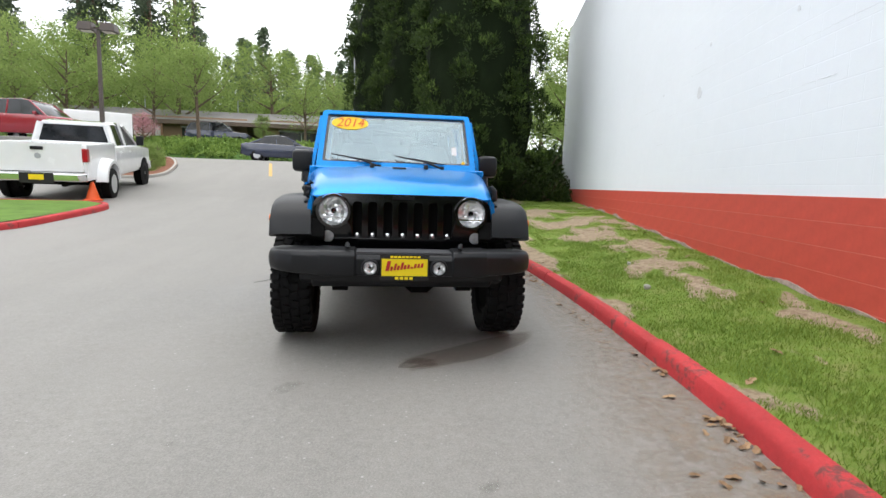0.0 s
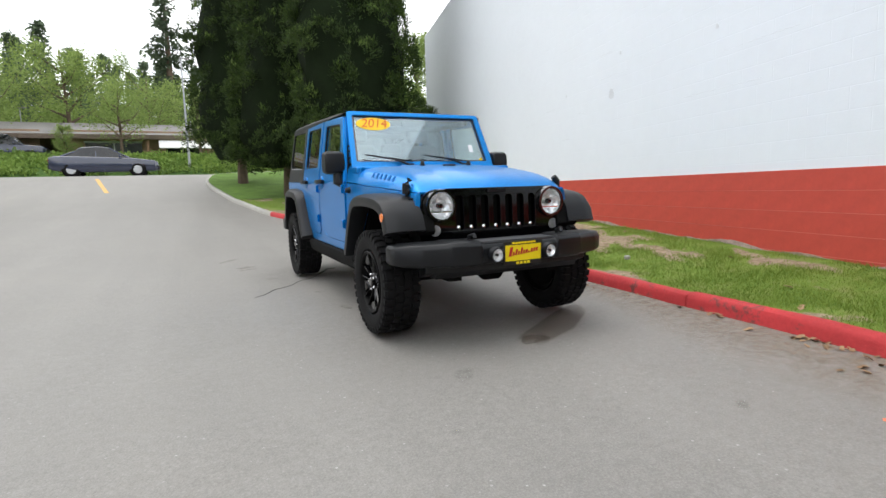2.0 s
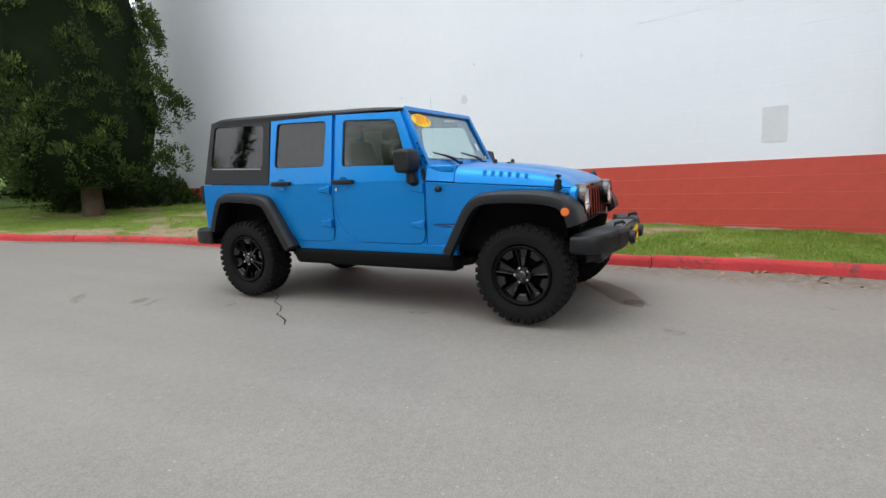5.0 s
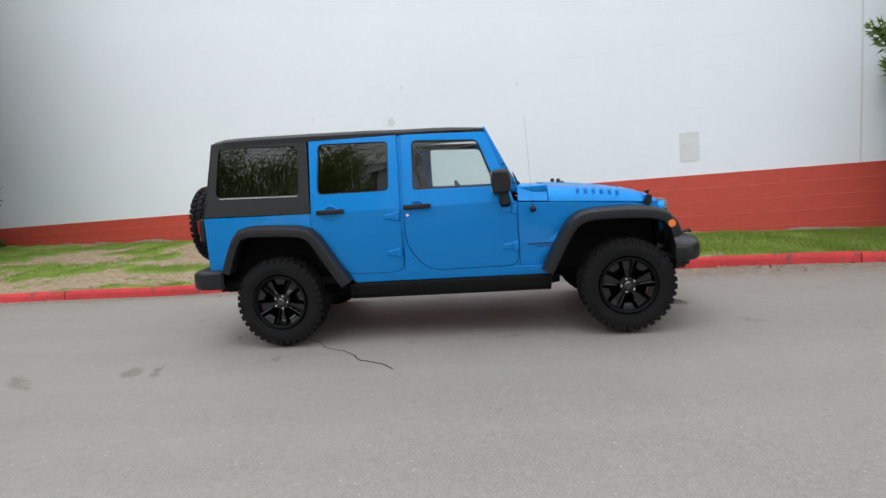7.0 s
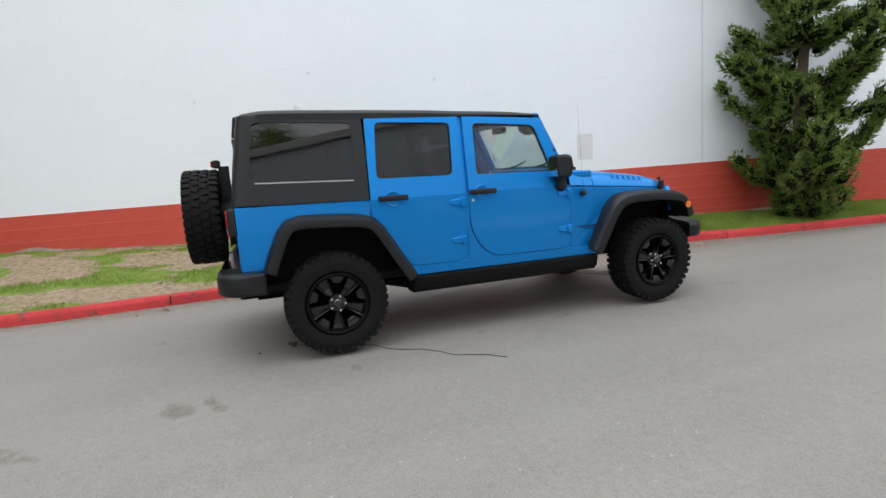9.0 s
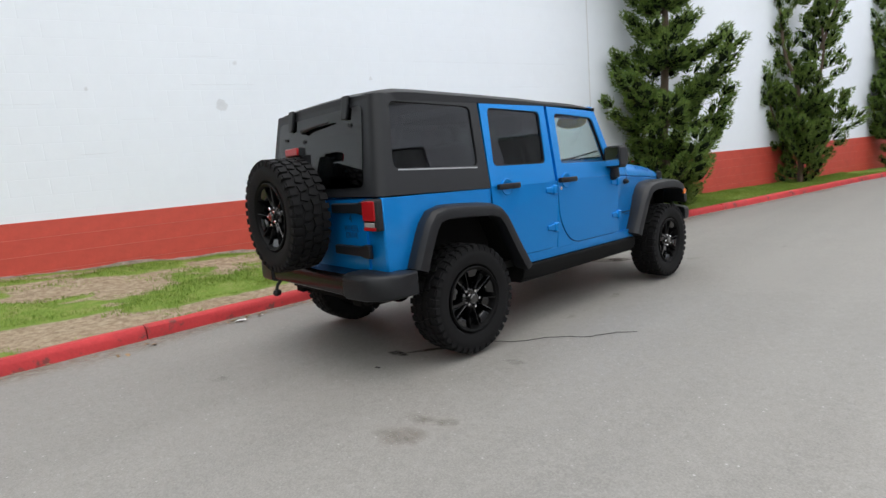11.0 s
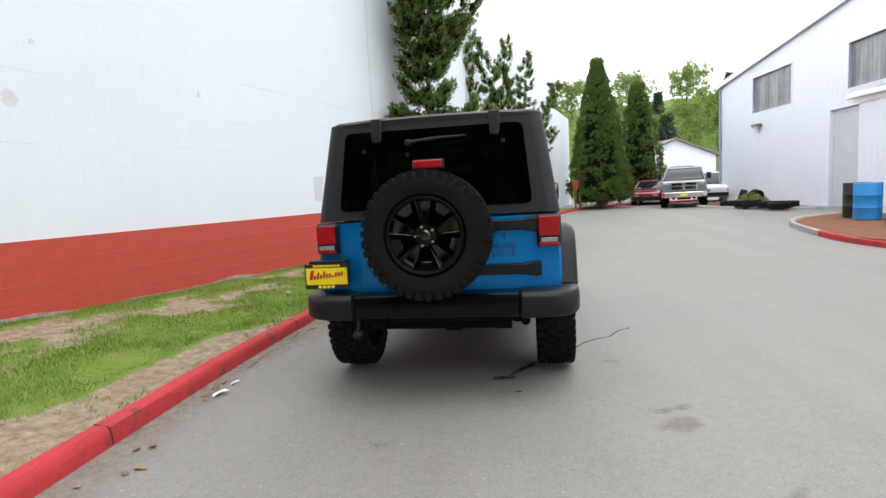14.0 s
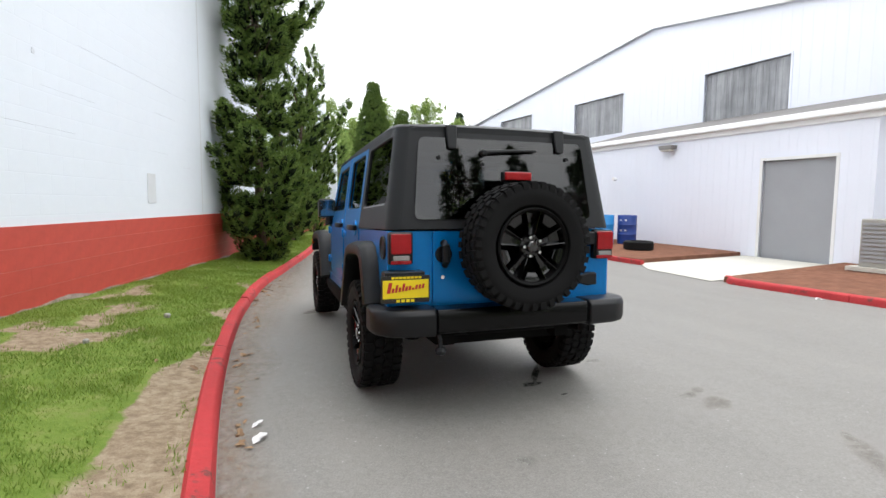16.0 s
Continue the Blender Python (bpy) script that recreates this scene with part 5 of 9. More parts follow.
rg = part("rear_window", panel([(x * 1.03, z) for x, z in g_hole], [], lambda x, z, d: (x, rear_y(z) + 0.008 - d, z), 0.005), TINT, top, "dark tinted rear glass", smooth=False)
for x in (-0.40, 0.36):
    part("glass_hinge", loft([[(x + dx, rear_y(z) + o, z) for dx, o in ((-w, 0.008), (-w, 0.03), (w, 0.03), (w, 0.008))] for z, w in ((1.79, 0.036), (1.72, 0.034), (1.66, 0.03), (1.64, 0.026))]), TEXBLACK, top, "black glass hinge", bevel=0.006)
wip = bmesh.new()
add_tube(wip, [(0.14, rear_y(1.62) + 0.03, 1.625), (-0.05, rear_y(1.63) + 0.035, 1.64), (-0.22, rear_y(1.63) + 0.03, 1.645)], [0.014, 0.011, 0.006], 8)
add_lathe(wip, [(0, 0.022), (0.035, 0.022), (0.045, 0.014)], "y", 14, (0.15, rear_y(1.62), 1.622))
part("rear_wiper", wip, TEXBLACK, top, "black rear wiper")
for x, z in ((-0.45, 1.60), (0.45, 1.585), (0.16, 1.55)):
    part("glass_stud", lathe([(0.0, 0.014), (0.012, 0.012)], "y", 12, (x, rear_y(z) + 0.008, z)), TEXBLACK, top, "small glass stud")

# windshield
WS0, WS1 = Vector((0, -0.625, 1.245)), Vector((0, -0.375, 1.75))
ws = lambda u, v, d: (u, WS0.y + (WS1.y - WS0.y) * v + d * 0.9, WS0.z + (WS1.z - WS0.z) * v - d * 0.45)
ws_out = rounded([(-0.715, -0.06), (0.715, -0.06), (0.672, 1.0), (-0.672, 1.0)], [0.01, 0.01, 0.045, 0.045], 5)
ws_hole = rounded([(-0.662, 0.085), (0.662, 0.085), (0.628, 0.935), (-0.628, 0.935)], 0.03, 5)
wsf = part("windshield_frame", panel(ws_out, [ws_hole], ws, 0.06), BLUE, car, "glossy blue windshield frame", bevel=0.012, segments=3)
band_in = rounded([(-0.640, 0.12), (0.640, 0.12), (0.61, 0.912), (-0.61, 0.912)], 0.03, 5)
part("glass_band", loft([[ws(u, v, 0.016) for u, v in lp] for lp in (ws_hole, band_in)], True, False), GLOSSBLACK, wsf, "black glass edge")
wpane = part("windshield", panel(ws_hole, [], lambda u, v, d: ws(u, v, d + 0.022), 0.004), SCREEN, wsf, "clear windshield glass", smooth=False)
wpane.visible_shadow = False
for s in (1, -1):
    for v in (0.06, 0.17, 0.29, 0.38):
        p = Vector(ws(s * (0.71 - 0.04 * v), v, 0.02))
        part("frame_bolt", lathe([(0, 0.011), (s * 0.012, 0.009)], "x", 8, tuple(p)), TEXBLACK, wsf, "black bolt of the windshield hinge")
oval = [(-0.43 + 0.165 * math.cos(a), 0.795 + 0.115 * math.sin(a)) for a in np.linspace(0, 6.2832, 41)[:-1]]
stick = part("year_sticker", panel(oval, [], lambda u, v, d: ws(u, v, d + 0.019), 0.002), STICKER, wsf, "yellow oval sticker with the year 2014")
txt = bpy.data.curves.new("year", "FONT")
txt.body, txt.size, txt.align_x, txt.align_y, txt.extrude, txt.shear = "2014", 0.125, "CENTER", "CENTER", 0.0008, 0.25
txt.materials.append(INKORANGE)
year = new("year_text", txt)
year.parent = stick
ux, uv = Vector((1, 0, 0)), (WS1 - WS0).normalized()
un = ux.cross(uv)
c = Vector(ws(-0.43, 0.795, 0.0155))
year.matrix_basis = Matrix(((ux.x, uv.x, un.x, c.x), (ux.y, uv.y, un.y, c.y), (ux.z, uv.z, un.z, c.z), (0, 0, 0, 1)))
part("inspection_sticker", panel([(0.50, 0.28), (0.545, 0.28), (0.545, 0.42), (0.50, 0.42)], [], lambda u, v, d: ws(u, v, d + 0.019), 0.002), PAPER, wsf, "small white sticker", smooth=False)
part("dot_sticker", lathe([(0, 0.016), (0.003, 0.016)], "y", 14, tuple(ws(0.60, 0.13, 0.012))), STICKER, wsf, "small round yellow sticker")
for x0 in (-0.16, 0.40):
    bm = bmesh.new()
    p0, p1, p2 = Vector(ws(x0, -0.02, -0.03)), Vector(ws(x0 - 0.16, 0.10, -0.03)), Vector(ws(x0 - 0.42, 0.19, -0.02))
    add_tube(bm, [p0, (p0 + p1) / 2, p1], [0.012, 0.01, 0.008], 8)
    add_tube(bm, [Vector(ws(x0 + 0.02, 0.075, -0.015)), p1, p2], [0.006, 0.011, 0.006], 6)
    add_lathe(bm, [(-0.02, 0.02), (0.02, 0.018)], "z", 12, tuple(p0))
    part("wiper", bm, TEXBLACK, car, "black windshield wiper")
part("rear_view_mirror", loft([[(x, -0.33 + dy, 1.655 + dz * k) for dy, dz in ((-0.02, -0.03), (-0.025, 0), (-0.02, 0.03), (0.01, 0.03), (0.01, -0.03))] for x, k in ((-0.12, 0.7), (-0.10, 1), (0.10, 1), (0.12, 0.7))]), CABIN, car, "dark inside mirror")

# hood
hz = lambda y: float(np.interp(-y, (0.865, 1.1, 1.35, 1.55, 1.68, 1.75, 1.80), (1.236, 1.218, 1.19, 1.155, 1.12, 1.085, 1.03)))
crease = lambda y: float(np.interp(-y, (0.6, 1.78), (1.110, 1.026)))
rings = []
for y in (-0.868, -1.0, -1.2, -1.4, -1.55, -1.65, -1.72, -1.77, -1.80):
    w = 0.783 - (-0.6 - y) * 0.135
    if y < -1.7:
        w -= 0.02 * ((-1.7 - y) / 0.1) ** 2
    h, c0 = hz(y), crease(y) + 0.004
    ring = []
    for x, k in ((-1, 0), (-0.985, 0.35), (-0.955, 0.66), (-0.90, 0.85), (-0.80, 0.95), (-0.55, 1.0), (-0.5, 1.0), (-0.46, 1.08), (0, 1.10), (0.46, 1.08), (0.5, 1.0), (0.55, 1.0), (0.80, 0.95), (0.90, 0.85), (0.955, 0.66), (0.985, 0.35), (1, 0)):
        ring.append((x * w, y, c0 + max(0.003, (h - c0)) * k))
    rings.append(ring + [(w * 0.9, y, c0 - 0.03), (-w * 0.9, y, c0 - 0.03)])
hood = part("hood", loft(rings), BLUE, car, "glossy blue hood with faint dark lettering", bevel=0.004)
for s in (1, -1):
    def on_hood(u, v, d, s=s):
        w = 0.783 - (-0.6 - u) * 0.135
        return (s * (w * float(np.interp(v, (0, 0.35, 0.66, 0.85, 0.95), (1, 0.985, 0.955, 0.90, 0.80))) + 0.003 - d), u, crease(u) + (hz(u) - crease(u)) * v + 0.006)
    for k in range(6):
        bars(hood, on_hood, [(-1.10 - 0.066 * k, 0.46, -1.10 - 0.066 * k - 0.028, 0.72)], DECAL, "decal_bar", "dark lettering as a plain bar")
    latch = bmesh.new()
    lx, ly = s * (0.783 - (1.69 - 0.6) * 0.135), -1.69
    add_tube(latch, [(lx - s * 0.015, ly, 1.12), (lx + s * 0.012, ly - 0.005, 1.085), (lx + s * 0.018, ly, 1.02)], [0.022, 0.028, 0.024], 10)
    add_lathe(latch, [(0, 0.034), (s * 0.02, 0.03)], "x", 12, (lx, ly, 1.04))
    part("hood_latch", latch, TEXBLACK, car, "black rubber hood latch")
    bars(body, fender_side(s), [(-0.68, 0.748, -0.93, 0.760), (-0.75, 0.728, -0.90, 0.735)], BADGE, "fender_badge", "small dark badge as plain bars")
part("hood_bumper", lathe([(0, 0.02), (0.03, 0.018), (0.04, 0.012)], "z", 12, (-0.22, -1.02, 1.232)), TEXBLACK, hood, "black rubber windshield stop")
part("hood_bumper", lathe([(0, 0.02), (0.03, 0.018), (0.04, 0.012)], "z", 12, (0.22, -1.02, 1.232)), TEXBLACK, hood, "black rubber windshield stop")
part("washer_vent", loft([[(x, -1.08 + dy, 1.229 + dz) for dy, dz in ((-0.02, 0), (-0.012, 0.016), (0.012, 0.016), (0.02, 0))] for x in (-0.055, 0.055)]), TEXBLACK, hood, "black hood vent", bevel=0.004)
ant = bmesh.new()
add_lathe(ant, [(-0.775, 0.026), (-0.805, 0.022), (-0.815, 0.012)], "x", 14, (0, -0.74, 1.045))
add_tube(ant, [(-0.80, -0.74, 1.05), (-0.79, -0.73, 1.15), (-0.78, -0.70, 1.80)], [0.004, 0.0009, 0.0006], 6)
part("antenna_base", ant, TEXBLACK, car, "black antenna base")

# grille
gy_ = lambda z: -1.815 - 0.03 * math.sin(max(0, min(1, (z - 0.6) / 0.48)) * 3.1)
g_out = rounded([(-0.575, 0.62), (0.575, 0.62), (0.604, 0.80), (0.60, 1.005), (0.50, 1.052), (-0.50, 1.052), (-0.60, 1.005), (-0.604, 0.80)], 0.05, 4)
slots = [rounded([(x - 0.03, 0.755), (x + 0.03, 0.755), (x + 0.03, 1.0), (x - 0.03, 1.0)], 0.028, 4) for x in np.linspace(-0.306, 0.306, 7)]
lamp_holes = [[(s * 0.462 + 0.094 * math.cos(a), 0.935 + 0.094 * math.sin(a)) for a in np.linspace(0, 6.2832, 33)[:-1]] for s in (1, -1)]
grille = part("grille", panel(g_out, slots + lamp_holes, lambda x, z, d: (x, gy_(z) + d, z), 0.05), GRILLEBLACK, car, "gloss black seven-slot grille", bevel=0.006)
part("radiator_mesh", box(((-0.5, -1.77, 0.68), (0.5, -1.755, 1.03))), UNDER, grille, "dark radiator mesh", smooth=False)
for x in np.linspace(-0.306, 0.306, 7):
    part("slot_insert", lathe([(-0.012, 0.006), (-0.004, 0.017), (0.012, 0.017)], "y", 12, (x, -1.82, 0.772)), CHROME, grille, "small bright slot insert")
part("grille_badge", box(((-0.075, -1.842, 1.018), (0.075, -1.832, 1.040))), TEXBLACK, grille, "dark badge as a plain bar", smooth=False)
for s in (1, -1):
    hx = s * 0.462
    head = part("headlight", lathe([(-0.012, 0.092), (-0.03, 0.096), (-0.03, 0.112), (0.0, 0.118), (0.03, 0.115)], "y", 40, (hx, -1.845, 0.935), caps=False), GLOSSBLACK, car, "round headlight in a black ring")
    dish = lathe([(-0.004, 0.093), (0.012, 0.086), (0.022, 0.074), (0.03, 0.06), (0.037, 0.045), (0.041, 0.028), (0.044, 0.0)], "y", 18, (hx, -1.858, 0.935), caps=False)
    for v in dish.verts:
        if 0.02 < math.hypot(v.co.x - hx, v.co.z - 0.935) < 0.088:
            v.co.y += random.uniform(-0.006, 0.006)
    part("reflector", dish, FACETS, head, "bright faceted reflector", smooth=False)
    part("bulb_shield", lathe([(-0.012, 0.0), (-0.01, 0.016), (0.0, 0.019), (0.06, 0.02)], "y", 16, (hx, -1.842, 0.935)), GRILLEBLACK, head, "dark bulb shield")
    part("crossbar", box(((hx - 0.086, -1.862, 0.889), (hx + 0.086, -1.856, 0.897))), CHROME, head, "bright bar across the lamp", smooth=False)
    lens = part("lens", lathe([(-0.022, 0.0), (-0.02, 0.04), (-0.013, 0.075), (-0.004, 0.0935)], "y", 36, (hx, -1.862, 0.935), caps=False), LENS, head, "clear domed lens")
    lens.visible_shadow = False
    part("turn_signal", lathe([(-0.004, 0.0), (-0.003, 0.026), (0.0, 0.038), (0.006, 0.042), (0.03, 0.042)], "y", 28, (s * 0.50, -1.845, 0.765)), SMOKELENS, car, "round clear turn signal")

# blue fronts of the fenders beside the grille
for s in (1, -1):
    part("fender_front", panel(rounded([(s * 0.598, 1.04), (s * 0.628, 1.0), (s * 0.64, 0.92), (s * 0.64, 0.80), (s * 0.612, 0.80), (s * 0.606, 0.95)], 0.01), [], lambda x, z, d: (x, -1.83 + (abs(x) - 0.6) * 0.35 + d, z), 0.05), BLUE, body, "glossy blue fender front", bevel=0.006)

# fender flares
def flare(path, y_c, s, front):
    rings = []
    P = spline(path, 0.06)
    for i, p in enumerate(P):
        d = P[min(i + 1, len(P) - 1)] - P[max(i - 1, 0)]
        d = d / np.linalg.norm(d)
        n = np.array((d[1], -d[0]))
        if np.dot(n, p - np.array((y_c, 0.40))) < 0:
            n = -n
        base = (0.785 - max(0.0, -0.6 - p[0]) * 0.135 + 0.022 if front else 0.785) - 0.03
        outx = 0.878 if front else 0.895
        prof = [(base, 0.006), (base + (outx - base) * 0.6, 0.004), (outx - 0.035, -0.004), (outx - 0.008, -0.02), (outx, -0.045), (outx - 0.004, -0.085), (outx - 0.03, -0.09), (base, -0.07)]
        rings.append([(s * x, p[0] + n[0] * h, p[1] + n[1] * h) for x, h in prof])
    return loft(rings)


F_PATH = [(-0.79, 0.545), (-0.87, 0.70), (-0.985, 0.90), (-1.08, 0.985), (-1.20, 1.015), (-1.45, 1.02), (-1.66, 1.005), (-1.79, 0.965), (-1.865, 0.885), (-1.90, 0.78)]
R_PATH = [(0.815, 0.535), (0.92, 0.70), (1.06, 0.93), (1.12, 0.99), (1.22, 1.022), (1.45, 1.04), (1.66, 1.045), (1.76, 1.02), (1.82, 0.95), (1.88, 0.82), (1.935, 0.68)]
for s in (1, -1):
    ff = part("fender_flare", flare(F_PATH, -1.4735, s, True), TEXBLACK, car, "matt black front fender flare")
    part("side_marker", lathe([(s * 0.84, 0.031), (s * 0.879, 0.03), (s * 0.883, 0.0)], "x", 20, (0, -1.803, 0.870)), AMBER, ff, "round amber side marker")
    for path, yc in ((F_PATH, -1.4735), (R_PATH, 1.4735)):
        lin = []
        for p in spline(path, 0.08):
            v = np.array((yc, 0.40)) - p
            v /= np.linalg.norm(v)
            lin.append([(s * x, p[0] + v[0] * h, p[1] + v[1] * h) for x, h in ((0.52, 0.02), (0.765 if yc > 0 else 0.70, 0.02), (0.765 if yc > 0 else 0.70, 0.06), (0.52, 0.06))])
        part("wheel_liner", loft(lin), UNDER, car, "black wheel liner")
    part("fender_flare", flare(R_PATH, 1.4735, s, False), TEXBLACK, car, "matt black rear fender flare")

# front bumper
def bumper(stations, sgn):
    rings = []
    for x, y, z0, z1, dpt in stations:
        prof = [(0.0, z0 + 0.03), (0.0, z1 - 0.035), (0.02, z1 - 0.008), (0.05, z1), (dpt, z1), (dpt, z0), (0.05, z0), (0.015, z0 + 0.008)]
        rings.append([(x, sgn * (y - o), z) for o, z in prof])
    return loft(rings)


half = [(0.30, 2.145, 0.545, 0.69, 0.2), (0.31, 2.155, 0.54, 0.712, 0.2), (0.52, 2.135, 0.54, 0.715, 0.2), (0.54, 2.125, 0.545, 0.708, 0.2), (0.70, 2.08, 0.548, 0.705, 0.2), (0.79, 2.03, 0.552, 0.70, 0.18), (0.85, 1.97, 0.56, 0.69, 0.13), (0.866, 1.93, 0.58, 0.67, 0.1)]
st = [(-x, y, a, b, c) for x, y, a, b, c in half[::-1]] + [(x, y, a, b, c) for x, y, a, b, c in half]
fb = part("front_bumper", bumper(st, -1), TEXBLACK, car, "black textured front bumper", bevel=0.01)
part("lower_valance", loft([[(x, -2.10 + abs(x) * 0.12, 0.55), (x, -2.09 + abs(x) * 0.12, 0.50), (x, -2.0, 0.455 if abs(x) < 0.59 else 0.50), (x, -1.9, 0.46), (x, -1.9, 0.55)] for x in (-0.66, -0.6, -0.58, 0, 0.58, 0.6, 0.66)]), TEXBLACK, fb, "black lower valance", bevel=0.006)
part("bumper_step", box(((-0.30, -2.11, 0.688), (0.30, -1.95, 0.70))), mat("dark_step_plate", (0.07, 0.072, 0.078), 0.5), fb, "pale step plate", smooth=False)
for s in (1, -1):
    fog = part("fog_lamp", lathe([(-0.012, 0.04), (-0.022, 0.043), (-0.02, 0.05), (0.02, 0.056)], "y", 28, (s * 0.214, -2.175, 0.612), caps=False), TEXBLACK, fb, "round fog lamp")
    bowl = lathe([(-0.002, 0.0405), (0.008, 0.034), (0.014, 0.024), (0.018, 0.012), (0.019, 0.0)], "y", 16, (s * 0.214, -2.186, 0.612), caps=False)
    for v in bowl.verts:
        if math.hypot(v.co.x - s * 0.214, v.co.z - 0.612) < 0.037:
            v.co.y += random.uniform(-0.004, 0.004)
    part("reflector", bowl, FACETS, fog, "bright faceted fog lamp", smooth=False)
    part("bulb_shield", lathe([(-0.004, 0.0), (-0.002, 0.009), (0.018, 0.01)], "y", 12, (s * 0.214, -2.184, 0.612)), GRILLEBLACK, fog, "dark bulb shield")
    bm = bmesh.new()
    add_tube(bm, [(s * 0.36, -2.06, 0.70), (s * 0.36, -2.06, 0.735), (s * 0.355, -2.12, 0.75), (s * 0.35, -2.13, 0.73)], 0.014, 8)
    add_box(bm, (s * 0.36 - 0.03, -2.09, 0.70), (s * 0.36 + 0.03, -2.02, 0.715))
    part("tow_hook", bm, TEXBLACK, fb, "black tow hook")


def dealer_plate(parent, name, fn, label):
    fr = part(name, panel(rounded([(-0.153, -0.08), (0.153, -0.08), (0.153, 0.08), (-0.153, 0.08)], 0.008), [], fn, 0.012), INKBLACK, parent, label, bevel=0.002)
    up = lambda u, v, d: fn(u, v, d - 0.004)
    part("plate_face", panel([(-0.143, -0.052), (0.143, -0.052), (0.143, 0.055), (-0.143, 0.055)], [], up, 0.004), PLATEYELLOW, fr, "yellow plate face", smooth=False)
    rows = [(-0.09 + 0.024 * k, 0.062, -0.09 + 0.024 * k + 0.019, 0.075) for k in range(8)] + [(-0.06 + 0.03 * k, -0.075, -0.06 + 0.03 * k + 0.022, -0.058) for k in range(4)]
    for row in rows:
        bars(fr, up, [row], PLATEYELLOW, "lettering_bar", "yellow frame lettering as a plain bar")
    bm = bmesh.new()
    x = -0.12
    hs = (0.062, 0.026, 0.042, 0.026, 0.045, 0.026, 0.026, 0.012, 0.026, 0.026, 0.026)
    for k, h in enumerate(hs):
        w = 0.022 if k == 0 else 0.014
        sk = 0.22 * h
        add_panel(bm, [(x, -0.02 + 0.004 * k * 0.6), (x + w, -0.02 + 0.004 * k * 0.6), (x + w + sk, -0.02 + 0.0024 * k + h), (x + sk, -0.02 + 0.0024 * k + h)], [], lambda u, v, d: fn(u, v, d - 0.0075), 0.002)
        x += w + 0.007
    part("plate_lettering", bm, INKRED, fr, "red lettering as plain slanted bars", smooth=False)


dealer_plate(fb, "front_plate", lambda u, v, d: (u, -2.166 + d, 0.612 + v), "yellow dealer plate in a black frame")

# rear: tailgate, lamps, bumper, spare
tg_fn = lambda x, z, d: (x, 2.097 - d, z)
tail = part("tailgate", panel(rounded([(-0.60, 0.66), (0.50, 0.66), (0.50, 1.13), (-0.60, 1.13)], 0.02), [], tg_fn, 0.02), BLUE, car, "glossy blue tailgate", bevel=0.006)
for z in (1.075, 0.80):
    part("tailgate_hinge", loft([[(x, 2.10, z - w), (x, 2.13, z - w * 0.85), (x, 2.13, z + w * 0.85), (x, 2.10, z + w)] for x, w in ((-0.66, 0.045), (-0.60, 0.048), (-0.55, 0.035), (-0.25, 0.034))]), TEXBLACK, tail, "black tailgate hinge", bevel=0.005)
for body_text, z, size in (("4", 0.985, 0.07), ("WHEEL", 0.925, 0.055), ("DRIVE", 0.88, 0.055)):
    tc_ = bpy.data.curves.new("badge", "FONT")
    tc_.body, tc_.size, tc_.align_x, tc_.extrude = body_text, size, "CENTER", 0.001
    tc_.materials.append(BADGE)
    to_ = tagged(new("badge_text", tc_), "dark blue lettering")
    to_.parent, to_.matrix_basis = tail, pose(-0.43, 2.0985, z, 90, 0, 180)
th = bmesh.new()
add_tube(th, [(0.43, 2.10, 1.06), (0.43, 2.14, 1.04), (0.43, 2.145, 0.95), (0.43, 2.12, 0.92)], [0.024, 0.026, 0.026, 0.02], 10)
add_lathe(th, [(2.097, 0.055), (2.108, 0.052)], "y", 20, (0.43, 0, 0.99))
part("tailgate_handle", th, TEXBLACK, tail, "black tailgate handle")
part("key_lock", lathe([(2.095, 0.014), (2.11, 0.012)], "y", 12, (0.44, 0, 0.85)), CHROME, tail, "chrome key lock")
for s in (1, -1):
    tl = part("tail_light", loft([[(s * x, 2.088 + o, z) for x, z in rounded([(0.635 + i, 0.935 + i), (0.782 - i, 0.935 + i), (0.782 - i, 1.13 - i), (0.635 + i, 1.13 - i)], 0.015, 3)] for o, i in ((0, 0), (0.035, 0.0), (0.05, 0.012))]), TEXBLACK, car, "tail light in a black housing")
    part("red_lens", loft([[(s * x, 2.136 + o, z) for x, z in rounded([(0.648, 1.0), (0.772, 1.0), (0.772, 1.12), (0.648, 1.12)], 0.01, 2)] for o in (0, 0.012)]), REDLENS, tl, "red lens", bevel=0.004)
    part("white_lens", box(((min(s * 0.66, s * 0.76), 2.136, 0.962), (max(s * 0.66, s * 0.76), 2.147, 0.99))), WHITELENS, tl, "white reversing lens", bevel=0.003)
    part("red_lens", box(((min(s * 0.648, s * 0.772), 2.136, 0.94), (max(s * 0.648, s * 0.772), 2.146, 0.96))), REDLENS, tl, "red lens", bevel=0.003)
half = [(0.52, 2.235, 0.515, 0.672, 0.22), (0.53, 2.265, 0.51, 0.682, 0.25), (0.72, 2.255, 0.512, 0.682, 0.25), (0.80, 2.225, 0.515, 0.68, 0.24), (0.86, 2.16, 0.52, 0.675, 0.24), (0.885, 2.08, 0.53, 0.665, 0.14)]
st = [(-x, y, a, b, c) for x, y, a, b, c in half[::-1]] + [(x, y, a, b, c) for x, y, a, b, c in half]
rb = part("rear_bumper", bumper(st, 1), TEXBLACK, car, "black textured rear bumper", bevel=0.01)
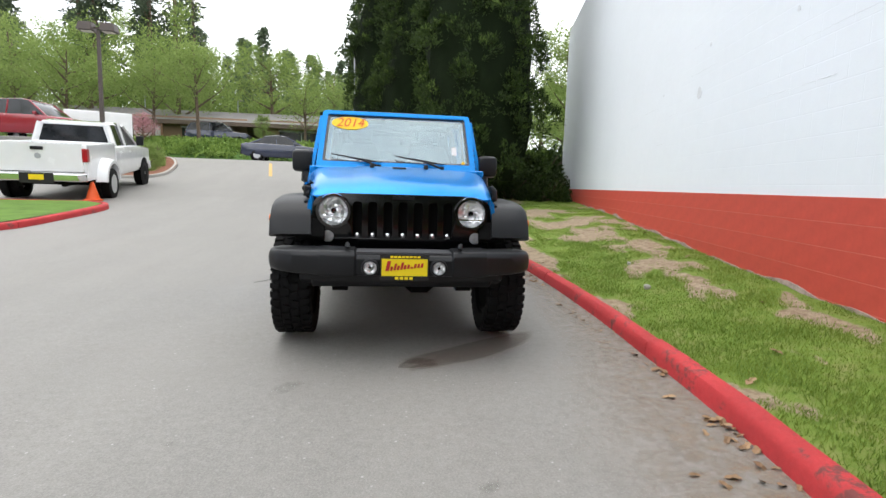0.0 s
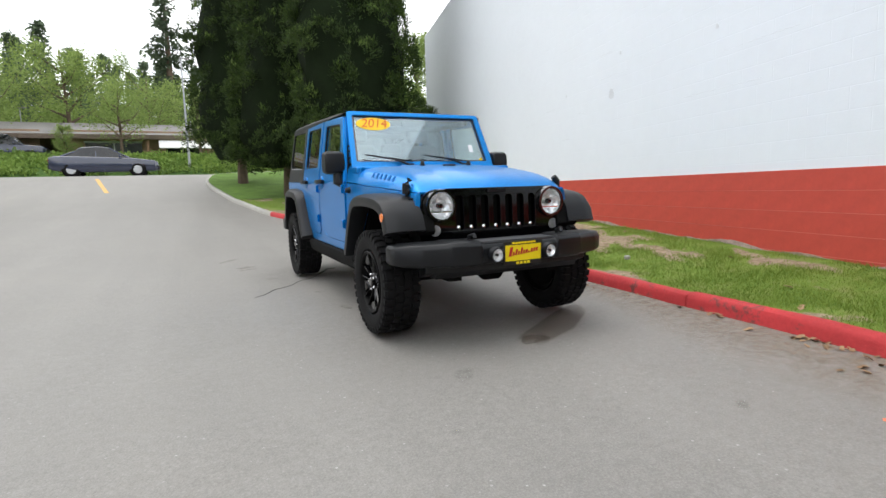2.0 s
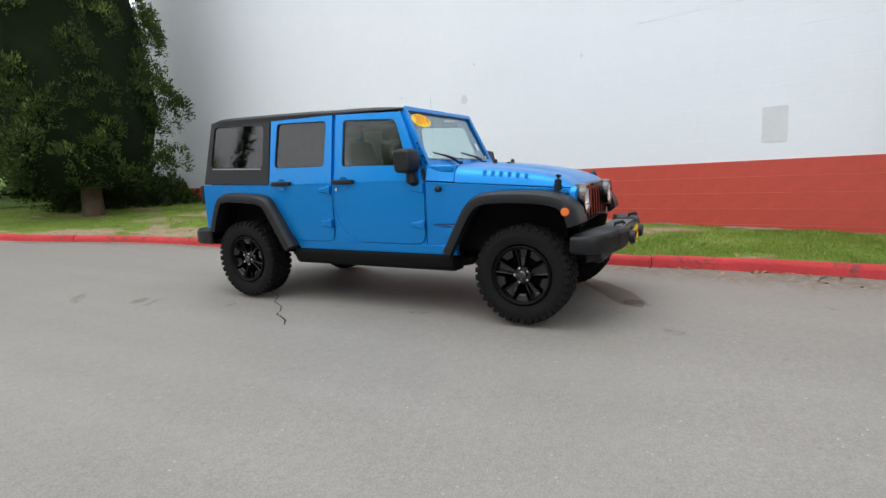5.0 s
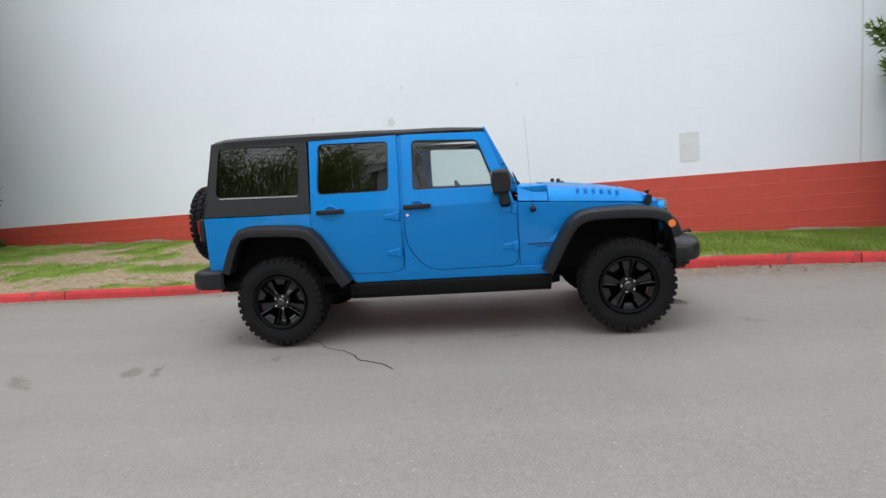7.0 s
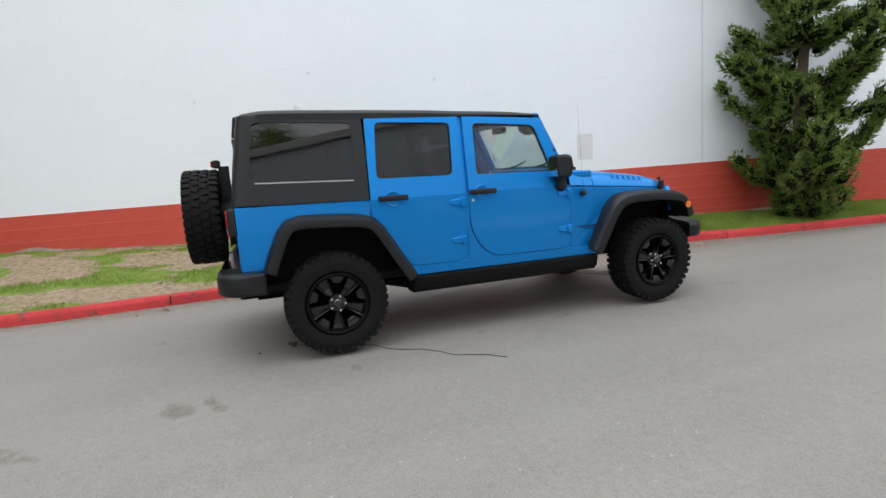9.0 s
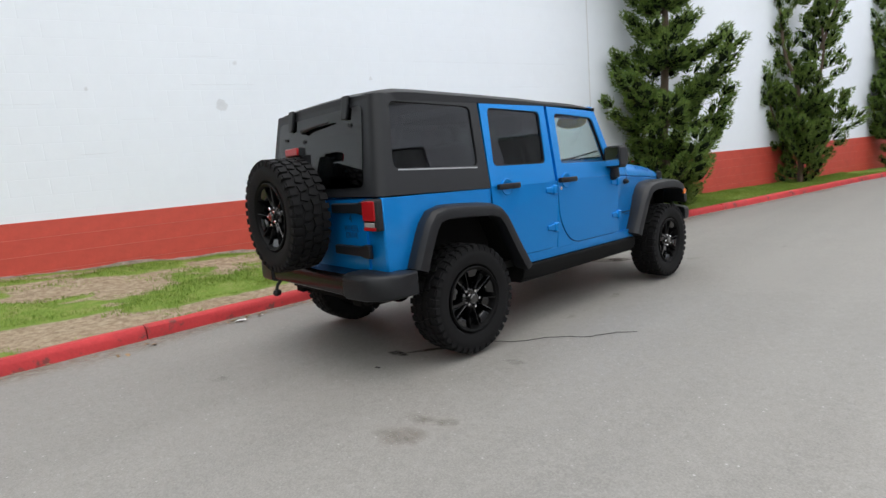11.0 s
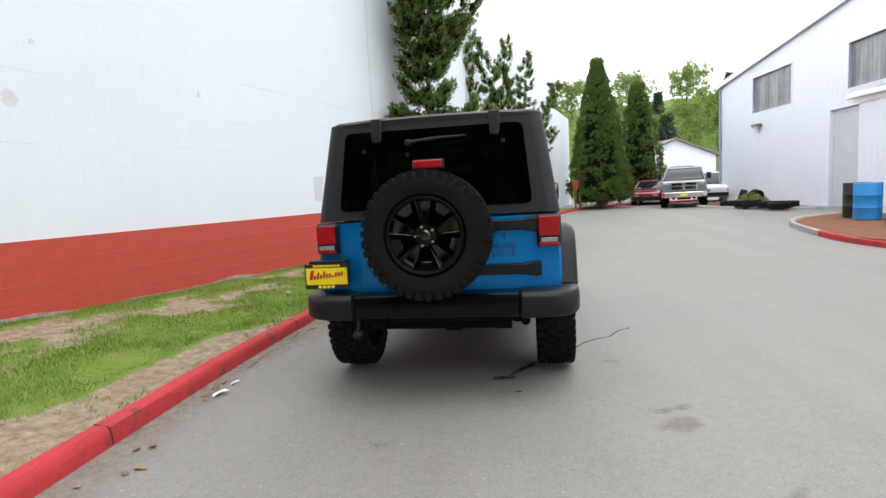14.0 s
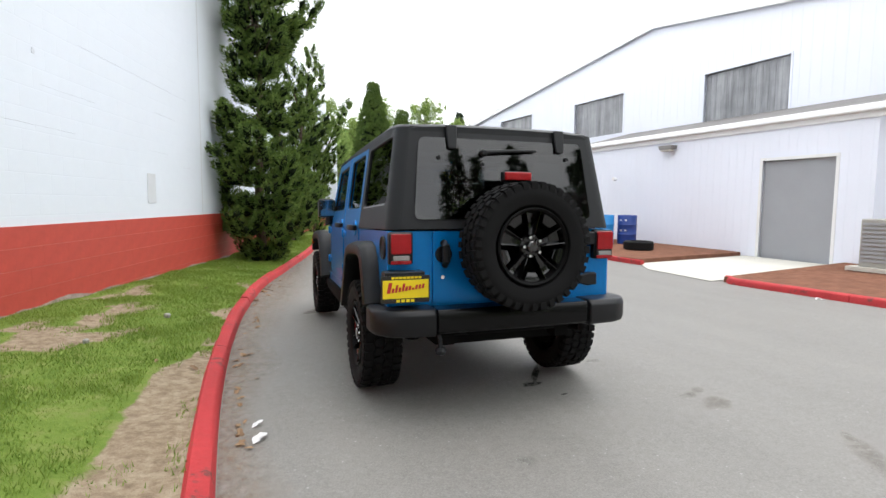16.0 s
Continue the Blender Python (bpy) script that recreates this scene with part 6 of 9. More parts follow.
part("bumper_center", loft([[(x, 2.246, 0.535), (x, 2.25, 0.55), (x, 2.25, 0.652), (x, 2.238, 0.672), (x, 2.1, 0.676), (x, 2.1, 0.52)] for x in (-0.515, -0.2, 0.2, 0.515)]), mat("smooth_bumper_black", (0.0025, 0.0025, 0.003), 0.22, spec=0.2, bump=0.0), rb, "smooth black middle section", bevel=0.006)
hook = tube([(0.5, 2.2, 0.53), (0.5, 2.24, 0.49), (0.5, 2.25, 0.45)], 0.014, 8)
add_lathe(hook, [(-0.03, 0.0), (-0.02, 0.026), (0.0, 0.034), (0.02, 0.026), (0.03, 0.0)], "z", 14, (0.5, 2.25, 0.43))
part("tow_hook", hook, TEXBLACK, rb, "black rear tow ball")
part("hitch_cover", box(((-0.30, 2.0, 0.497), (0.30, 2.2, 0.525))), UNDER, rb, "dark lower bumper skin", bevel=0.01)
dealer_plate(car, "rear_plate", lambda u, v, d: (0.70 - u * 0.96, 2.205 - d, 0.80 + v), "yellow dealer plate in a black frame")
part("plate_bracket", box(((0.58, 2.09, 0.74), (0.82, 2.195, 0.90))), TEXBLACK, car, "black plate bracket", bevel=0.006)
stop = part("stop_lamp", box(((-0.095, 2.185, 1.437), (0.095, 2.235, 1.498))), TEXBLACK, car, "high-mounted stop lamp in a black housing", bevel=0.008)
part("red_lens", box(((-0.088, 2.234, 1.443), (0.088, 2.25, 1.492))), REDLENS, stop, "red lens", bevel=0.006)
part("lamp_arm", box(((-0.04, 2.12, 1.10), (0.04, 2.20, 1.45))), TEXBLACK, stop, "black lamp arm", bevel=0.006)
part("spare_carrier", lathe([(2.10, 0.16), (2.3, 0.12)], "y", 16, (0, 0, 1.03)), TEXBLACK, car, "black spare wheel carrier")
part("fuel_filler", lathe([(0.783, 0.075), (0.792, 0.07), (0.785, 0.055), (0.765, 0.05)], "x", 24, (0, 1.98, 1.03)), TEXBLACK, car, "black fuel filler ring")

# wheels
R_TYRE = 0.380


def wheel_meshes():
    """Shared meshes of one wheel, its face towards +x: tyre, rim, spokes, cap, nuts."""
    out = {}
    prof = [(-0.085, 0.222), (-0.118, 0.245), (-0.132, 0.30), (-0.128, 0.338), (-0.112, 0.363), (-0.09, 0.366), (0.09, 0.366), (0.112, 0.363), (0.128, 0.338), (0.132, 0.30), (0.118, 0.245), (0.085, 0.222)]
    bm = bmesh.new()
    add_lathe(bm, prof, "x", 56, close=True)
    out["tyre"] = (bm, TYRE, "black all-terrain tyre")
    bm = bmesh.new()
    n = 38
    for k in range(n):
        a = 2 * math.pi * k / n
        for x, w, da, l, r0, r1 in ((-0.032, 0.047, 0.0, 0.047, 0.362, R_TYRE), (0.032, 0.047, 0.5, 0.047, 0.362, R_TYRE), (-0.096, 0.048, 0.4, 0.044, 0.352, R_TYRE - 0.002), (0.096, 0.048, 0.1, 0.044, 0.352, R_TYRE - 0.002), (0.121, 0.02, 0.1, 0.040, 0.332, 0.368), (-0.121, 0.02, 0.4, 0.040, 0.332, 0.368)):
            b = a + da * 2 * math.pi / n
            skew = 0.25 if x * (1 if k % 2 else -1) > 0 else -0.25
            m = Matrix.Rotation(b, 4, "X") @ Matrix.Translation((x, 0, 0)) @ Matrix.Rotation(skew if abs(x) < 0.05 else 0, 4, "Z")
            ll = l * (1.0 if (k % 2 == 0 or abs(x) < 0.05) else 0.8)
            vs = add_box(bm, (-w / 2, -ll / 2, r0), (w / 2, ll / 2, r1), m)
    out["tread"] = (bm, TYRE, "chunky tread blocks")
    bm = bmesh.new()
    add_lathe(bm, [(0.118, 0.228), (0.124, 0.222), (0.118, 0.210), (0.095, 0.200), (0.03, 0.192), (-0.08, 0.190), (-0.11, 0.222), (-0.10, 0.23), (-0.06, 0.20), (0.06, 0.205), (0.10, 0.225)], "x", 48, close=True)
    out["rim"] = (bm, BARREL, "black alloy rim")
    bm = bmesh.new()
    for k in range(5):
        a = 2 * math.pi * k / 5
        m = Matrix.Rotation(a, 4, "X")
        # each spoke: two raised edges with a deep channel between them, splaying to the lip
        rings = []
        for r, w, e, x0, x1, dip in ((0.040, 0.021, 0.006, 0.03, 0.082, 0.004), (0.075, 0.026, 0.007, 0.03, 0.092, 0.02), (0.12, 0.034, 0.008, 0.035, 0.101, 0.04), (0.165, 0.044, 0.009, 0.045, 0.108, 0.05), (0.196, 0.051, 0.010, 0.05, 0.113, 0.045), (0.213, 0.055, 0.012, 0.06, 0.115, 0.02)):
            prof = [(x0, -w), (x1 - 0.012, -w), (x1, -w + 0.005), (x1 - 0.002, -w + e), (x1 - dip, -w + e + 0.008), (x1 - dip, w - e - 0.008), (x1 - 0.002, w - e), (x1, w - 0.005), (x1 - 0.012, w), (x0, w)]
            rings.append([m @ Vector((x, y, r)) for x, y in prof])
        add_loft(bm, rings)
        # web that closes the outer half of the window between two spokes
        mw = m @ Matrix.Rotation(math.pi / 5, 4, "X")
        rings = [[mw @ Vector((x, y, r)) for x, y in ((0.0, -w), (xx - 0.01, -w), (xx, -w + 0.007), (xx, w - 0.007), (xx - 0.01, w), (0.0, w))] for r, w, xx in ((0.142, 0.026, 0.06), (0.15, 0.032, 0.088), (0.157, 0.036, 0.094), (0.185, 0.05, 0.098), (0.208, 0.062, 0.104))]
        add_loft(bm, rings)
    add_lathe(bm, [(0.0, 0.076), (0.07, 0.074), (0.082, 0.064), (0.082, 0.0)], "x", 30)
    out["spoke_face"] = (bm, SATINBLACK, "broad channelled five-spoke black wheel face")
    bm = bmesh.new()
    add_lathe(bm, [(0.08, 0.036), (0.108, 0.034), (0.116, 0.026), (0.117, 0.0)], "x", 24)
    out["hub_cap"] = (bm, GLOSSBLACK, "black hub cap")
    # black backing added for the wheel's dark inside; the spare has no brake
    bm = bmesh.new()
    add_lathe(bm, [(-0.10, 0.186), (-0.055, 0.186), (-0.05, 0.155), (-0.02, 0.15), (-0.02, 0.0)], "x", 28)
    out["brake_disc"] = (bm, UNDER, "brake disc widened into a black backing behind the spokes")
    return out


def wheel(m):
    w = new("wheel")
    w.parent, w.matrix_basis = car, m
    tagged(w, "black wheel with all-terrain tyre")
    return w


first = wheel(pose(-0.748, -1.464, 0.384, 0, 0, 180))
for name, (bm, mt, lb) in wheel_meshes().items():
    ob = part(name, bm, mt, first, lb)
    if name == "tread":
        tagged(ob, lb, kind="stuff")
nut = part("lug_nut", lathe([(0.075, 0.0125), (0.10, 0.0125), (0.108, 0.009), (0.109, 0.0)], "x", 6), CHROME, first, "chrome lug nut")
nut.location = (0, 0.056 * math.cos(0.628), 0.056 * math.sin(0.628))
for k in range(1, 5):
    o = nut.copy()
    scene.collection.objects.link(o)
    o.location = (0, 0.056 * math.cos(0.628 + 1.2566 * k), 0.056 * math.sin(0.628 + 1.2566 * k))
for x, y, z, rz, rx in ((0.748, -1.464, 0.384, 0, 20), (-0.748, 1.444, 0.384, 180, 33), (0.748, 1.444, 0.384, 0, 50), (0.0, 2.335, 1.05, 90, 0)):
    w = wheel(pose(x, y, z, 0, 0, rz) @ pose(0, 0, 0, rx, 0, 0))
    for ch in first.children:
        o = ch.copy()
        scene.collection.objects.link(o)
        o.parent = w

# cabin
for x in (-0.36, 0.36):
    seat = part("front_seat", loft([[(x + dx, 0.02 + dy, 0.82 + z) for dx, dy in ((-0.24, -0.3), (0.24, -0.3), (0.25, 0.22), (-0.25, 0.22))] for z in (0.0, 0.08, 0.13)]), SEATCLOTH, car, "black cloth front seat", bevel=0.04, segments=3)
    part("backrest", loft([[(x + dx * k, 0.22 + z * 0.26 + dy, 0.90 + z) for dx, dy in ((-0.25, -0.06), (0.25, -0.06), (0.24, 0.08), (-0.24, 0.08))] for z, k in ((0, 0.95), (0.2, 1.0), (0.45, 0.95), (0.60, 0.72))]), SEATCLOTH, seat, "black cloth backrest", bevel=0.03, segments=3)
    part("headrest", loft([[(x + dx * k, 0.42 + dy, 1.53 + z) for dx, dy in ((-0.13, -0.05), (0.13, -0.05), (0.13, 0.05), (-0.13, 0.05))] for z, k in ((0, 0.9), (0.05, 1.0), (0.13, 1.0), (0.17, 0.85))]), SEATCLOTH, seat, "black headrest", bevel=0.03, segments=3)
rs = part("rear_seat", loft([[(dx * 0.6, 0.85 + dy, 0.85 + z) for dx, dy in ((-1, -0.25), (1, -0.25), (1, 0.25), (-1, 0.25))] for z in (0, 0.13)]), SEATCLOTH, car, "black cloth rear bench", bevel=0.04, segments=3)
part("backrest", loft([[(dx * 0.6, 1.08 + z * 0.25 + dy, 0.92 + z) for dx, dy in ((-1, -0.07), (1, -0.07), (1, 0.07), (-1, 0.07))] for z in (0, 0.55)]), SEATCLOTH, rs, "black cloth backrest", bevel=0.04, segments=3)
for x in (-0.35, 0.35):
    part("headrest", box(((x - 0.13, 1.18, 1.44), (x + 0.13, 1.28, 1.58))), SEATCLOTH, rs, "black headrest", bevel=0.03, segments=3)
part("dashboard", loft([[(x, y, z) for y, z in ((-0.58, 1.0), (-0.58, 1.22), (-0.42, 1.235), (-0.30, 1.20), (-0.26, 1.05), (-0.32, 0.85))] for x in (-0.70, 0.70)]), CABIN, car, "dark dashboard", bevel=0.02)
sw_bm = bmesh.new()
ringp = [Vector((0.36 + 0.18 * math.cos(a), -0.12 + 0.07 * math.sin(a), 1.14 + 0.165 * math.sin(a))) for a in np.linspace(0, 6.2832, 29)]
add_tube(sw_bm, ringp, 0.016, 8)
add_tube(sw_bm, [(0.36, -0.30, 1.08), (0.36, -0.13, 1.13)], 0.05, 10)
add_tube(sw_bm, [(0.19, -0.12, 1.14), (0.53, -0.12, 1.14)], 0.02, 8)
part("steering_wheel", sw_bm, CABIN, car, "black steering wheel")
cage = bmesh.new()
for s in (1, -1):
    add_tube(cage, [(s * 0.66, 0.33, 0.9), (s * 0.62, 0.36, 1.6), (s * 0.58, 0.42, 1.69), (s * 0.58, 1.2, 1.70), (s * 0.60, 1.75, 1.62), (s * 0.62, 1.95, 1.1)], 0.032, 10)
    add_tube(cage, [(s * 0.58, 0.42, 1.69), (s * 0.58, -0.28, 1.67)], 0.028, 10)
add_tube(cage, [(-0.6, 0.38, 1.68), (0.6, 0.38, 1.68)], 0.03, 10)
add_tube(cage, [(-0.6, 1.25, 1.68), (0.6, 1.25, 1.68)], 0.03, 10)
part("roll_cage", cage, CABIN, car, "padded black roll bars")
part("cargo_floor", box(((-0.58, 1.2, 0.86), (0.58, 2.03, 0.90))), CABIN, car, "dark cargo floor", smooth=False)

# ---- trees ----
CYPRESS = leaf_mat("dark_cypress_foliage", (0.007, 0.018, 0.005), (0.06, 0.10, 0.018), 0.1)
# near-black green: the shade between sprays, put into the colour of solid cores
CYPRESS_CORE = mat("inner_shade_core", (0.008, 0.014, 0.005), 0.95, var=0.3, scale=4, fine=30, bump=0.5, dist=0.05, spec=0.1)
JUNIPER = leaf_mat("juniper_foliage", (0.045, 0.098, 0.022), (0.235, 0.33, 0.075), 0.28, 3.5)
# brighter green for young growth, with light on the tops put in
YOUNG_LIT = leaf_mat("young_and_lit_tips", (0.06, 0.11, 0.02), (0.18, 0.26, 0.06), 0.2)
ARBOR = leaf_mat("arborvitae_foliage", (0.045, 0.09, 0.02), (0.16, 0.235, 0.05), 0.18)
SPRING = leaf_mat("spring_leaves", (0.13, 0.20, 0.05), (0.33, 0.42, 0.13), 0.4)
DEEP = leaf_mat("deep_green_leaves", (0.12, 0.19, 0.05), (0.31, 0.41, 0.11), 0.35)
FIR = leaf_mat("fir_needles", (0.035, 0.055, 0.032), (0.10, 0.135, 0.075), 0.2)
# paler copy of the fir green; distance haze is put into its colour
FIRPALE = leaf_mat("haze_pale_fir_needles", (0.06, 0.095, 0.06), (0.15, 0.20, 0.115), 0.25)
IVY = leaf_mat("ivy_leaves", (0.08, 0.15, 0.03), (0.27, 0.38, 0.085), 0.3)
PINK = leaf_mat("pink_blossom", (0.42, 0.17, 0.2), (0.7, 0.42, 0.45), 0.3)


def leaf_cloud(name, centres, ways, per, size, length, width, jitter, rng, material, parent, label):
    """Clumps of small leaf blades: round each centre, blades that point roughly its way."""
    C, D = np.asarray(centres, float), np.asarray(ways, float)
    size = np.broadcast_to(np.asarray(size, float), (len(C),))
    n = len(C) * per
    c = np.repeat(C, per, 0) + rng.normal(0, 0.5, (n, 3)) * np.repeat(size, per)[:, None]
    d = np.repeat(D, per, 0) + rng.normal(0, jitter, (n, 3))
    d /= np.linalg.norm(d, axis=1)[:, None] + 1e-9
    r = rng.normal(0, 1, (n, 3))
    s = np.cross(d, r)
    s /= np.linalg.norm(s, axis=1)[:, None] + 1e-9
    L = (length * rng.uniform(0.6, 1.4, n))[:, None]
    W = (width * rng.uniform(0.6, 1.4, n))[:, None]
    bend = np.cross(s, d) * L * rng.uniform(-0.25, 0.25, n)[:, None]
    v = np.stack([c, c + d * L * 0.45 + s * W / 2 + bend, c + d * L, c + d * L * 0.45 - s * W / 2 + bend], 1).reshape(-1, 3)
    me = bpy.data.meshes.new(name)
    me.vertices.add(4 * n)
    me.vertices.foreach_set("co", v.ravel())
    me.loops.add(4 * n)
    me.loops.foreach_set("vertex_index", np.arange(4 * n, dtype=np.int32))
    me.polygons.add(n)
    me.polygons.foreach_set("loop_start", np.arange(0, 4 * n, 4, dtype=np.int32))
    me.update()
    me.validate()
    me.materials.append(material)
    ob = new(name, me)
    ob.parent = parent
    return tagged(ob, label)


def core_mesh(profile, wobble, seed, n=18):
    """A lumpy inner body, turned from a profile of (height, radius)."""
    rings = []
    for z, r in profile:
        rings.append([Vector((r * (1 + wobble * noise.noise((math.cos(a) * 1.5 + seed, math.sin(a) * 1.5, z * 0.8))) * math.cos(a), r * (1 + wobble * noise.noise((math.cos(a) * 1.5 + seed, math.sin(a) * 1.5, z * 0.8))) * math.sin(a), z)) for a in np.linspace(0, 2 * math.pi, n + 1)[:-1]])
    return loft(rings)


def column_tree(name, label, m, height, radius, skirt, sprays, per, material, seed, group, tip=0.15, leaf=(0.15, 0.035), lump=0.22, power=0.55, young=0.0, lobe=0.0):
    """A dense conifer: a column or cone of upswept sprays round a dark core, on a short trunk."""
    rng = np.random.default_rng(seed)
    t = thing(name, label, "tree", m, group)
    part("trunk", tube([(0, 0, -0.3), (0.03, 0, skirt + 0.3), (0, 0.05, height * 0.6)], [radius * 0.13, radius * 0.10, 0.05], 10), BARK, t, "brown fibrous trunk")
    fr = lambda z: radius * max(tip, 1 - ((z - skirt) / (height - skirt))) ** power * min(1.0, 0.55 + (z - skirt) / 1.2)
    zs = np.linspace(skirt + 0.1, height - 0.2, 14)
    # dark solid core, coloured as the shade deep in the crown
    part("inner_crown", core_mesh([(z, max(0.03, fr(z) * (0.8 if skirt > 0.4 else 0.68))) for z in zs], 0.3, seed), CYPRESS_CORE, t, "solid dark core standing in for inner shade")
    lobe = lobe or 0.19 + 0.075 * radius
    puffs = int(1.5 * 2 * radius * (height - skirt) * 0.8 / lobe ** 2 / 1.3)
    pz = skirt + (height - skirt) * rng.random(puffs) ** 1.12
    pa = rng.uniform(0, 2 * np.pi, puffs)
    k = np.array([1 + lump * noise.noise((math.cos(q) * 1.8 + seed, math.sin(q) * 1.8, zz * 0.75)) for q, zz in zip(pa, pz)])
    pr = np.array([fr(q) for q in pz]) * k * rng.uniform(0.86, 1.02, puffs) - lobe * 0.35
    size = lobe * rng.uniform(0.7, 1.25, puffs)
    P = np.stack([pr * np.cos(pa), pr * np.sin(pa), pz], 1)
    out = np.stack([np.cos(pa) * 0.65, np.sin(pa) * 0.65, np.full(puffs, 0.6)], 1)
    v = rng.normal(0, 1, (puffs, sprays, 3))
    v /= np.linalg.norm(v, axis=2)[:, :, None]
    v = v * 0.95 + out[:, None, :]
    v /= np.linalg.norm(v, axis=2)[:, :, None]
    C = (P[:, None, :] + v * (size[:, None, None] * rng.uniform(0.7, 1.0, (puffs, sprays, 1))) * np.array((1, 1, 1.25))).reshape(-1, 3)
    D = (v + np.array((0, 0, 0.5))).reshape(-1, 3)
    leaf_cloud("crown", C, D, per, 0.3 * lobe, leaf[0], leaf[1], 0.5, rng, material, t, "dense dark green foliage in upswept lobes")
    if young:
        # only sprays that face up turn brighter, light from above put into colour
        sel = np.flatnonzero((v[:, :, 2].ravel() > 0.55) & (rng.random(len(C)) < young))
        leaf_cloud("young_growth", C[sel] + np.array((0, 0, 0.03)), D[sel], per, 0.25 * lobe, leaf[0], leaf[1], 0.5, rng, YOUNG_LIT, t, "brighter green tips, part young growth, part painted light")
    return t


rowA = "tall cypresses at the drive's mouth"
column_tree("cypress_tree", "tall dense dark green cypress on the lawn", pose(0.3, 18.4, land(0.3, 18.4) + 0.1), 15, 1.75, 0.9, 13, 10, CYPRESS, 3, rowA, 0.25, (0.12, 0.034), 0.3, 0.35, 0.16)
column_tree("cypress_tree", "tall dense dark green cypress with a bare lower trunk", pose(1.5, 14.7, land(1.5, 14.7) + 0.1), 14, 1.8, 0.95, 14, 11, CYPRESS, 5, rowA, 0.25, (0.11, 0.032), 0.3, 0.35, 0.16)
column_tree("cypress_tree", "broad dark green cypress with brighter tips beside the wall", pose(2.9, 10.75, wall_foot(10.6) - 0.1), 13, 2.06, 0.6, 17, 12, CYPRESS, 8, rowA, 0.3, (0.1, 0.03), 0.3, 0.3, 0.22)
rowB = "clipped conifers by the bend"
column_tree("arborvitae", "tall cone-shaped green conifer by the bend", pose(-4.8, -24.4, 0.05), 7.8, 1.8, 0.25, 11, 9, ARBOR, 11, rowB, 0.05, (0.1, 0.032), 0.12, 0.7, lobe=0.18)
column_tree("arborvitae", "tall cone-shaped green conifer by the bend", pose(-8.3, -31.2, 0.1), 7.4, 1.95, 0.25, 9, 8, ARBOR, 12, rowB, 0.05, (0.14, 0.04), 0.12, 0.7, lobe=0.24)
column_tree("arborvitae", "tall cone-shaped green conifer by the bend", pose(-5.8, -29.5, 0.1), 6.4, 1.7, 0.25, 9, 8, ARBOR, 13, rowB, 0.05, (0.14, 0.04), 0.12, 0.7, lobe=0.24)


def flames(name, bases, axes, lengths, widths, per, rng, material, parent, label):
    """Flame-shaped tufts: needles packed round a short axis, full below and pointed at the end."""
    B, A = np.asarray(bases, float), np.asarray(axes, float)
    A = A / (np.linalg.norm(A, axis=1)[:, None] + 1e-9)
    n = len(B) * per
    b, a = np.repeat(B, per, 0), np.repeat(A, per, 0)
    L, R = np.repeat(np.asarray(lengths, float), per), np.repeat(np.asarray(widths, float), per)
    f = rng.random(n) ** 1.15
    r = rng.normal(0, 1, (n, 3))
    r -= a * (r * a).sum(1)[:, None]
    r /= np.linalg.norm(r, axis=1)[:, None] + 1e-9
    girth = R * np.sqrt(f + 0.05) * (1 - f) ** 0.7 * 1.9
    c = b + a * (L * f)[:, None] + r * (girth * rng.uniform(0.75, 1.05, n))[:, None]
    d = a * 0.75 + r * (0.75 * (1 - 0.6 * f))[:, None] + rng.normal(0, 0.22, (n, 3))
    d /= np.linalg.norm(d, axis=1)[:, None]
    s_ = np.cross(d, r + rng.normal(0, 0.5, (n, 3)))
    s_ /= np.linalg.norm(s_, axis=1)[:, None] + 1e-9
    ln, wd = (0.066 * rng.uniform(0.6, 1.4, n))[:, None], (0.029 * rng.uniform(0.7, 1.3, n))[:, None]
    v = np.stack([c + s_ * wd / 2, c + d * ln, c - s_ * wd / 2], 1).reshape(-1, 3)
    return triangles(name, v, np.arange(3 * n).reshape(-1, 3), material, parent, label)


def triangles(name, v, f, material, parent, label):
    """One mesh of many loose triangles."""
    me = bpy.data.meshes.new(name)
    me.vertices.add(len(v))
    me.vertices.foreach_set("co", np.asarray(v, float).ravel())
    me.loops.add(3 * len(f))
    me.loops.foreach_set("vertex_index", np.asarray(f, np.int32).ravel())
    me.polygons.add(len(f))
    me.polygons.foreach_set("loop_start", np.arange(0, 3 * len(f), 3, dtype=np.int32))
    me.update()
    me.validate()
    me.materials.append(material)
    ob = new(name, me)
    ob.parent = parent
    return tagged(ob, label)


def spindles(name, tufts, fill, material, parent, label):
    """A dark solid in each tuft for its inner shade, pointed at both ends."""
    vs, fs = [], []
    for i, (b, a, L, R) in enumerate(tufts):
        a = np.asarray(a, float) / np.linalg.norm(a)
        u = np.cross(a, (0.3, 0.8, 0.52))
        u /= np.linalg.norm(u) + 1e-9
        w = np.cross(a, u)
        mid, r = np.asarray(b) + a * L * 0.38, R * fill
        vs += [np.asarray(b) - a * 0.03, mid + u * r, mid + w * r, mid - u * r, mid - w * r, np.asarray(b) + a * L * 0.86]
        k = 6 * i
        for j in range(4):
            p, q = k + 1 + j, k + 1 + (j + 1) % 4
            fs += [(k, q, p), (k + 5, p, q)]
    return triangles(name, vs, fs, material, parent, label)


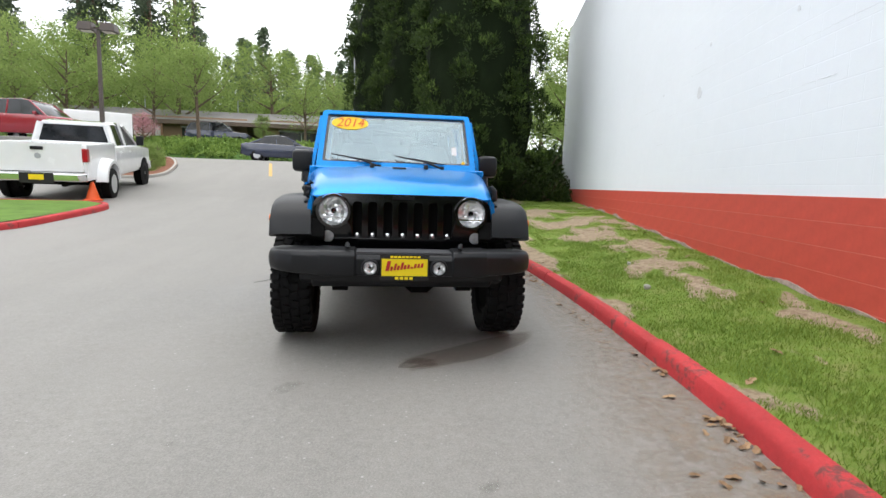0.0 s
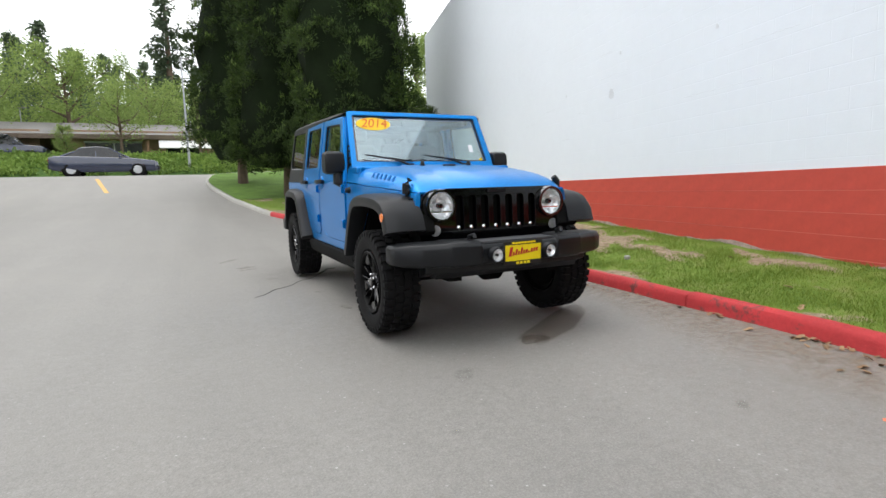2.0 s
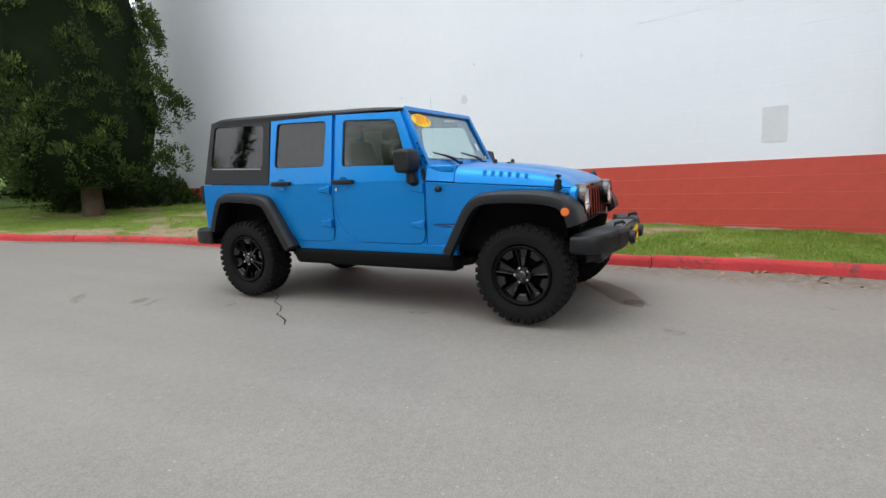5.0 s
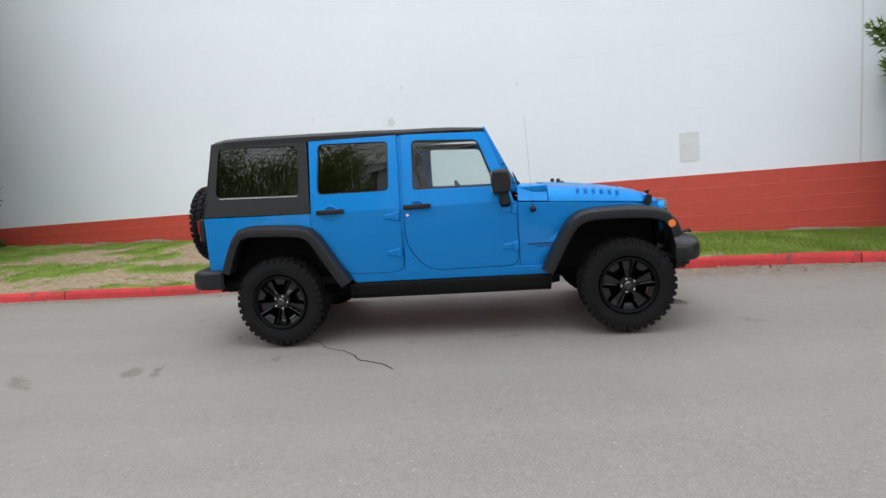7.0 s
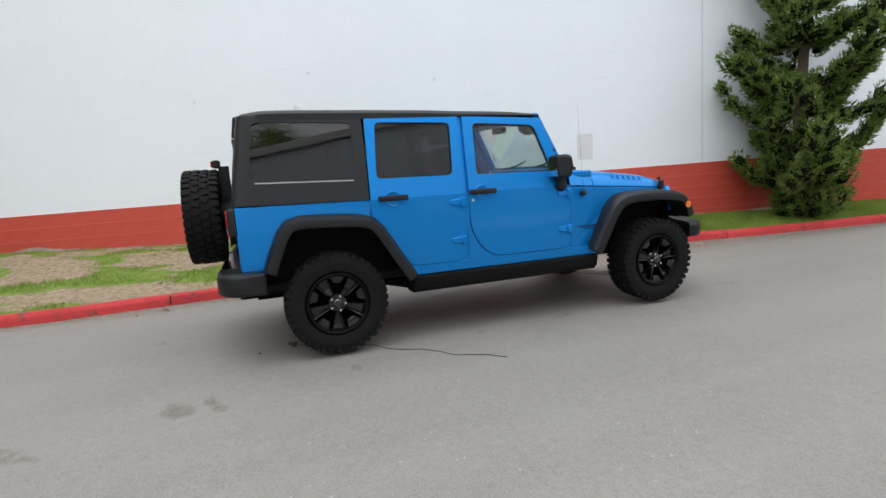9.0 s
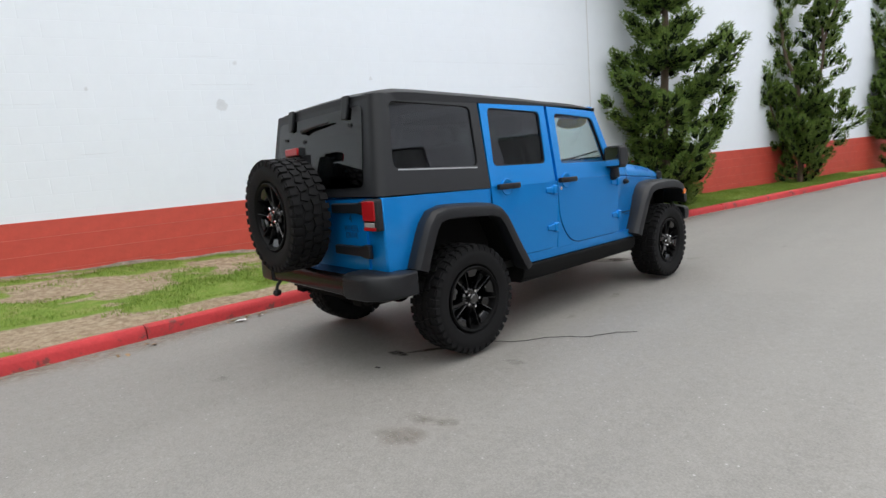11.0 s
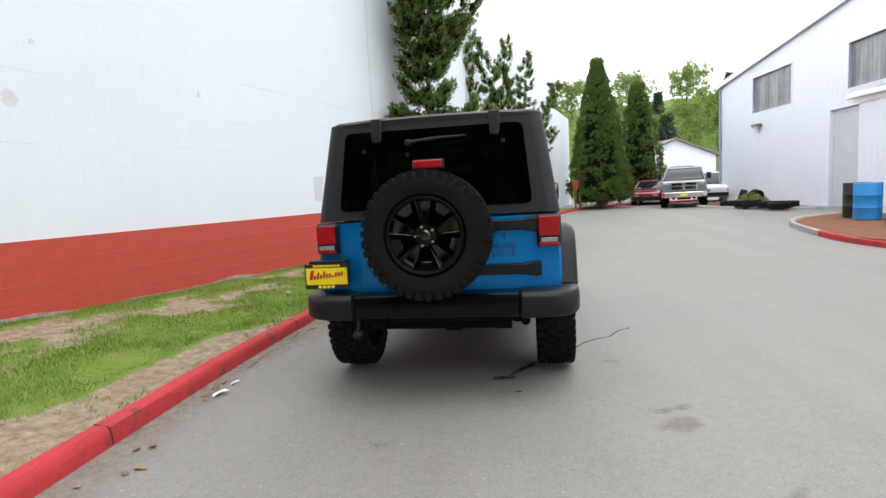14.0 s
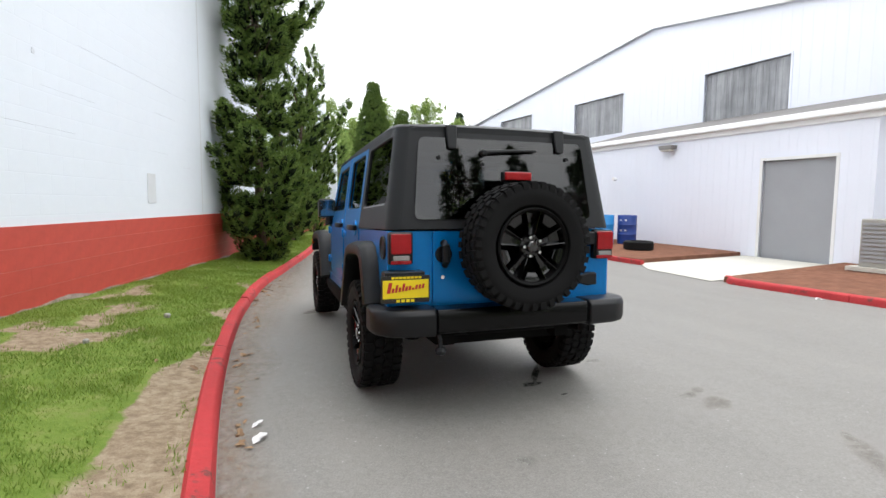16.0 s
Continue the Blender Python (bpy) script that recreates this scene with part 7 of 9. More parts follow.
def dress(t, tufts, rng, material):
    """Foliage of a juniper from its tufts: (base, axis, length, width); some carry brighter ends, young growth with
    light put into the colour.
    """
    flames("crown", [q[0] for q in tufts], [q[1] for q in tufts], [q[2] for q in tufts], [q[3] for q in tufts], 88, rng, material, t, "upswept green tufts with gaps between them")
    spindles("inner_crown", tufts, 0.62, CYPRESS_CORE, t, "solid dark core standing in for inner shade")
    tip = [q for q in tufts if rng.random() < 0.3]
    flames("young_growth", [np.asarray(q[0]) + np.asarray(q[1]) / np.linalg.norm(q[1]) * q[2] * 0.45 for q in tip], [q[1] for q in tip], [q[2] * 0.62 for q in tip], [q[3] * 0.75 for q in tip], 38, rng, YOUNG_LIT, t, "brighter green tips, part young growth, part painted light")


def juniper(m, seed, stems, material, label):
    """A twisted juniper: each stem a bent line of (x, y, z, reach) with upswept tufts along it, thick low down, ragged at the top."""
    rng = np.random.default_rng(seed)
    t = thing("juniper_tree", label, "tree", m, "junipers along the wall")
    wood, tufts = bmesh.new(), []
    for pts in stems:
        P = spline(pts, 0.17)
        add_tube(wood, [tuple(p[:3]) for p in P[::3]], list(np.linspace(0.075 if pts is stems[0] else 0.04, 0.008, len(P[::3]))), 7)
        for i, p in enumerate(P):
            d = P[min(i + 1, len(P) - 1)] - P[max(i - 1, 0)]
            d = d[:3] / (np.linalg.norm(d[:3]) + 1e-9)
            reach = 0.85 * p[3]
            for _ in range(5 if reach > 0.55 else 3):
                v = rng.normal(0, 1, 3)
                v -= d * np.dot(v, d)
                v /= np.linalg.norm(v)
                ln = reach * rng.uniform(0.45, 1.15)
                for f in np.arange(1.0, 0.15, -0.2 / max(0.2, ln)):
                    c = p[:3] + v * ln * f + np.array((0, 0, 0.25 * ln * f * f)) + rng.normal(0, 0.03, 3)
                    tufts.append((c, v * 0.55 + d * 0.45 + np.array((0, 0, 0.5)) + rng.normal(0, 0.2, 3), rng.uniform(0.2, 0.36), rng.uniform(0.075, 0.12)))
                if ln > 0.3:
                    add_tube(wood, [tuple(p[:3]), tuple(p[:3] + v * ln * 0.7 + np.array((0, 0, 0.1 * ln)))], [0.009, 0.004], 5)
    part("trunk", wood, BARK, t, "twisted brown stems")
    dress(t, tufts, rng, material)
    return t


def tiered_juniper(m, seed, outline, wall_gap, material, label):
    """A juniper trained flat by a wall: a straight stem with uneven tiers of boughs that reach out and turn up at their ends, gaps between them."""
    rng = np.random.default_rng(seed)
    t = thing("juniper_tree", label, "tree", m, "junipers along the wall")
    wood, tufts = bmesh.new(), []
    hs, rs = [p[0] for p in outline], [p[1] for p in outline]
    add_tube(wood, [(0, 0, -0.2), (0.04, 0.03, 1.5), (-0.03, 0.0, 3.4), (0.03, 0.02, 5.2), (0, 0, hs[-1])], [0.11, 0.085, 0.06, 0.035, 0.01], 9)
    z, turn_ = hs[0], 0.0
    while z < hs[-1] - 0.1:
        full = rng.choice((0.88, 1.05, 1.2))
        for k in range(9 if z < 3.0 else 8):
            turn_ += 2.4
            a = turn_ + rng.uniform(-0.35, 0.35)
            ux, uy = math.cos(a), math.sin(a)
            ln = (0.5 if k % 3 == 2 else full) * float(np.interp(z, hs, rs)) * rng.choice((0.5, 0.75, 1.0, 1.25), p=(0.25, 0.3, 0.3, 0.15)) * (1.0 - 0.15 * abs(ux))
            if ux * ln > wall_gap:
                ln = wall_gap / ux
            if ln < 0.12:
                continue
            z0, lift, sag = z + rng.uniform(-0.06, 0.06), rng.uniform(0.15, 0.55) + (0.35 if z > 4.2 else 0.0), rng.uniform(0.05, 0.22)
            at_f = lambda f: np.array((ux * ln * f, uy * ln * f, z0 + ln * (lift * f ** 3 - sag * math.sin(math.pi * f))))
            add_tube(wood, [tuple(at_f(f)) for f in (0, 0.35, 0.7)], [0.022, 0.014, 0.006], 5)
            for f in np.arange(1.0, 0.22, -0.14 / ln):
                c = at_f(f)
                for sd in (1, -1):
                    w = (0.24 * (1.1 - f) + 0.03) * min(1.0, ln) * rng.uniform(0.4, 1.2)
                    p = c + np.array((-uy * sd * w, ux * sd * w, rng.uniform(-0.03, 0.03)))
                    tufts.append((p, np.array((ux * 0.7 - uy * sd * 0.35, uy * 0.7 + ux * sd * 0.35, 0.3 + 0.6 * f * f)) + rng.normal(0, 0.15, 3), rng.uniform(0.22, 0.38), rng.uniform(0.1, 0.155)))
        z += rng.uniform(0.42, 0.62)
    part("trunk", wood, BARK, t, "brown stem and boughs")
    dress(t, tufts, rng, material)
    return t


tiered_juniper(pose(1.38, -6.45, 0.13), 21, [(0.12, 0.55), (0.45, 0.95), (1.0, 1.15), (1.6, 1.2), (2.2, 1.0), (2.8, 1.05), (3.1, 0.65), (3.7, 0.65), (4.05, 0.5), (4.3, 1.0), (4.7, 1.3), (5.0, 1.2), (5.4, 0.8), (6.2, 0.6), (7.0, 0.35), (7.5, 0.12)], wall_x(-6.45) - 1.45, JUNIPER, "large tiered green juniper against the painted wall")
juniper(pose(0.45, -11.9, 0.08), 22, [
    [(0, 0, 0, 0.4), (0, 0, 0.7, 0.75), (0.05, 0, 1.6, 0.75), (0.1, 0, 2.5, 0.55), (0.35, 0.2, 3.3, 0.35), (0.45, 0.1, 4.2, 0.3), (0.6, 0.3, 5.2, 0.28), (0.5, 0.2, 6.0, 0.22), (0.5, 0.2, 6.4, 0.05)],
    [(0, 0, 1.5, 0.5), (-0.3, -0.3, 2.6, 0.45), (-0.35, -0.3, 3.6, 0.4), (-0.2, -0.1, 4.4, 0.28), (0.0, 0.0, 5.0, 0.25), (0.1, 0.1, 5.7, 0.06)],
    [(-0.3, -0.3, 3.3, 0.3), (-0.55, -0.6, 4.4, 0.32), (-0.6, -0.7, 5.2, 0.25), (-0.75, -0.8, 6.0, 0.08)], [(0, 0, 0.8, 0.4), (0.4, 0.4, 1.5, 0.45), (0.6, 0.6, 2.3, 0.25), (0.7, 0.6, 2.9, 0.05)], [(0, 0, 0.6, 0.4), (-0.5, -0.4, 1.2, 0.5), (-0.6, -0.6, 2.0, 0.3)]], JUNIPER, "twisted green juniper with bare gaps between its stems")
juniper(pose(-0.75, -16.9, 0.08), 23, [
    [(0, 0, 0, 0.25), (0, 0, 0.9, 0.7), (0, 0.1, 2.0, 0.8), (0, 0, 3.0, 0.65), (0, 0, 4.0, 0.5), (-0.1, -0.1, 5.0, 0.4), (-0.2, -0.2, 5.9, 0.25), (-0.3, -0.2, 6.6, 0.05)],
    [(0, 0, 2.6, 0.4), (-0.6, -0.2, 3.6, 0.3), (-1.0, -0.3, 4.4, 0.16), (-1.5, -0.4, 5.3, 0.03)], [(0, 0, 1.8, 0.4), (-0.7, -0.2, 2.6, 0.3), (-1.2, -0.3, 3.4, 0.04)], [(0, 0, 3.0, 0.4), (0.5, 0.2, 4.2, 0.3), (0.7, 0.3, 5.2, 0.25), (0.8, 0.3, 6.0, 0.06)], [(0, 0, 1, 0.4), (0.5, 0.2, 1.6, 0.5), (0.6, 0.2, 2.6, 0.3)]], JUNIPER, "twisted green juniper leaning off the painted wall")


def broadleaf(m, seed, height, spread, material, label, per=26, bare=0.35, clumps=260, group="", name="tree", leaf=0.13, tight=0.9):
    """A broadleaf tree: forked limbs that carry clumps of small leaves with gaps between them."""
    rng = np.random.default_rng(seed)
    t = thing(name, label, "tree", m, group)
    wood = bmesh.new()
    lean = rng.normal(0, 0.03, 2) * height
    add_tube(wood, [(0, 0, -0.4), (lean[0] * 0.4, lean[1] * 0.4, height * bare), (lean[0], lean[1], height * 0.8)], [0.028 * height * 0.5 + 0.03, 0.02 * height * 0.5 + 0.03, 0.03], 8)
    C, D = [], []
    n_limb = 11
    for k in range(n_limb):
        a = 2.4 * k + rng.uniform(-0.4, 0.4)
        z0 = height * (bare + (0.72 - bare) * k / n_limb)
        up = rng.uniform(0.5, 1.3)
        reach = spread * (1 - 0.55 * (k / n_limb)) * rng.uniform(0.7, 1.05)
        base = np.array((lean[0] * z0 / height, lean[1] * z0 / height, z0))
        tip = base + np.array((math.cos(a) * reach, math.sin(a) * reach, reach * up * 0.8))
        tip[2] = min(tip[2], height)
        mid = base * 0.5 + tip * 0.5 + np.array((0, 0, -0.05 * reach)) + rng.normal(0, 0.05, 3) * reach
        add_tube(wood, [tuple(base), tuple(mid), tuple(tip)], [0.035 + 0.006 * height, 0.025, 0.01], 5)
        for _ in range(clumps // n_limb):
            f = rng.uniform(0.25, 1.08)
            p = (base * (1 - f) + tip * f) + rng.normal(0, 0.24, 3) * reach * tight
            C.append(p)
            v = p - np.array((0, 0, height * 0.5))
            D.append(v / (np.linalg.norm(v) + 1e-6) + np.array((0, 0, 0.2)))
    part("trunk", wood, BARK, t, "grey-brown trunk and limbs")
    leaf_cloud("crown", C, D, per, 0.22 * spread ** 0.5, leaf, leaf * 0.55, 1.0, rng, material, t, "small fresh leaves in loose clumps")
    return t


def fir(m, seed, height, spread, material, label, group, bare=0.12):
    """A tall fir: whorls of drooping boughs that shorten to a pointed top, with gaps of sky."""
    rng = np.random.default_rng(seed)
    t = thing("fir_tree", label, "tree", m, group)
    wood = bmesh.new()
    add_tube(wood, [(0, 0, -0.5), (0, 0, height * 0.5), (0, 0, height)], [0.018 * height + 0.05, 0.012 * height, 0.02], 7)
    C, D, S = [], [], []
    z = height * bare
    while z < height:
        f = (z / height - bare) / (1 - bare)
        r = spread * (1 - f) ** 0.8 * rng.uniform(0.65, 1.1) + 0.12
        for k in range(5):
            if rng.random() < 0.14:
                continue
            a = rng.uniform(0, 6.283)
            rk = r * rng.uniform(0.6, 1.1)
            m_ = max(2, int(rk / 0.42))
            for j in range(m_):
                q = (j + 0.6) / m_
                C.append((math.cos(a) * rk * q, math.sin(a) * rk * q, z - rk * 0.22 * q * q + 0.1 * q * rk))
                D.append((math.cos(a) * 0.8, math.sin(a) * 0.8, -0.25))
                S.append(0.25 + 0.02 * height * 0.2)
        z += height * 0.026
    part("trunk", wood, BARK, t, "straight dark trunk")
    leaf_cloud("crown", C, D, 10, S, 0.55, 0.2, 0.5, rng, material, t, "drooping needle boughs")
    return t


# woods beyond the low building
far_group = "woods behind the low building"
f1 = fir(pose(-2.0, 56, 2.6), 31, 23, 3.0, FIR, "tall dark fir behind the low building", far_group, 0.3)
f2 = fir(pose(-26, 62, 2.8), 32, 26, 3.6, FIR, "tall dark fir behind the low building", far_group, 0.25)
f3 = fir(pose(-18, 72, 3), 33, 17, 3.2, FIRPALE, "far fir coloured pale for haze in the woods", far_group, 0.1)
for src, x, y, sc, rz in ((f1, -30, 58, 1.15, 40), (f2, -34, 63, 1.0, 80), (f1, -39, 56, 1.05, 120), (f2, -22.5, 60, 1.02, 160), (f1, -44, 66, 1.2, 200), (f2, -50, 60, 1.0, 240), (f2, -20, 58, 0.86, 30), (f1, -28, 66, 1.1, 300), (f2, -36, 52, 0.9, 10), (f1, 2.5, 60, 0.95, 60),
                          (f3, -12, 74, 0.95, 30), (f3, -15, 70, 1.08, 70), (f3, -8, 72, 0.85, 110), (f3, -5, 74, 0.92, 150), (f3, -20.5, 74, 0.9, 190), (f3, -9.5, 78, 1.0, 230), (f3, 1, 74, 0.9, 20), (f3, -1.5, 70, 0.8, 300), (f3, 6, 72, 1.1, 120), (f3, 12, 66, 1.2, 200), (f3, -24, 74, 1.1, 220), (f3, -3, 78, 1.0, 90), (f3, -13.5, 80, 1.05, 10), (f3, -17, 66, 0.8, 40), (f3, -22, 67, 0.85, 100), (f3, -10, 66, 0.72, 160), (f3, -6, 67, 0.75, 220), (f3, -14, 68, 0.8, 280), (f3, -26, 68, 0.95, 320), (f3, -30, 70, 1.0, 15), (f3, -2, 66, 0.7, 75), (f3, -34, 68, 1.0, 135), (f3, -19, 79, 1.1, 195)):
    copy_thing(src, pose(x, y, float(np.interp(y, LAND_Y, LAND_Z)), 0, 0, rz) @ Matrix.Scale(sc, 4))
bank_z = lambda y: float(np.interp(y, [p[0] for p in bank_rows], [p[1] for p in bank_rows])) - 0.05
b1 = broadleaf(pose(-12.3, 34, bank_z(34)), 41, 8.2, 3.2, SPRING, "fresh green street tree on the ivy bank", 26, 0.3, 320, "street trees")
b2 = broadleaf(pose(-5.2, 35, bank_z(35)), 42, 5.2, 2.7, SPRING, "fresh green street tree on the ivy bank", 17, 0.25, 300, "street trees", leaf=0.11)
b3 = broadleaf(pose(-0.6, 34.5, bank_z(34.5)), 43, 5.8, 1.7, SPRING, "fresh green street tree on the ivy bank", 18, 0.15, 240, "street trees")
b4 = broadleaf(pose(-20.4, 33, bank_z(33)), 44, 7.2, 3.4, SPRING, "fresh green street tree on the ivy bank", 26, 0.2, 380, "street trees")
d1 = broadleaf(pose(-16, 50, 3.0), 45, 9.5, 4.2, DEEP, "green tree behind the low building", 12, 0.12, 420, "trees behind the low building", leaf=0.24)
for src, x, y, sc, rz in ((b4, -16.2, 41, 1.5, 20), (b4, -23, 42, 1.55, 120), (b1, -9.0, 44, 1.3, 50), (b4, -29, 43, 1.5, 210), (b4, -4.0, 45, 1.2, 300), (b4, -26, 34, 1.05, 60), (b4, -31, 36, 1.0, 100), (b1, -16.5, 37.0, 0.9, 200), (b3, -8.3, 35.5, 0.5, 90), (b4, -37, 35, 1.1, 10)):
    copy_thing(src, pose(x, y, bank_z(y), 0, 0, rz) @ Matrix.Scale(sc, 4))
for x, y, sc, rz in ((-21, 52, 1.05, 40), (-26, 51, 1.1, 90), (-11, 53, 0.92, 140), (-6, 52, 0.85, 190), (-1.5, 53, 0.8, 240), (-32, 53, 1.2, 290), (-38, 51, 1.1, 330), (3.5, 52, 0.9, 20), (-13.5, 58, 1.0, 70), (-8, 60, 0.95, 110), (-3, 60, 0.95, 150), (-18.5, 58, 1.1, 210), (8.5, 50, 1.0, 310), (-44, 54, 1.2, 350), (-23.5, 57, 1.15, 15), (13, 36, 0.9, 60), (17, 40, 1.0, 130), (6, 38, 0.7, 20), (21, 36, 1.0, 75), (25, 42, 1.1, 160), (14, 31, 0.6, 220), (10, 44, 0.9, 250), (-32, 26, 1.0, 260)):
    copy_thing(d1, pose(x, y, 2.6, 0, 0, rz) @ Matrix.Scale(sc, 4))
d2 = broadleaf(pose(-31, 6, 2.4) @ Matrix.Scale(1.2, 4), 49, 9.5, 4.2, DEEP, "dense green tree beyond the lot", 34, 0.12, 440, "trees beyond the lot", leaf=0.13)
for x, y, sc, rz in ((-33, 12, 1.3, 80), (-30, 19, 1.1, 140), (-34, 0, 1.3, 200), (-28, 9.5, 1.0, 310), (-27, 3, 0.95, 20), (-29, 15.5, 1.05, 100)):
    copy_thing(d2, pose(x, y, 2.4, 0, 0, rz) @ Matrix.Scale(sc, 4))
broadleaf(pose(-14.4, 30.0, bank_z(30)), 46, 2.4, 0.9, PINK, "small cherry tree in pink blossom", 20, 0.2, 150, "", "cherry_tree", 0.07)
broadleaf(pose(10.2, 22, 1.9), 47, 9.5, 3.0, SPRING, "bright green tree behind the wall's corner", 26, 0.1, 420, "", "tree", 0.15)
broadleaf(pose(7.5, 30, 2.2), 48, 8.5, 2.6, SPRING, "bright green tree behind the wall's corner", 26, 0.1, 320, "", "tree", 0.15)


def shrub(m, seed, r, h, material, label, n=120, per=34, leaf=0.06, name="shrub", group=""):
    rng = np.random.default_rng(seed)
    t = thing(name, label, "shrub", m, group)
    wood = bmesh.new()
    C, D = [], []
    for k in range(9):
        a = rng.uniform(0, 6.283)
        add_tube(wood, [(0, 0, -0.1), (math.cos(a) * r * 0.4, math.sin(a) * r * 0.4, h * 0.5), (math.cos(a) * r * 0.75, math.sin(a) * r * 0.75, h * 0.85)], [0.02, 0.014, 0.005], 5)
    for _ in range(n):
        v = rng.normal(0, 1, 3)
        v /= np.linalg.norm(v)
        v[2] = abs(v[2])
        k = rng.uniform(0.55, 1.05)
        C.append((v[0] * r * k, v[1] * r * k, v[2] * h * k))
        D.append(v + np.array((0, 0, 0.3)))
    part("stems", wood, BARK, t, "thin brown stems")
    leaf_cloud("crown", C, D, per, 0.10, leaf, leaf * 0.55, 0.9, rng, material, t, "leafy shrub crown")
    return t


s1 = shrub(pose(5.4, 11.4, 0.62), 51, 0.8, 0.8, CYPRESS, "dark evergreen shrub by the wall's end", 170, 26, 0.085, group="shrubs by the wall's end")
for x, y, sc, rz in ((4.3, 12.0, 1.0, 60), (3.4, 12.3, 0.85, 130), (6.0, 12.6, 1.1, 200), (5.0, 13.0, 1.25, 250), (6.4, 15.4, 2.2, 20), (5.0, 15.6, 2.0, 100), (7.8, 16.4, 2.4, 160), (9.3, 17.5, 2.4, 220)):
    copy_thing(s1, pose(x, y, wall_foot(y) - 0.05, 0, 0, rz) @ Matrix.Scale(sc, 4))
s2 = shrub(pose(-9.3, 17.2, 1.25), 52, 0.5, 0.6, SPRING, "yellow-green shrub on the planted island", 110, 30, 0.06, group="shrubs on the island")
for x, y, sc, rz in ((-9.6, 18.6, 1.1, 60), (-10.1, 20.0, 1.2, 130), (-10.6, 21.2, 1.1, 200)):
    copy_thing(s2, pose(x, y, land(x, y) + 0.1, 0, 0, rz) @ Matrix.Scale(sc, 4))
s3 = shrub(pose(-9.9, -17.6, 0.08), 53, 0.45, 0.5, DEEP, "small green shrub by the warehouse", 80, 26, 0.07, group="shrubs by the warehouse")
copy_thing(s3, pose(-10.0, -18.6, 0.08, 0, 0, 80))

# ivy over the bank
rng = np.random.default_rng(61)
n = 7600
X, Yb = rng.uniform(-30, 20.0, n), rng.uniform(27.8, 34.5, n)
Zb = np.interp(Yb, [p[0] for p in bank_rows], [p[1] for p in bank_rows])
Zb = Zb + np.array([0.35 * max(0, noise.noise((x * 0.35, y * 0.5, 9))) for x, y in zip(X, Yb)])
ivy = leaf_cloud("ivy", np.stack([X, Yb, Zb + 0.05], 1), np.tile((0, -0.5, 0.8), (n, 1)), 9, 0.22, 0.19, 0.15, 0.8, rng, IVY, None, "thick green ivy covering the bank")
tagged(ivy, "", "ivy", kind="stuff")

# green hillside behind the bend
hx, hy = np.linspace(-110, 60, 40), np.linspace(-44, -150, 24)
HV = [(x, y, -0.4 + 18 * float(smooth01((-46 - y) / 70)) + 1.2 * noise.noise((x * 0.05, y * 0.05, 2))) for x in hx for y in hy]
hill = raw("hillside", HV, [(i * 24 + k, i * 24 + k + 1, (i + 1) * 24 + k + 1, (i + 1) * 24 + k) for i in range(39) for k in range(23)], HILLGRASS, smooth=True)
tagged(hill, "steep green hillside with grass and scrub", "hillside", kind="structure")
hill_z = lambda x, y: -0.4 + 18 * float(smooth01((-46 - y) / 70))
h1 = broadleaf(pose(-14, -62, hill_z(-14, -62)), 71, 6, 3.2, SPRING, "light green tree on the hillside", 14, 0.1, 300, "trees on the hillside", leaf=0.27)
h2 = fir(pose(-17, -58, hill_z(-17, -58)), 72, 7.5, 2.0, FIR, "dark fir on the hillside", "trees on the hillside", 0.05)
for src, x, y, sc, rz in ((h1, -19, -68, 1.1, 50), (h1, -24, -74, 1.2, 90), (h1, -9, -66, 1.0, 140), (h1, -30, -80, 1.3, 200), (h2, -21, -78, 0.9, 30), (h1, -5, -74, 1.2, 250), (h1, 2, -70, 1.2, 300), (h1, -14, -80, 1.2, 20), (h1, -26, -64, 0.9, 75), (h1, -36, -74, 1.2, 110), (h2, -33, -84, 1.0, 150), (h1, -44, -80, 1.3, 10), (h1, 8, -76, 1.2, 60), (h1, -20, -92, 1.4, 90), (h1, -30, -95, 1.4, 180), (h1, -10, -92, 1.3, 270), (h2, -6, -88, 1.0, 200)):
    copy_thing(src, pose(x, y, hill_z(x, y), 0, 0, rz) @ Matrix.Scale(sc, 4))

# ---- other vehicles ----
CARWHITE = mat("white_car_paint", (0.78, 0.79, 0.8), 0.25, var=0.03, bump=0.0, coat=1.0)
CARRED = mat("dark_red_car_paint", (0.26, 0.012, 0.025), 0.25, var=0.05, bump=0.0, coat=1.0)
CARDARK = mat("dark_grey_car_paint", (0.02, 0.028, 0.06), 0.25, var=0.05, bump=0.0, coat=1.0)
CARSILVER = mat("silver_car_paint", (0.17, 0.20, 0.24), 0.3, metal=0.4, var=0.05, bump=0.0, coat=1.0)
CARGLASS = mat("dark_car_glass", (0.012, 0.014, 0.016), 0.04, var=0.1, bump=0.0)
BRIGHTRIM = mat("bright_wheel_metal", (0.55, 0.56, 0.58), 0.3, metal=0.9, var=0.1, bump=0.0)


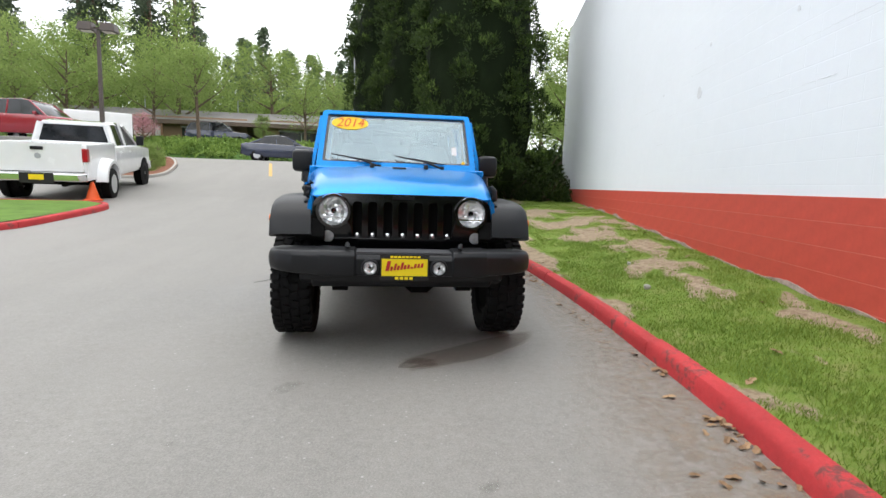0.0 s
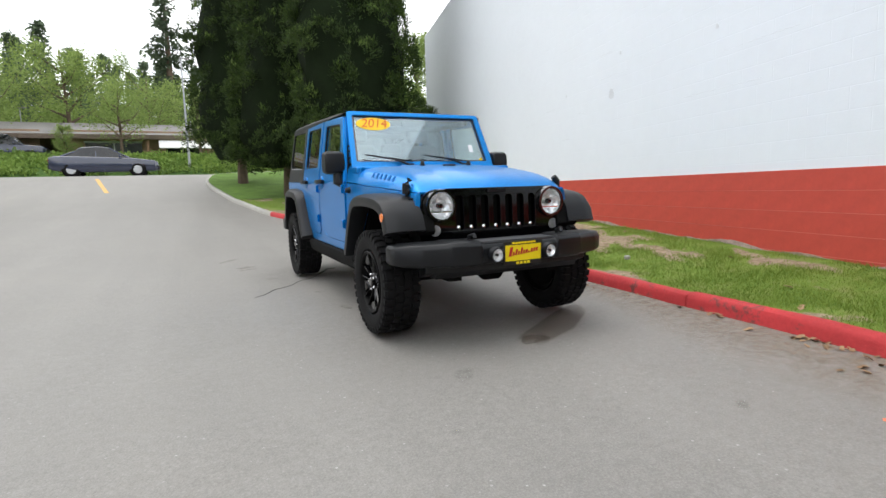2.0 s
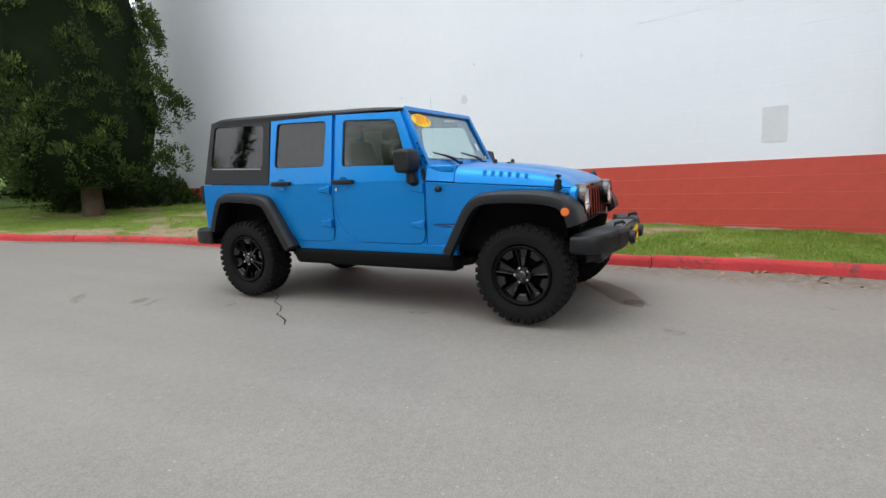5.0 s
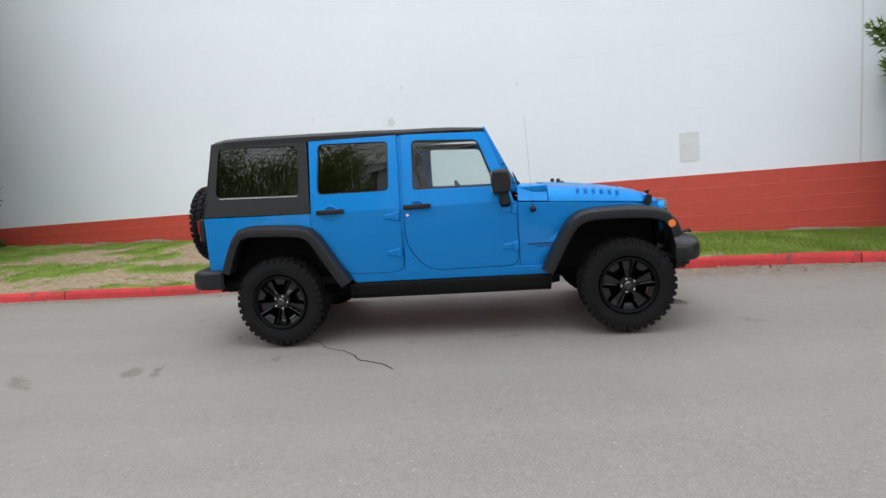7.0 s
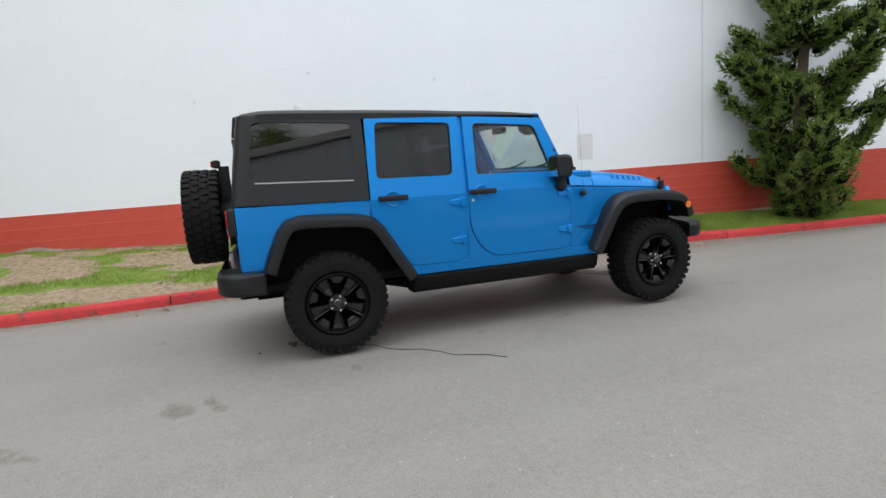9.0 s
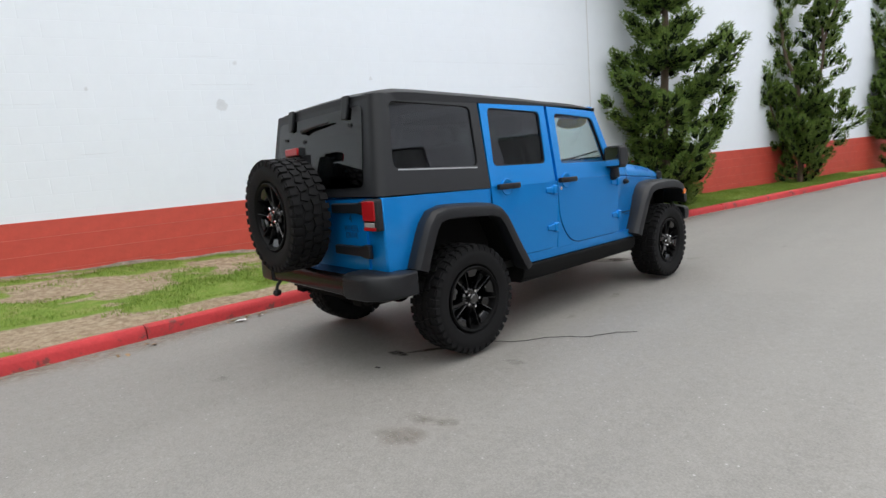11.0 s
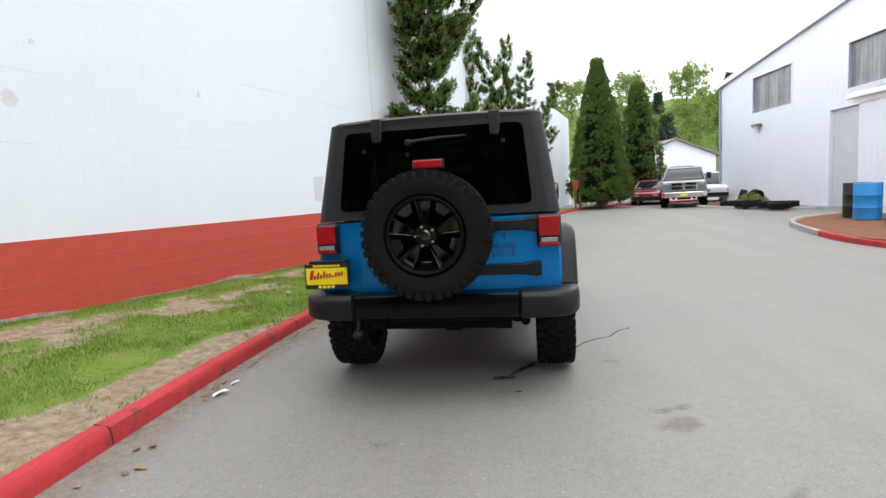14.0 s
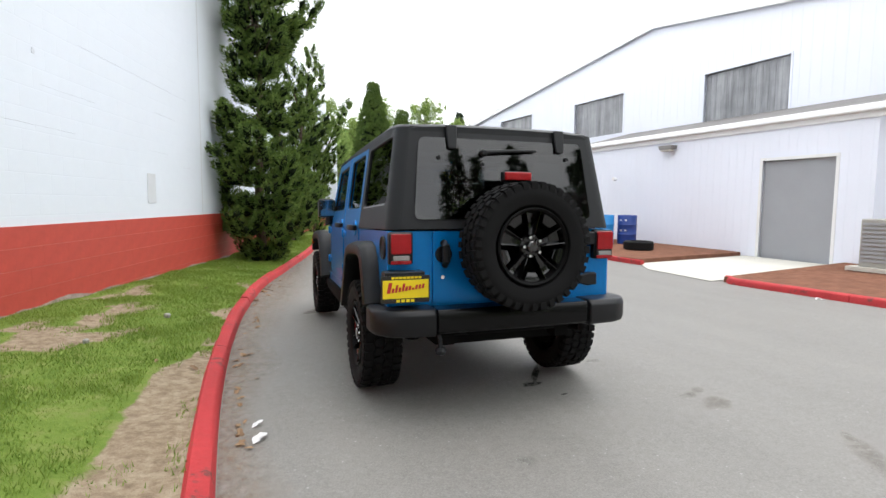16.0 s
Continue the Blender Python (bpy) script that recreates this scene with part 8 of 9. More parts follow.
def plain_wheel(parent, m, r, w, rim_material=BRIGHTRIM):
    wh = new("wheel")
    wh.parent, wh.matrix_basis = parent, m
    part("tyre", lathe([(-w / 2, r * 0.62), (-w / 2, r * 0.9), (-w * 0.4, r), (w * 0.4, r), (w / 2, r * 0.9), (w / 2, r * 0.62)], "x", 28, close=True), TYRE, wh, "black tyre")
    bm = bmesh.new()
    add_lathe(bm, [(w * 0.48, r * 0.62), (w * 0.42, r * 0.55), (0.0, r * 0.52), (0.0, 0.0)], "x", 24)
    for k in range(8):
        m2 = Matrix.Rotation(2 * math.pi * k / 8, 4, "X")
        add_box(bm, (0.0, -r * 0.06, r * 0.1), (w * 0.4, r * 0.06, r * 0.56), m2)
    add_lathe(bm, [(0.0, r * 0.18), (w * 0.46, r * 0.16), (w * 0.5, 0.0)], "x", 14)
    part("rim", bm, rim_material, wh, "metal rim")
    return wh


def ring_of(w, zb, zt, y, tuck=0.06, r=0.08):
    return [(-w + tuck, y, zb), (-w, y, zb + 0.15), (-w, y, zt - r), (-w + r * 0.6, y, zt), (w - r * 0.6, y, zt), (w, y, zt - r), (w, y, zb + 0.15), (w - tuck, y, zb)]


def road_car(name, label, m, stations, cabin, wheels, paint, r=0.34, group=""):
    """A car that heads towards -y. stations: (y, half width, bottom, top); cabin: (y, half width low, half width high, bottom, top) from front to back."""
    t = thing(name, label, "car", m, group)
    part("body", loft([ring_of(w, a, b, y) for y, w, a, b in stations]), paint, t, "painted body", bevel=0.03)
    part("cabin_glass", loft([[(-w0, y, z0), (-w1, y + dy, z1), (w1, y + dy, z1), (w0, y, z0)] for y, dy, w0, w1, z0, z1 in cabin]), CARGLASS, t, "dark glazing", bevel=0.02)
    y0, d0, w0, v0, za, zb = cabin[0]
    roof = [(y + dy, w1, z1) for y, dy, _, w1, _, z1 in cabin if z1 - za > 0.25]
    part("roof", loft([[(-w - 0.01, y, z - 0.05), (-w + 0.03, y, z + 0.015), (w - 0.03, y, z + 0.015), (w + 0.01, y, z - 0.05)] for y, w, z in roof]), paint, t, "painted roof", bevel=0.02)
    for s in (1, -1):
        fr, bk = roof[0], roof[-1]
        part("pillar", tube([(s * (cabin[0][2] + 0.005), cabin[0][0], cabin[0][4]), (s * (fr[1] + 0.005), fr[0], fr[2] - 0.02)], 0.035, 6), paint, t)
        part("pillar", tube([(s * (cabin[-1][2] + 0.005), cabin[-1][0], cabin[-1][4]), (s * (bk[1] + 0.005), bk[0], bk[2] - 0.02)], 0.06, 6), paint, t)
        ym = (cabin[0][0] + cabin[-1][0]) / 2
        part("pillar", tube([(s * (cabin[0][2] + 0.008), ym, cabin[0][4]), (s * (fr[1] + 0.008), ym, fr[2] - 0.02)], 0.035, 6), paint, t)
    for y, x in wheels:
        for s in (1, -1):
            # flat black disc stands in for the shade inside the wheel opening
            part("wheel_arch", lathe([(s * (x + 0.085), r * 1.2), (s * (x + 0.09), r * 1.2), (s * (x + 0.09), 0.0)], "x", 24, (0, y, r)), UNDER, t, "black disc in place of the wheel opening's shade")
            plain_wheel(t, pose(s * x, y, r, 0, 0, 0 if s > 0 else 180), r, 0.22)
    yf, yb = stations[0][0], stations[-1][0]
    wf, wb = stations[0][1], stations[-1][1]
    zf, zbk = stations[0][3], stations[-1][3]
    for s in (1, -1):
        part("headlight", box(((min(s * (wf - 0.32), s * (wf - 0.05)), yf - 0.02, zf - 0.2), (max(s * (wf - 0.32), s * (wf - 0.05)), yf + 0.06, zf - 0.06))), WHITELENS, t, "clear headlight", bevel=0.02)
        part("tail_light", box(((min(s * (wb - 0.28), s * (wb - 0.03)), yb - 0.06, zbk - 0.24), (max(s * (wb - 0.28), s * (wb - 0.03)), yb + 0.02, zbk - 0.06))), REDLENS, t, "red tail light", bevel=0.02)
        part("mirror", box(((min(s * (wf + 0.12), s * (wf + 0.28)), cabin[0][0] + 0.35, cabin[0][4] + 0.02), (max(s * (wf + 0.12), s * (wf + 0.28)), cabin[0][0] + 0.45, cabin[0][4] + 0.16))), paint, t, "door mirror", bevel=0.03)
    part("bumper", box(((-wf + 0.05, yf - 0.05, stations[0][2]), (wf - 0.05, yf + 0.1, stations[0][2] + 0.2))), TEXBLACK, t, "dark front bumper", bevel=0.03)
    part("bumper", box(((-wb + 0.05, yb - 0.1, stations[-1][2]), (wb - 0.05, yb + 0.05, stations[-1][2] + 0.2))), TEXBLACK, t, "dark rear bumper", bevel=0.03)
    return t


SUV_ST = [(-2.25, 0.72, 0.35, 0.80), (-2.1, 0.86, 0.28, 0.92), (-1.2, 0.91, 0.26, 1.0), (-0.8, 0.92, 0.25, 1.03), (1.6, 0.92, 0.26, 1.06), (2.1, 0.88, 0.3, 1.06), (2.22, 0.82, 0.4, 1.02)]
SUV_CAB = [(-1.1, 0.0, 0.84, 0.72, 1.0, 1.06), (-1.0, 0.62, 0.85, 0.70, 1.02, 1.62), (0.0, 0.0, 0.86, 0.70, 1.03, 1.68), (1.5, 0.0, 0.86, 0.68, 1.05, 1.62), (2.1, -0.28, 0.82, 0.66, 1.05, 1.55)]
SEDAN_ST = [(-2.25, 0.70, 0.3, 0.66), (-2.1, 0.84, 0.24, 0.76), (-1.1, 0.88, 0.2, 0.88), (1.2, 0.89, 0.2, 0.95), (2.0, 0.86, 0.26, 0.96), (2.25, 0.76, 0.36, 0.90)]
SEDAN_CAB = [(-1.05, 0.0, 0.78, 0.66, 0.86, 0.92), (-0.95, 0.75, 0.80, 0.60, 0.88, 1.36), (0.3, 0.0, 0.8, 0.62, 0.9, 1.42), (1.0, 0.0, 0.8, 0.6, 0.93, 1.36), (1.75, -0.55, 0.76, 0.58, 0.94, 1.2)]


def truck(name, label, m, paint, dually, dealer=True):
    """A full-size crew-cab pickup that heads towards -y, standing on z = 0."""
    t = thing(name, label, "pickup truck", m)
    part("body", loft([ring_of(w, a, b, y) for y, w, a, b in ((-2.95, 0.86, 0.55, 1.15), (-2.85, 0.96, 0.5, 1.22), (-1.7, 1.0, 0.5, 1.30), (-1.4, 1.0, 0.5, 1.32), (0.95, 1.0, 0.5, 1.34))]), paint, t, "painted hood and cab sides", bevel=0.04)
    bed = bmesh.new()
    for s in (1, -1):
        add_box(bed, (min(s * 0.93, s * 1.0), 1.0, 0.55), (max(s * 0.93, s * 1.0), 3.15, 1.42))
    add_box(bed, (-0.93, 1.0, 0.55), (0.93, 1.06, 1.42))
    add_box(bed, (-0.93, 1.06, 0.75), (0.93, 3.1, 0.80))
    part("cargo_bed", bed, paint, t, "painted cargo bed", bevel=0.02)
    gate = part("tailgate", panel(rounded([(-0.92, 0.76), (0.92, 0.76), (0.92, 1.42), (-0.92, 1.42)], 0.03), [], lambda x, z, d: (x, 3.19 - d, z), 0.07), paint, t, "painted tailgate", bevel=0.015)
    part("gate_handle", box(((-0.13, 3.185, 1.26), (0.13, 3.215, 1.34))), TEXBLACK, gate, "dark gate handle", bevel=0.01)
    part("gate_emblem", lathe([(3.185, 0.07), (3.20, 0.06)], "y", 16, (0, 0, 1.12)), GREYDOOR, gate, "plain round emblem")
    part("cabin_glass", loft([[(-w0, y, 1.32), (-w1, y + dy, z1), (w1, y + dy, z1), (w0, y, 1.32)] for y, dy, w0, w1, z1 in ((-1.5, 0.05, 0.9, 0.84, 1.38), (-1.4, 0.85, 0.92, 0.76, 1.9), (0.0, 0, 0.93, 0.76, 1.97), (0.9, -0.06, 0.92, 0.74, 1.90))]), CARGLASS, t, "dark cab windows", bevel=0.02)
    part("roof", loft([[(-w, y, z - 0.07), (-w + 0.06, y, z + 0.02), (w - 0.06, y, z + 0.02), (w, y, z - 0.07)] for y, w, z in ((-0.58, 0.77, 1.90), (-0.2, 0.79, 1.96), (0.4, 0.79, 1.97), (0.9, 0.77, 1.92))]), paint, t, "painted cab roof", bevel=0.02)
    for s in (1, -1):
        for pts_, r_ in (([(s * 0.93, -1.42, 1.33), (s * 0.78, -0.55, 1.90)], 0.045), ([(s * 0.94, -0.15, 1.33), (s * 0.79, -0.12, 1.93)], 0.045), ([(s * 0.93, 0.88, 1.33), (s * 0.77, 0.82, 1.90)], 0.09)):
            part("pillar", tube(pts_, r_, 6), paint, t)
    rb_ = part("rear_bumper", loft([[(x, y, 0.52), (x, y + 0.12, 0.55), (x, y + 0.13, 0.72), (x, y, 0.75)] for x, y in ((-0.98, 3.1), (-0.85, 3.22), (0.85, 3.22), (0.98, 3.1))]), CHROME, t, "chrome rear bumper", bevel=0.02)
    part("bumper_step", box(((-0.34, 3.33, 0.50), (0.34, 3.36, 0.74))), INKBLACK, rb_, "black plate recess", smooth=False)
    if dealer:
        part("plate_face", box(((-0.15, 3.36, 0.58), (0.15, 3.37, 0.70))), PLATEYELLOW, rb_, "yellow dealer plate", smooth=False)
    part("front_bumper", loft([[(x, y, 0.48), (x, y - 0.14, 0.52), (x, y - 0.14, 0.74), (x, y, 0.78)] for x, y in ((-0.98, -2.8), (-0.8, -2.98), (0.8, -2.98), (0.98, -2.8))]), CHROME, t, "chrome front bumper", bevel=0.02)
    if dealer:
        part("plate_face", box(((-0.15, -3.14, 0.56), (0.15, -3.125, 0.68))), PLATEYELLOW, t, "yellow dealer plate", smooth=False)
    gr = part("grille", panel(rounded([(-0.58, 0.82), (0.58, 0.82), (0.62, 1.2), (-0.62, 1.2)], 0.05), [rounded([(x0, z0), (x1, z0), (x1, z1), (x0, z1)], 0.03) for x0, x1 in ((-0.52, -0.06), (0.06, 0.52)) for z0, z1 in ((0.87, 1.0), (1.05, 1.16))], lambda x, z, d: (x, -2.99 + d, z), 0.06), CHROME, t, "chrome crosshair grille", bevel=0.01)
    part("grille_mesh", box(((-0.55, -2.95, 0.84), (0.55, -2.93, 1.18))), UNDER, gr, "dark grille mesh", smooth=False)
    for s in (1, -1):
        part("headlight", panel(rounded([(s * 0.64, 0.98), (s * 0.92, 1.0), (s * 0.92, 1.18), (s * 0.64, 1.2)], 0.03), [], lambda x, z, d: (x, -2.96 + (abs(x) - 0.64) * 0.4 + d, z), 0.08), WHITELENS, t, "clear headlight", bevel=0.01)
        part("tail_light", box(((min(s * 0.90, s * 1.015), 3.02, 1.0), (max(s * 0.90, s * 1.015), 3.2, 1.32))), REDLENS, t, "red tail light", bevel=0.02)
        part("mirror", box(((min(s * 1.02, s * 1.22), -1.15, 1.32), (max(s * 1.02, s * 1.22), -1.03, 1.62))), TEXBLACK, t, "tall black mirror", bevel=0.03)
        for y in (-0.55, 0.35):
            part("door_handle", box(((min(s * 0.99, s * 1.035), y, 1.13), (max(s * 0.99, s * 1.035), y + 0.18, 1.17))), paint, t, "door handle", bevel=0.01)
        for y in (-1.95, 1.98):
            # wheel openings are black discs, their inner shade put into colour
            part("wheel_arch", lathe([(s * 0.97, 0.5), (s * 1.006, 0.5), (s * 1.006, 0.0)], "x", 28, (0, y, 0.42)), UNDER, t, "black disc in place of the wheel opening's shade")
            plain_wheel(t, pose(s * 0.88, y, 0.40, 0, 0, 0 if s > 0 else 180), 0.40, 0.26)
        if dually:
            plain_wheel(t, pose(s * 1.10, 1.98, 0.40, 0, 0, 0 if s > 0 else 180), 0.40, 0.22)
            part("wide_fender", loft([[(s * x, 1.98 + 0.62 * k * math.cos(a), 0.42 + 0.62 * k * math.sin(a)) for a in np.linspace(0.1, 3.04, 12)] + [(s * x, 1.98 + 0.50 * math.cos(a), 0.42 + 0.50 * math.sin(a)) for a in np.linspace(3.04, 0.1, 12)] for x, k in ((0.98, 1.06), (1.12, 1.02), (1.22, 0.95), (1.23, 0.88))]), paint, t, "wide rear fender", bevel=0.01)
    part("chassis", box(((-0.5, -2.6, 0.4), (-0.4, 3.1, 0.55)), ((0.4, -2.6, 0.4), (0.5, 3.1, 0.55)), ((-0.85, 1.93, 0.34), (0.85, 2.03, 0.46)), ((-0.3, -1.5, 0.35), (0.3, 1.2, 0.5))), UNDER, t, "dark frame and axle", smooth=False)
    return t


def stand(x, y, heading, dx=0.0):
    """A pose on the land's slope for a car at (x, y) whose nose points at this heading in degrees from -y."""
    h = radians(heading)
    fx_, fy_ = math.sin(h), -math.cos(h)
    pitch = math.atan2(land(x + 1.6 * fx_, y + 1.6 * fy_) - land(x - 1.6 * fx_, y - 1.6 * fy_), 3.2)
    return pose(x, y, land(x, y) - 0.01, math.degrees(-pitch), 0, heading) if abs(heading) < 90 else pose(x, y, land(x, y) - 0.01, 0, 0, heading) @ pose(0, 0, 0, math.degrees(-pitch), 0, 0)


truck("pickup_truck", "white crew-cab pickup with wide rear fenders, parked by the lawn island", stand(-8.5, 11.4, 188.4), CARWHITE, True)
road_car("suv", "dark red estate car parked on the raised terrace", pose(-14.7, 19.8, 2.45, 0, 0, 84), SUV_ST, SUV_CAB, ((-1.4, 0.80), (1.38, 0.80)), CARRED)
road_car("suv", "dark blue-grey estate car parked before the low building", pose(-11.6, 36.5, 3.5, 0, 0, 90), SUV_ST, SUV_CAB, ((-1.4, 0.80), (1.38, 0.80)), CARDARK)
road_car("sedan", "dark blue saloon on the street beyond the crest", pose(-5.2, 25.9, 2.13, 0, 0, 90), SEDAN_ST, SEDAN_CAB, ((-1.35, 0.77), (1.38, 0.77)), CARDARK, 0.31)
truck("pickup_truck", "silver pickup parked nose out by the bend", pose(-8.9, -23.6, 0.02, 0, 0, 164), CARSILVER, False)
road_car("sedan", "red hatchback parked by the bend", pose(-8.2, -27.6, 0.02, 0, 0, 160), SEDAN_ST, SEDAN_CAB, ((-1.35, 0.77), (1.38, 0.77)), CARRED, 0.31)
road_car("suv", "white car parked behind the silver pickup", pose(-11.6, -27.0, 0.02, 0, 0, 165), SUV_ST, SUV_CAB, ((-1.4, 0.80), (1.38, 0.80)), CARWHITE)

# white box trailer behind the red car
bt = thing("box_trailer", "plain white box trailer standing behind the cars", "trailer", pose(-14.3, 24.6, land(-14.3, 24.6), 0, 0, 20) @ Matrix.Scale(0.86, 4))
part("trailer_body", box(((-1.7, -0.9, 0.6), (1.7, 0.9, 2.5))), CARWHITE, bt, "white ribbed body", bevel=0.03)
part("trailer_frame", box(((-1.7, -0.85, 0.45), (1.7, 0.85, 0.6))), UNDER, bt, "dark frame", smooth=False)
for s in (1, -1):
    plain_wheel(bt, pose(0.3, s * 0.92, 0.32, 0, 0, 90 * s), 0.32, 0.2)

# ---- street furniture ----
POLEBROWN = mat("dark_brown_pole", (0.06, 0.045, 0.038), 0.5, var=0.1)
lp = thing("lot_lamp", "dark brown lot lamp with two box heads", "street lamp", pose(-10.4, 16.4, land(-10.4, 16.4)))
part("pole", loft([[(x * k, y * k, z) for x, y in ((-1, -1), (1, -1), (1, 1), (-1, 1))] for z, k in ((0, 0.075), (5.25, 0.05))]), POLEBROWN, lp, "square tapering pole", bevel=0.008)
for s in (1, -1):
    hd = part("lamp_head", loft([[(s * (0.16 + a), b, 5.2 + c) for a, b, c in ((-0.03, -0.24, 0), (0.5, -0.24, 0), (0.5, 0.24, 0), (-0.03, 0.24, 0))], [(s * (0.16 + a), b, 5.44 + c) for a, b, c in ((0.0, -0.2, 0.06), (0.44, -0.2, 0.06), (0.44, 0.2, 0.06), (0.0, 0.2, 0.06))]]), POLEBROWN, lp, "box lamp head", bevel=0.02)
    part("lens", box(((min(s * 0.2, s * 0.54), -0.13, 5.182), (max(s * 0.2, s * 0.54), 0.13, 5.202))), LAMPGLASS, hd, "flat lens", smooth=False)
part("cross_arm", box(((-0.2, -0.03, 5.3), (0.2, 0.03, 5.36))), POLEBROWN, lp, "short cross arm")


def street_pole(x, y, z, h, label):
    t = thing("street_lamp", label, "street lamp", pose(x, y, z))
    part("pole", tube([(0, 0, 0), (0, 0, h)], [0.07, 0.04], 10), GREYDOOR, t, "grey tapering pole")
    part("lamp_head", loft([[(a, b, h + c) for b, c in ((-0.07, 0), (-0.05, 0.08), (0.05, 0.08), (0.07, 0))] for a in (-0.1, 0.45)]), LAMPBODY, t, "small lamp head", bevel=0.02)
    return t


street_pole(-1.45, 28.6, 2.3, 6.4, "tall grey pole at the street's edge")
street_pole(-12.3, 45, 3.5, 4.5, "grey street lamp behind the low building")
street_pole(-20.5, 46, 3.5, 4.6, "grey street lamp behind the low building")

ORANGE = mat("orange_cone_plastic", (0.85, 0.12, 0.02), 0.5, var=0.08, bump=0.1)
cn = thing("traffic_cone", "orange traffic cone lying under the pickup's tail", "cone", pose(-7.15, 8.75, land(-7.15, 8.75) + 0.005, 0, 0, 30))
part("cone_body", lathe([(0.03, 0.16), (0.3, 0.08), (0.45, 0.035), (0.46, 0.0)], "z", 20), ORANGE, cn, "orange cone")
part("cone_base", box(((-0.2, -0.2, 0), (0.2, 0.2, 0.035))), ORANGE, cn, "square base", bevel=0.01)

# sign on two posts by the bend
WOODPOST = mat("brown_timber_post", (0.17, 0.085, 0.045), 0.8, var=0.25, scale=5, fine=40, bump=0.3)
SIGNRED = mat("red_sign_paint", (0.5, 0.05, 0.05), 0.5, var=0.1)
sg = thing("sign_post", "small red and white sign on a brown timber post", "sign", pose(-3.5, -23.3, 0.1, 0, 0, 175))
part("post", box(((-0.17, -0.05, -0.2), (-0.07, 0.05, 1.25))), WOODPOST, sg, "brown timber post", bevel=0.01)
part("post", box(((0.07, -0.05, -0.2), (0.17, 0.05, 1.25))), WOODPOST, sg, "brown timber post", bevel=0.01)
sb = part("sign_board", box(((-0.22, 0.05, 1.0), (0.22, 0.075, 1.5))), SIGNRED, sg, "red sign board", bevel=0.01)
part("sign_bars", box(((-0.15, 0.076, 1.3), (0.15, 0.08, 1.36)), ((-0.15, 0.076, 1.16), (0.15, 0.08, 1.2))), WHITETRIM, sb, "white bars for its writing", smooth=False)

# barrels, bin and tyres before the annex
BARRELBLUE = mat("light_blue_barrel", (0.02, 0.24, 0.60), 0.4, var=0.08, bump=0.1)
BINBLUE = mat("dark_blue_bin", (0.015, 0.05, 0.25), 0.45, var=0.1, bump=0.1)


def barrel(x, y, paint, label):
    t = thing("barrel", label, "barrel", pose(x, y, land(x, y) + 0.1), "barrels by the annex")
    prof = [(0.0, 0.27), (0.02, 0.29)]
    for z in (0.30, 0.60):
        prof += [(z - 0.03, 0.285), (z, 0.30), (z + 0.03, 0.285)]
    prof += [(0.88, 0.29), (0.90, 0.28), (0.89, 0.26), (0.87, 0.255), (0.87, 0.0)]
    part("drum", lathe(prof, "z", 28), paint, t, "ribbed drum")
    part("bung", lathe([(0.87, 0.03), (0.89, 0.028)], "z", 10, (0.16, 0, 0)), GREYDOOR, t, "bung")
    return t


barrel(-9.14, -9.72, BLACKRUBBER, "black steel barrel on the bark bed")
barrel(-8.96, -8.95, BARRELBLUE, "light blue plastic barrel on the bark bed")
db = barrel(-9.55, -8.60, BINBLUE, "dark blue steel barrel with two pale bars on the bark bed")
for z in (0.40, 0.72):
    part("writing_bar", panel([(-0.12, z), (0.12, z), (0.12, z + 0.05), (-0.12, z + 0.05)], [], lambda u, v, d: (0.285 * math.sin(1.1 + u * 3.4) + 0.02 * math.sin(1.1), 0.285 * math.cos(1.1 + u * 3.4) + 0.02 * math.cos(1.1), v), 0.01), WHITETRIM, db, "pale bar in place of writing", smooth=False)


def loose_tyre(m, label, r=0.36, w=0.24):
    t = thing("loose_tyre", label, "tyre", m, "loose tyres")
    part("tyre_body", lathe([(-w / 2, r * 0.6), (-w / 2, r * 0.9), (-w * 0.38, r), (w * 0.38, r), (w / 2, r * 0.9), (w / 2, r * 0.6), (w * 0.3, r * 0.58), (w * 0.3, r * 0.85), (-w * 0.3, r * 0.85), (-w * 0.3, r * 0.58)], "z", 32, close=True), TYRE, t, "black rubber")
    return t


loose_tyre(pose(-8.55, -6.85, 0.22), "old black tyre lying flat on the bark bed", 0.40, 0.24)
for x, y, tilt, rz in ((-9.9, -16.4, 0, 0), (-9.6, -17.1, 14, 40), (-9.5, -17.6, 8, 0), (-10.4, -16.0, 0, 90), (-10.15, -18.2, 75, 20), (-10.05, -19.2, 80, 60), (-9.3, -18.6, 0, 0), (-9.9, -15.6, 5, 120)):
    loose_tyre(pose(x, y, (0.22 if tilt < 30 else 0.42), tilt, 0, rz), "old black tyre in a heap before the warehouse")

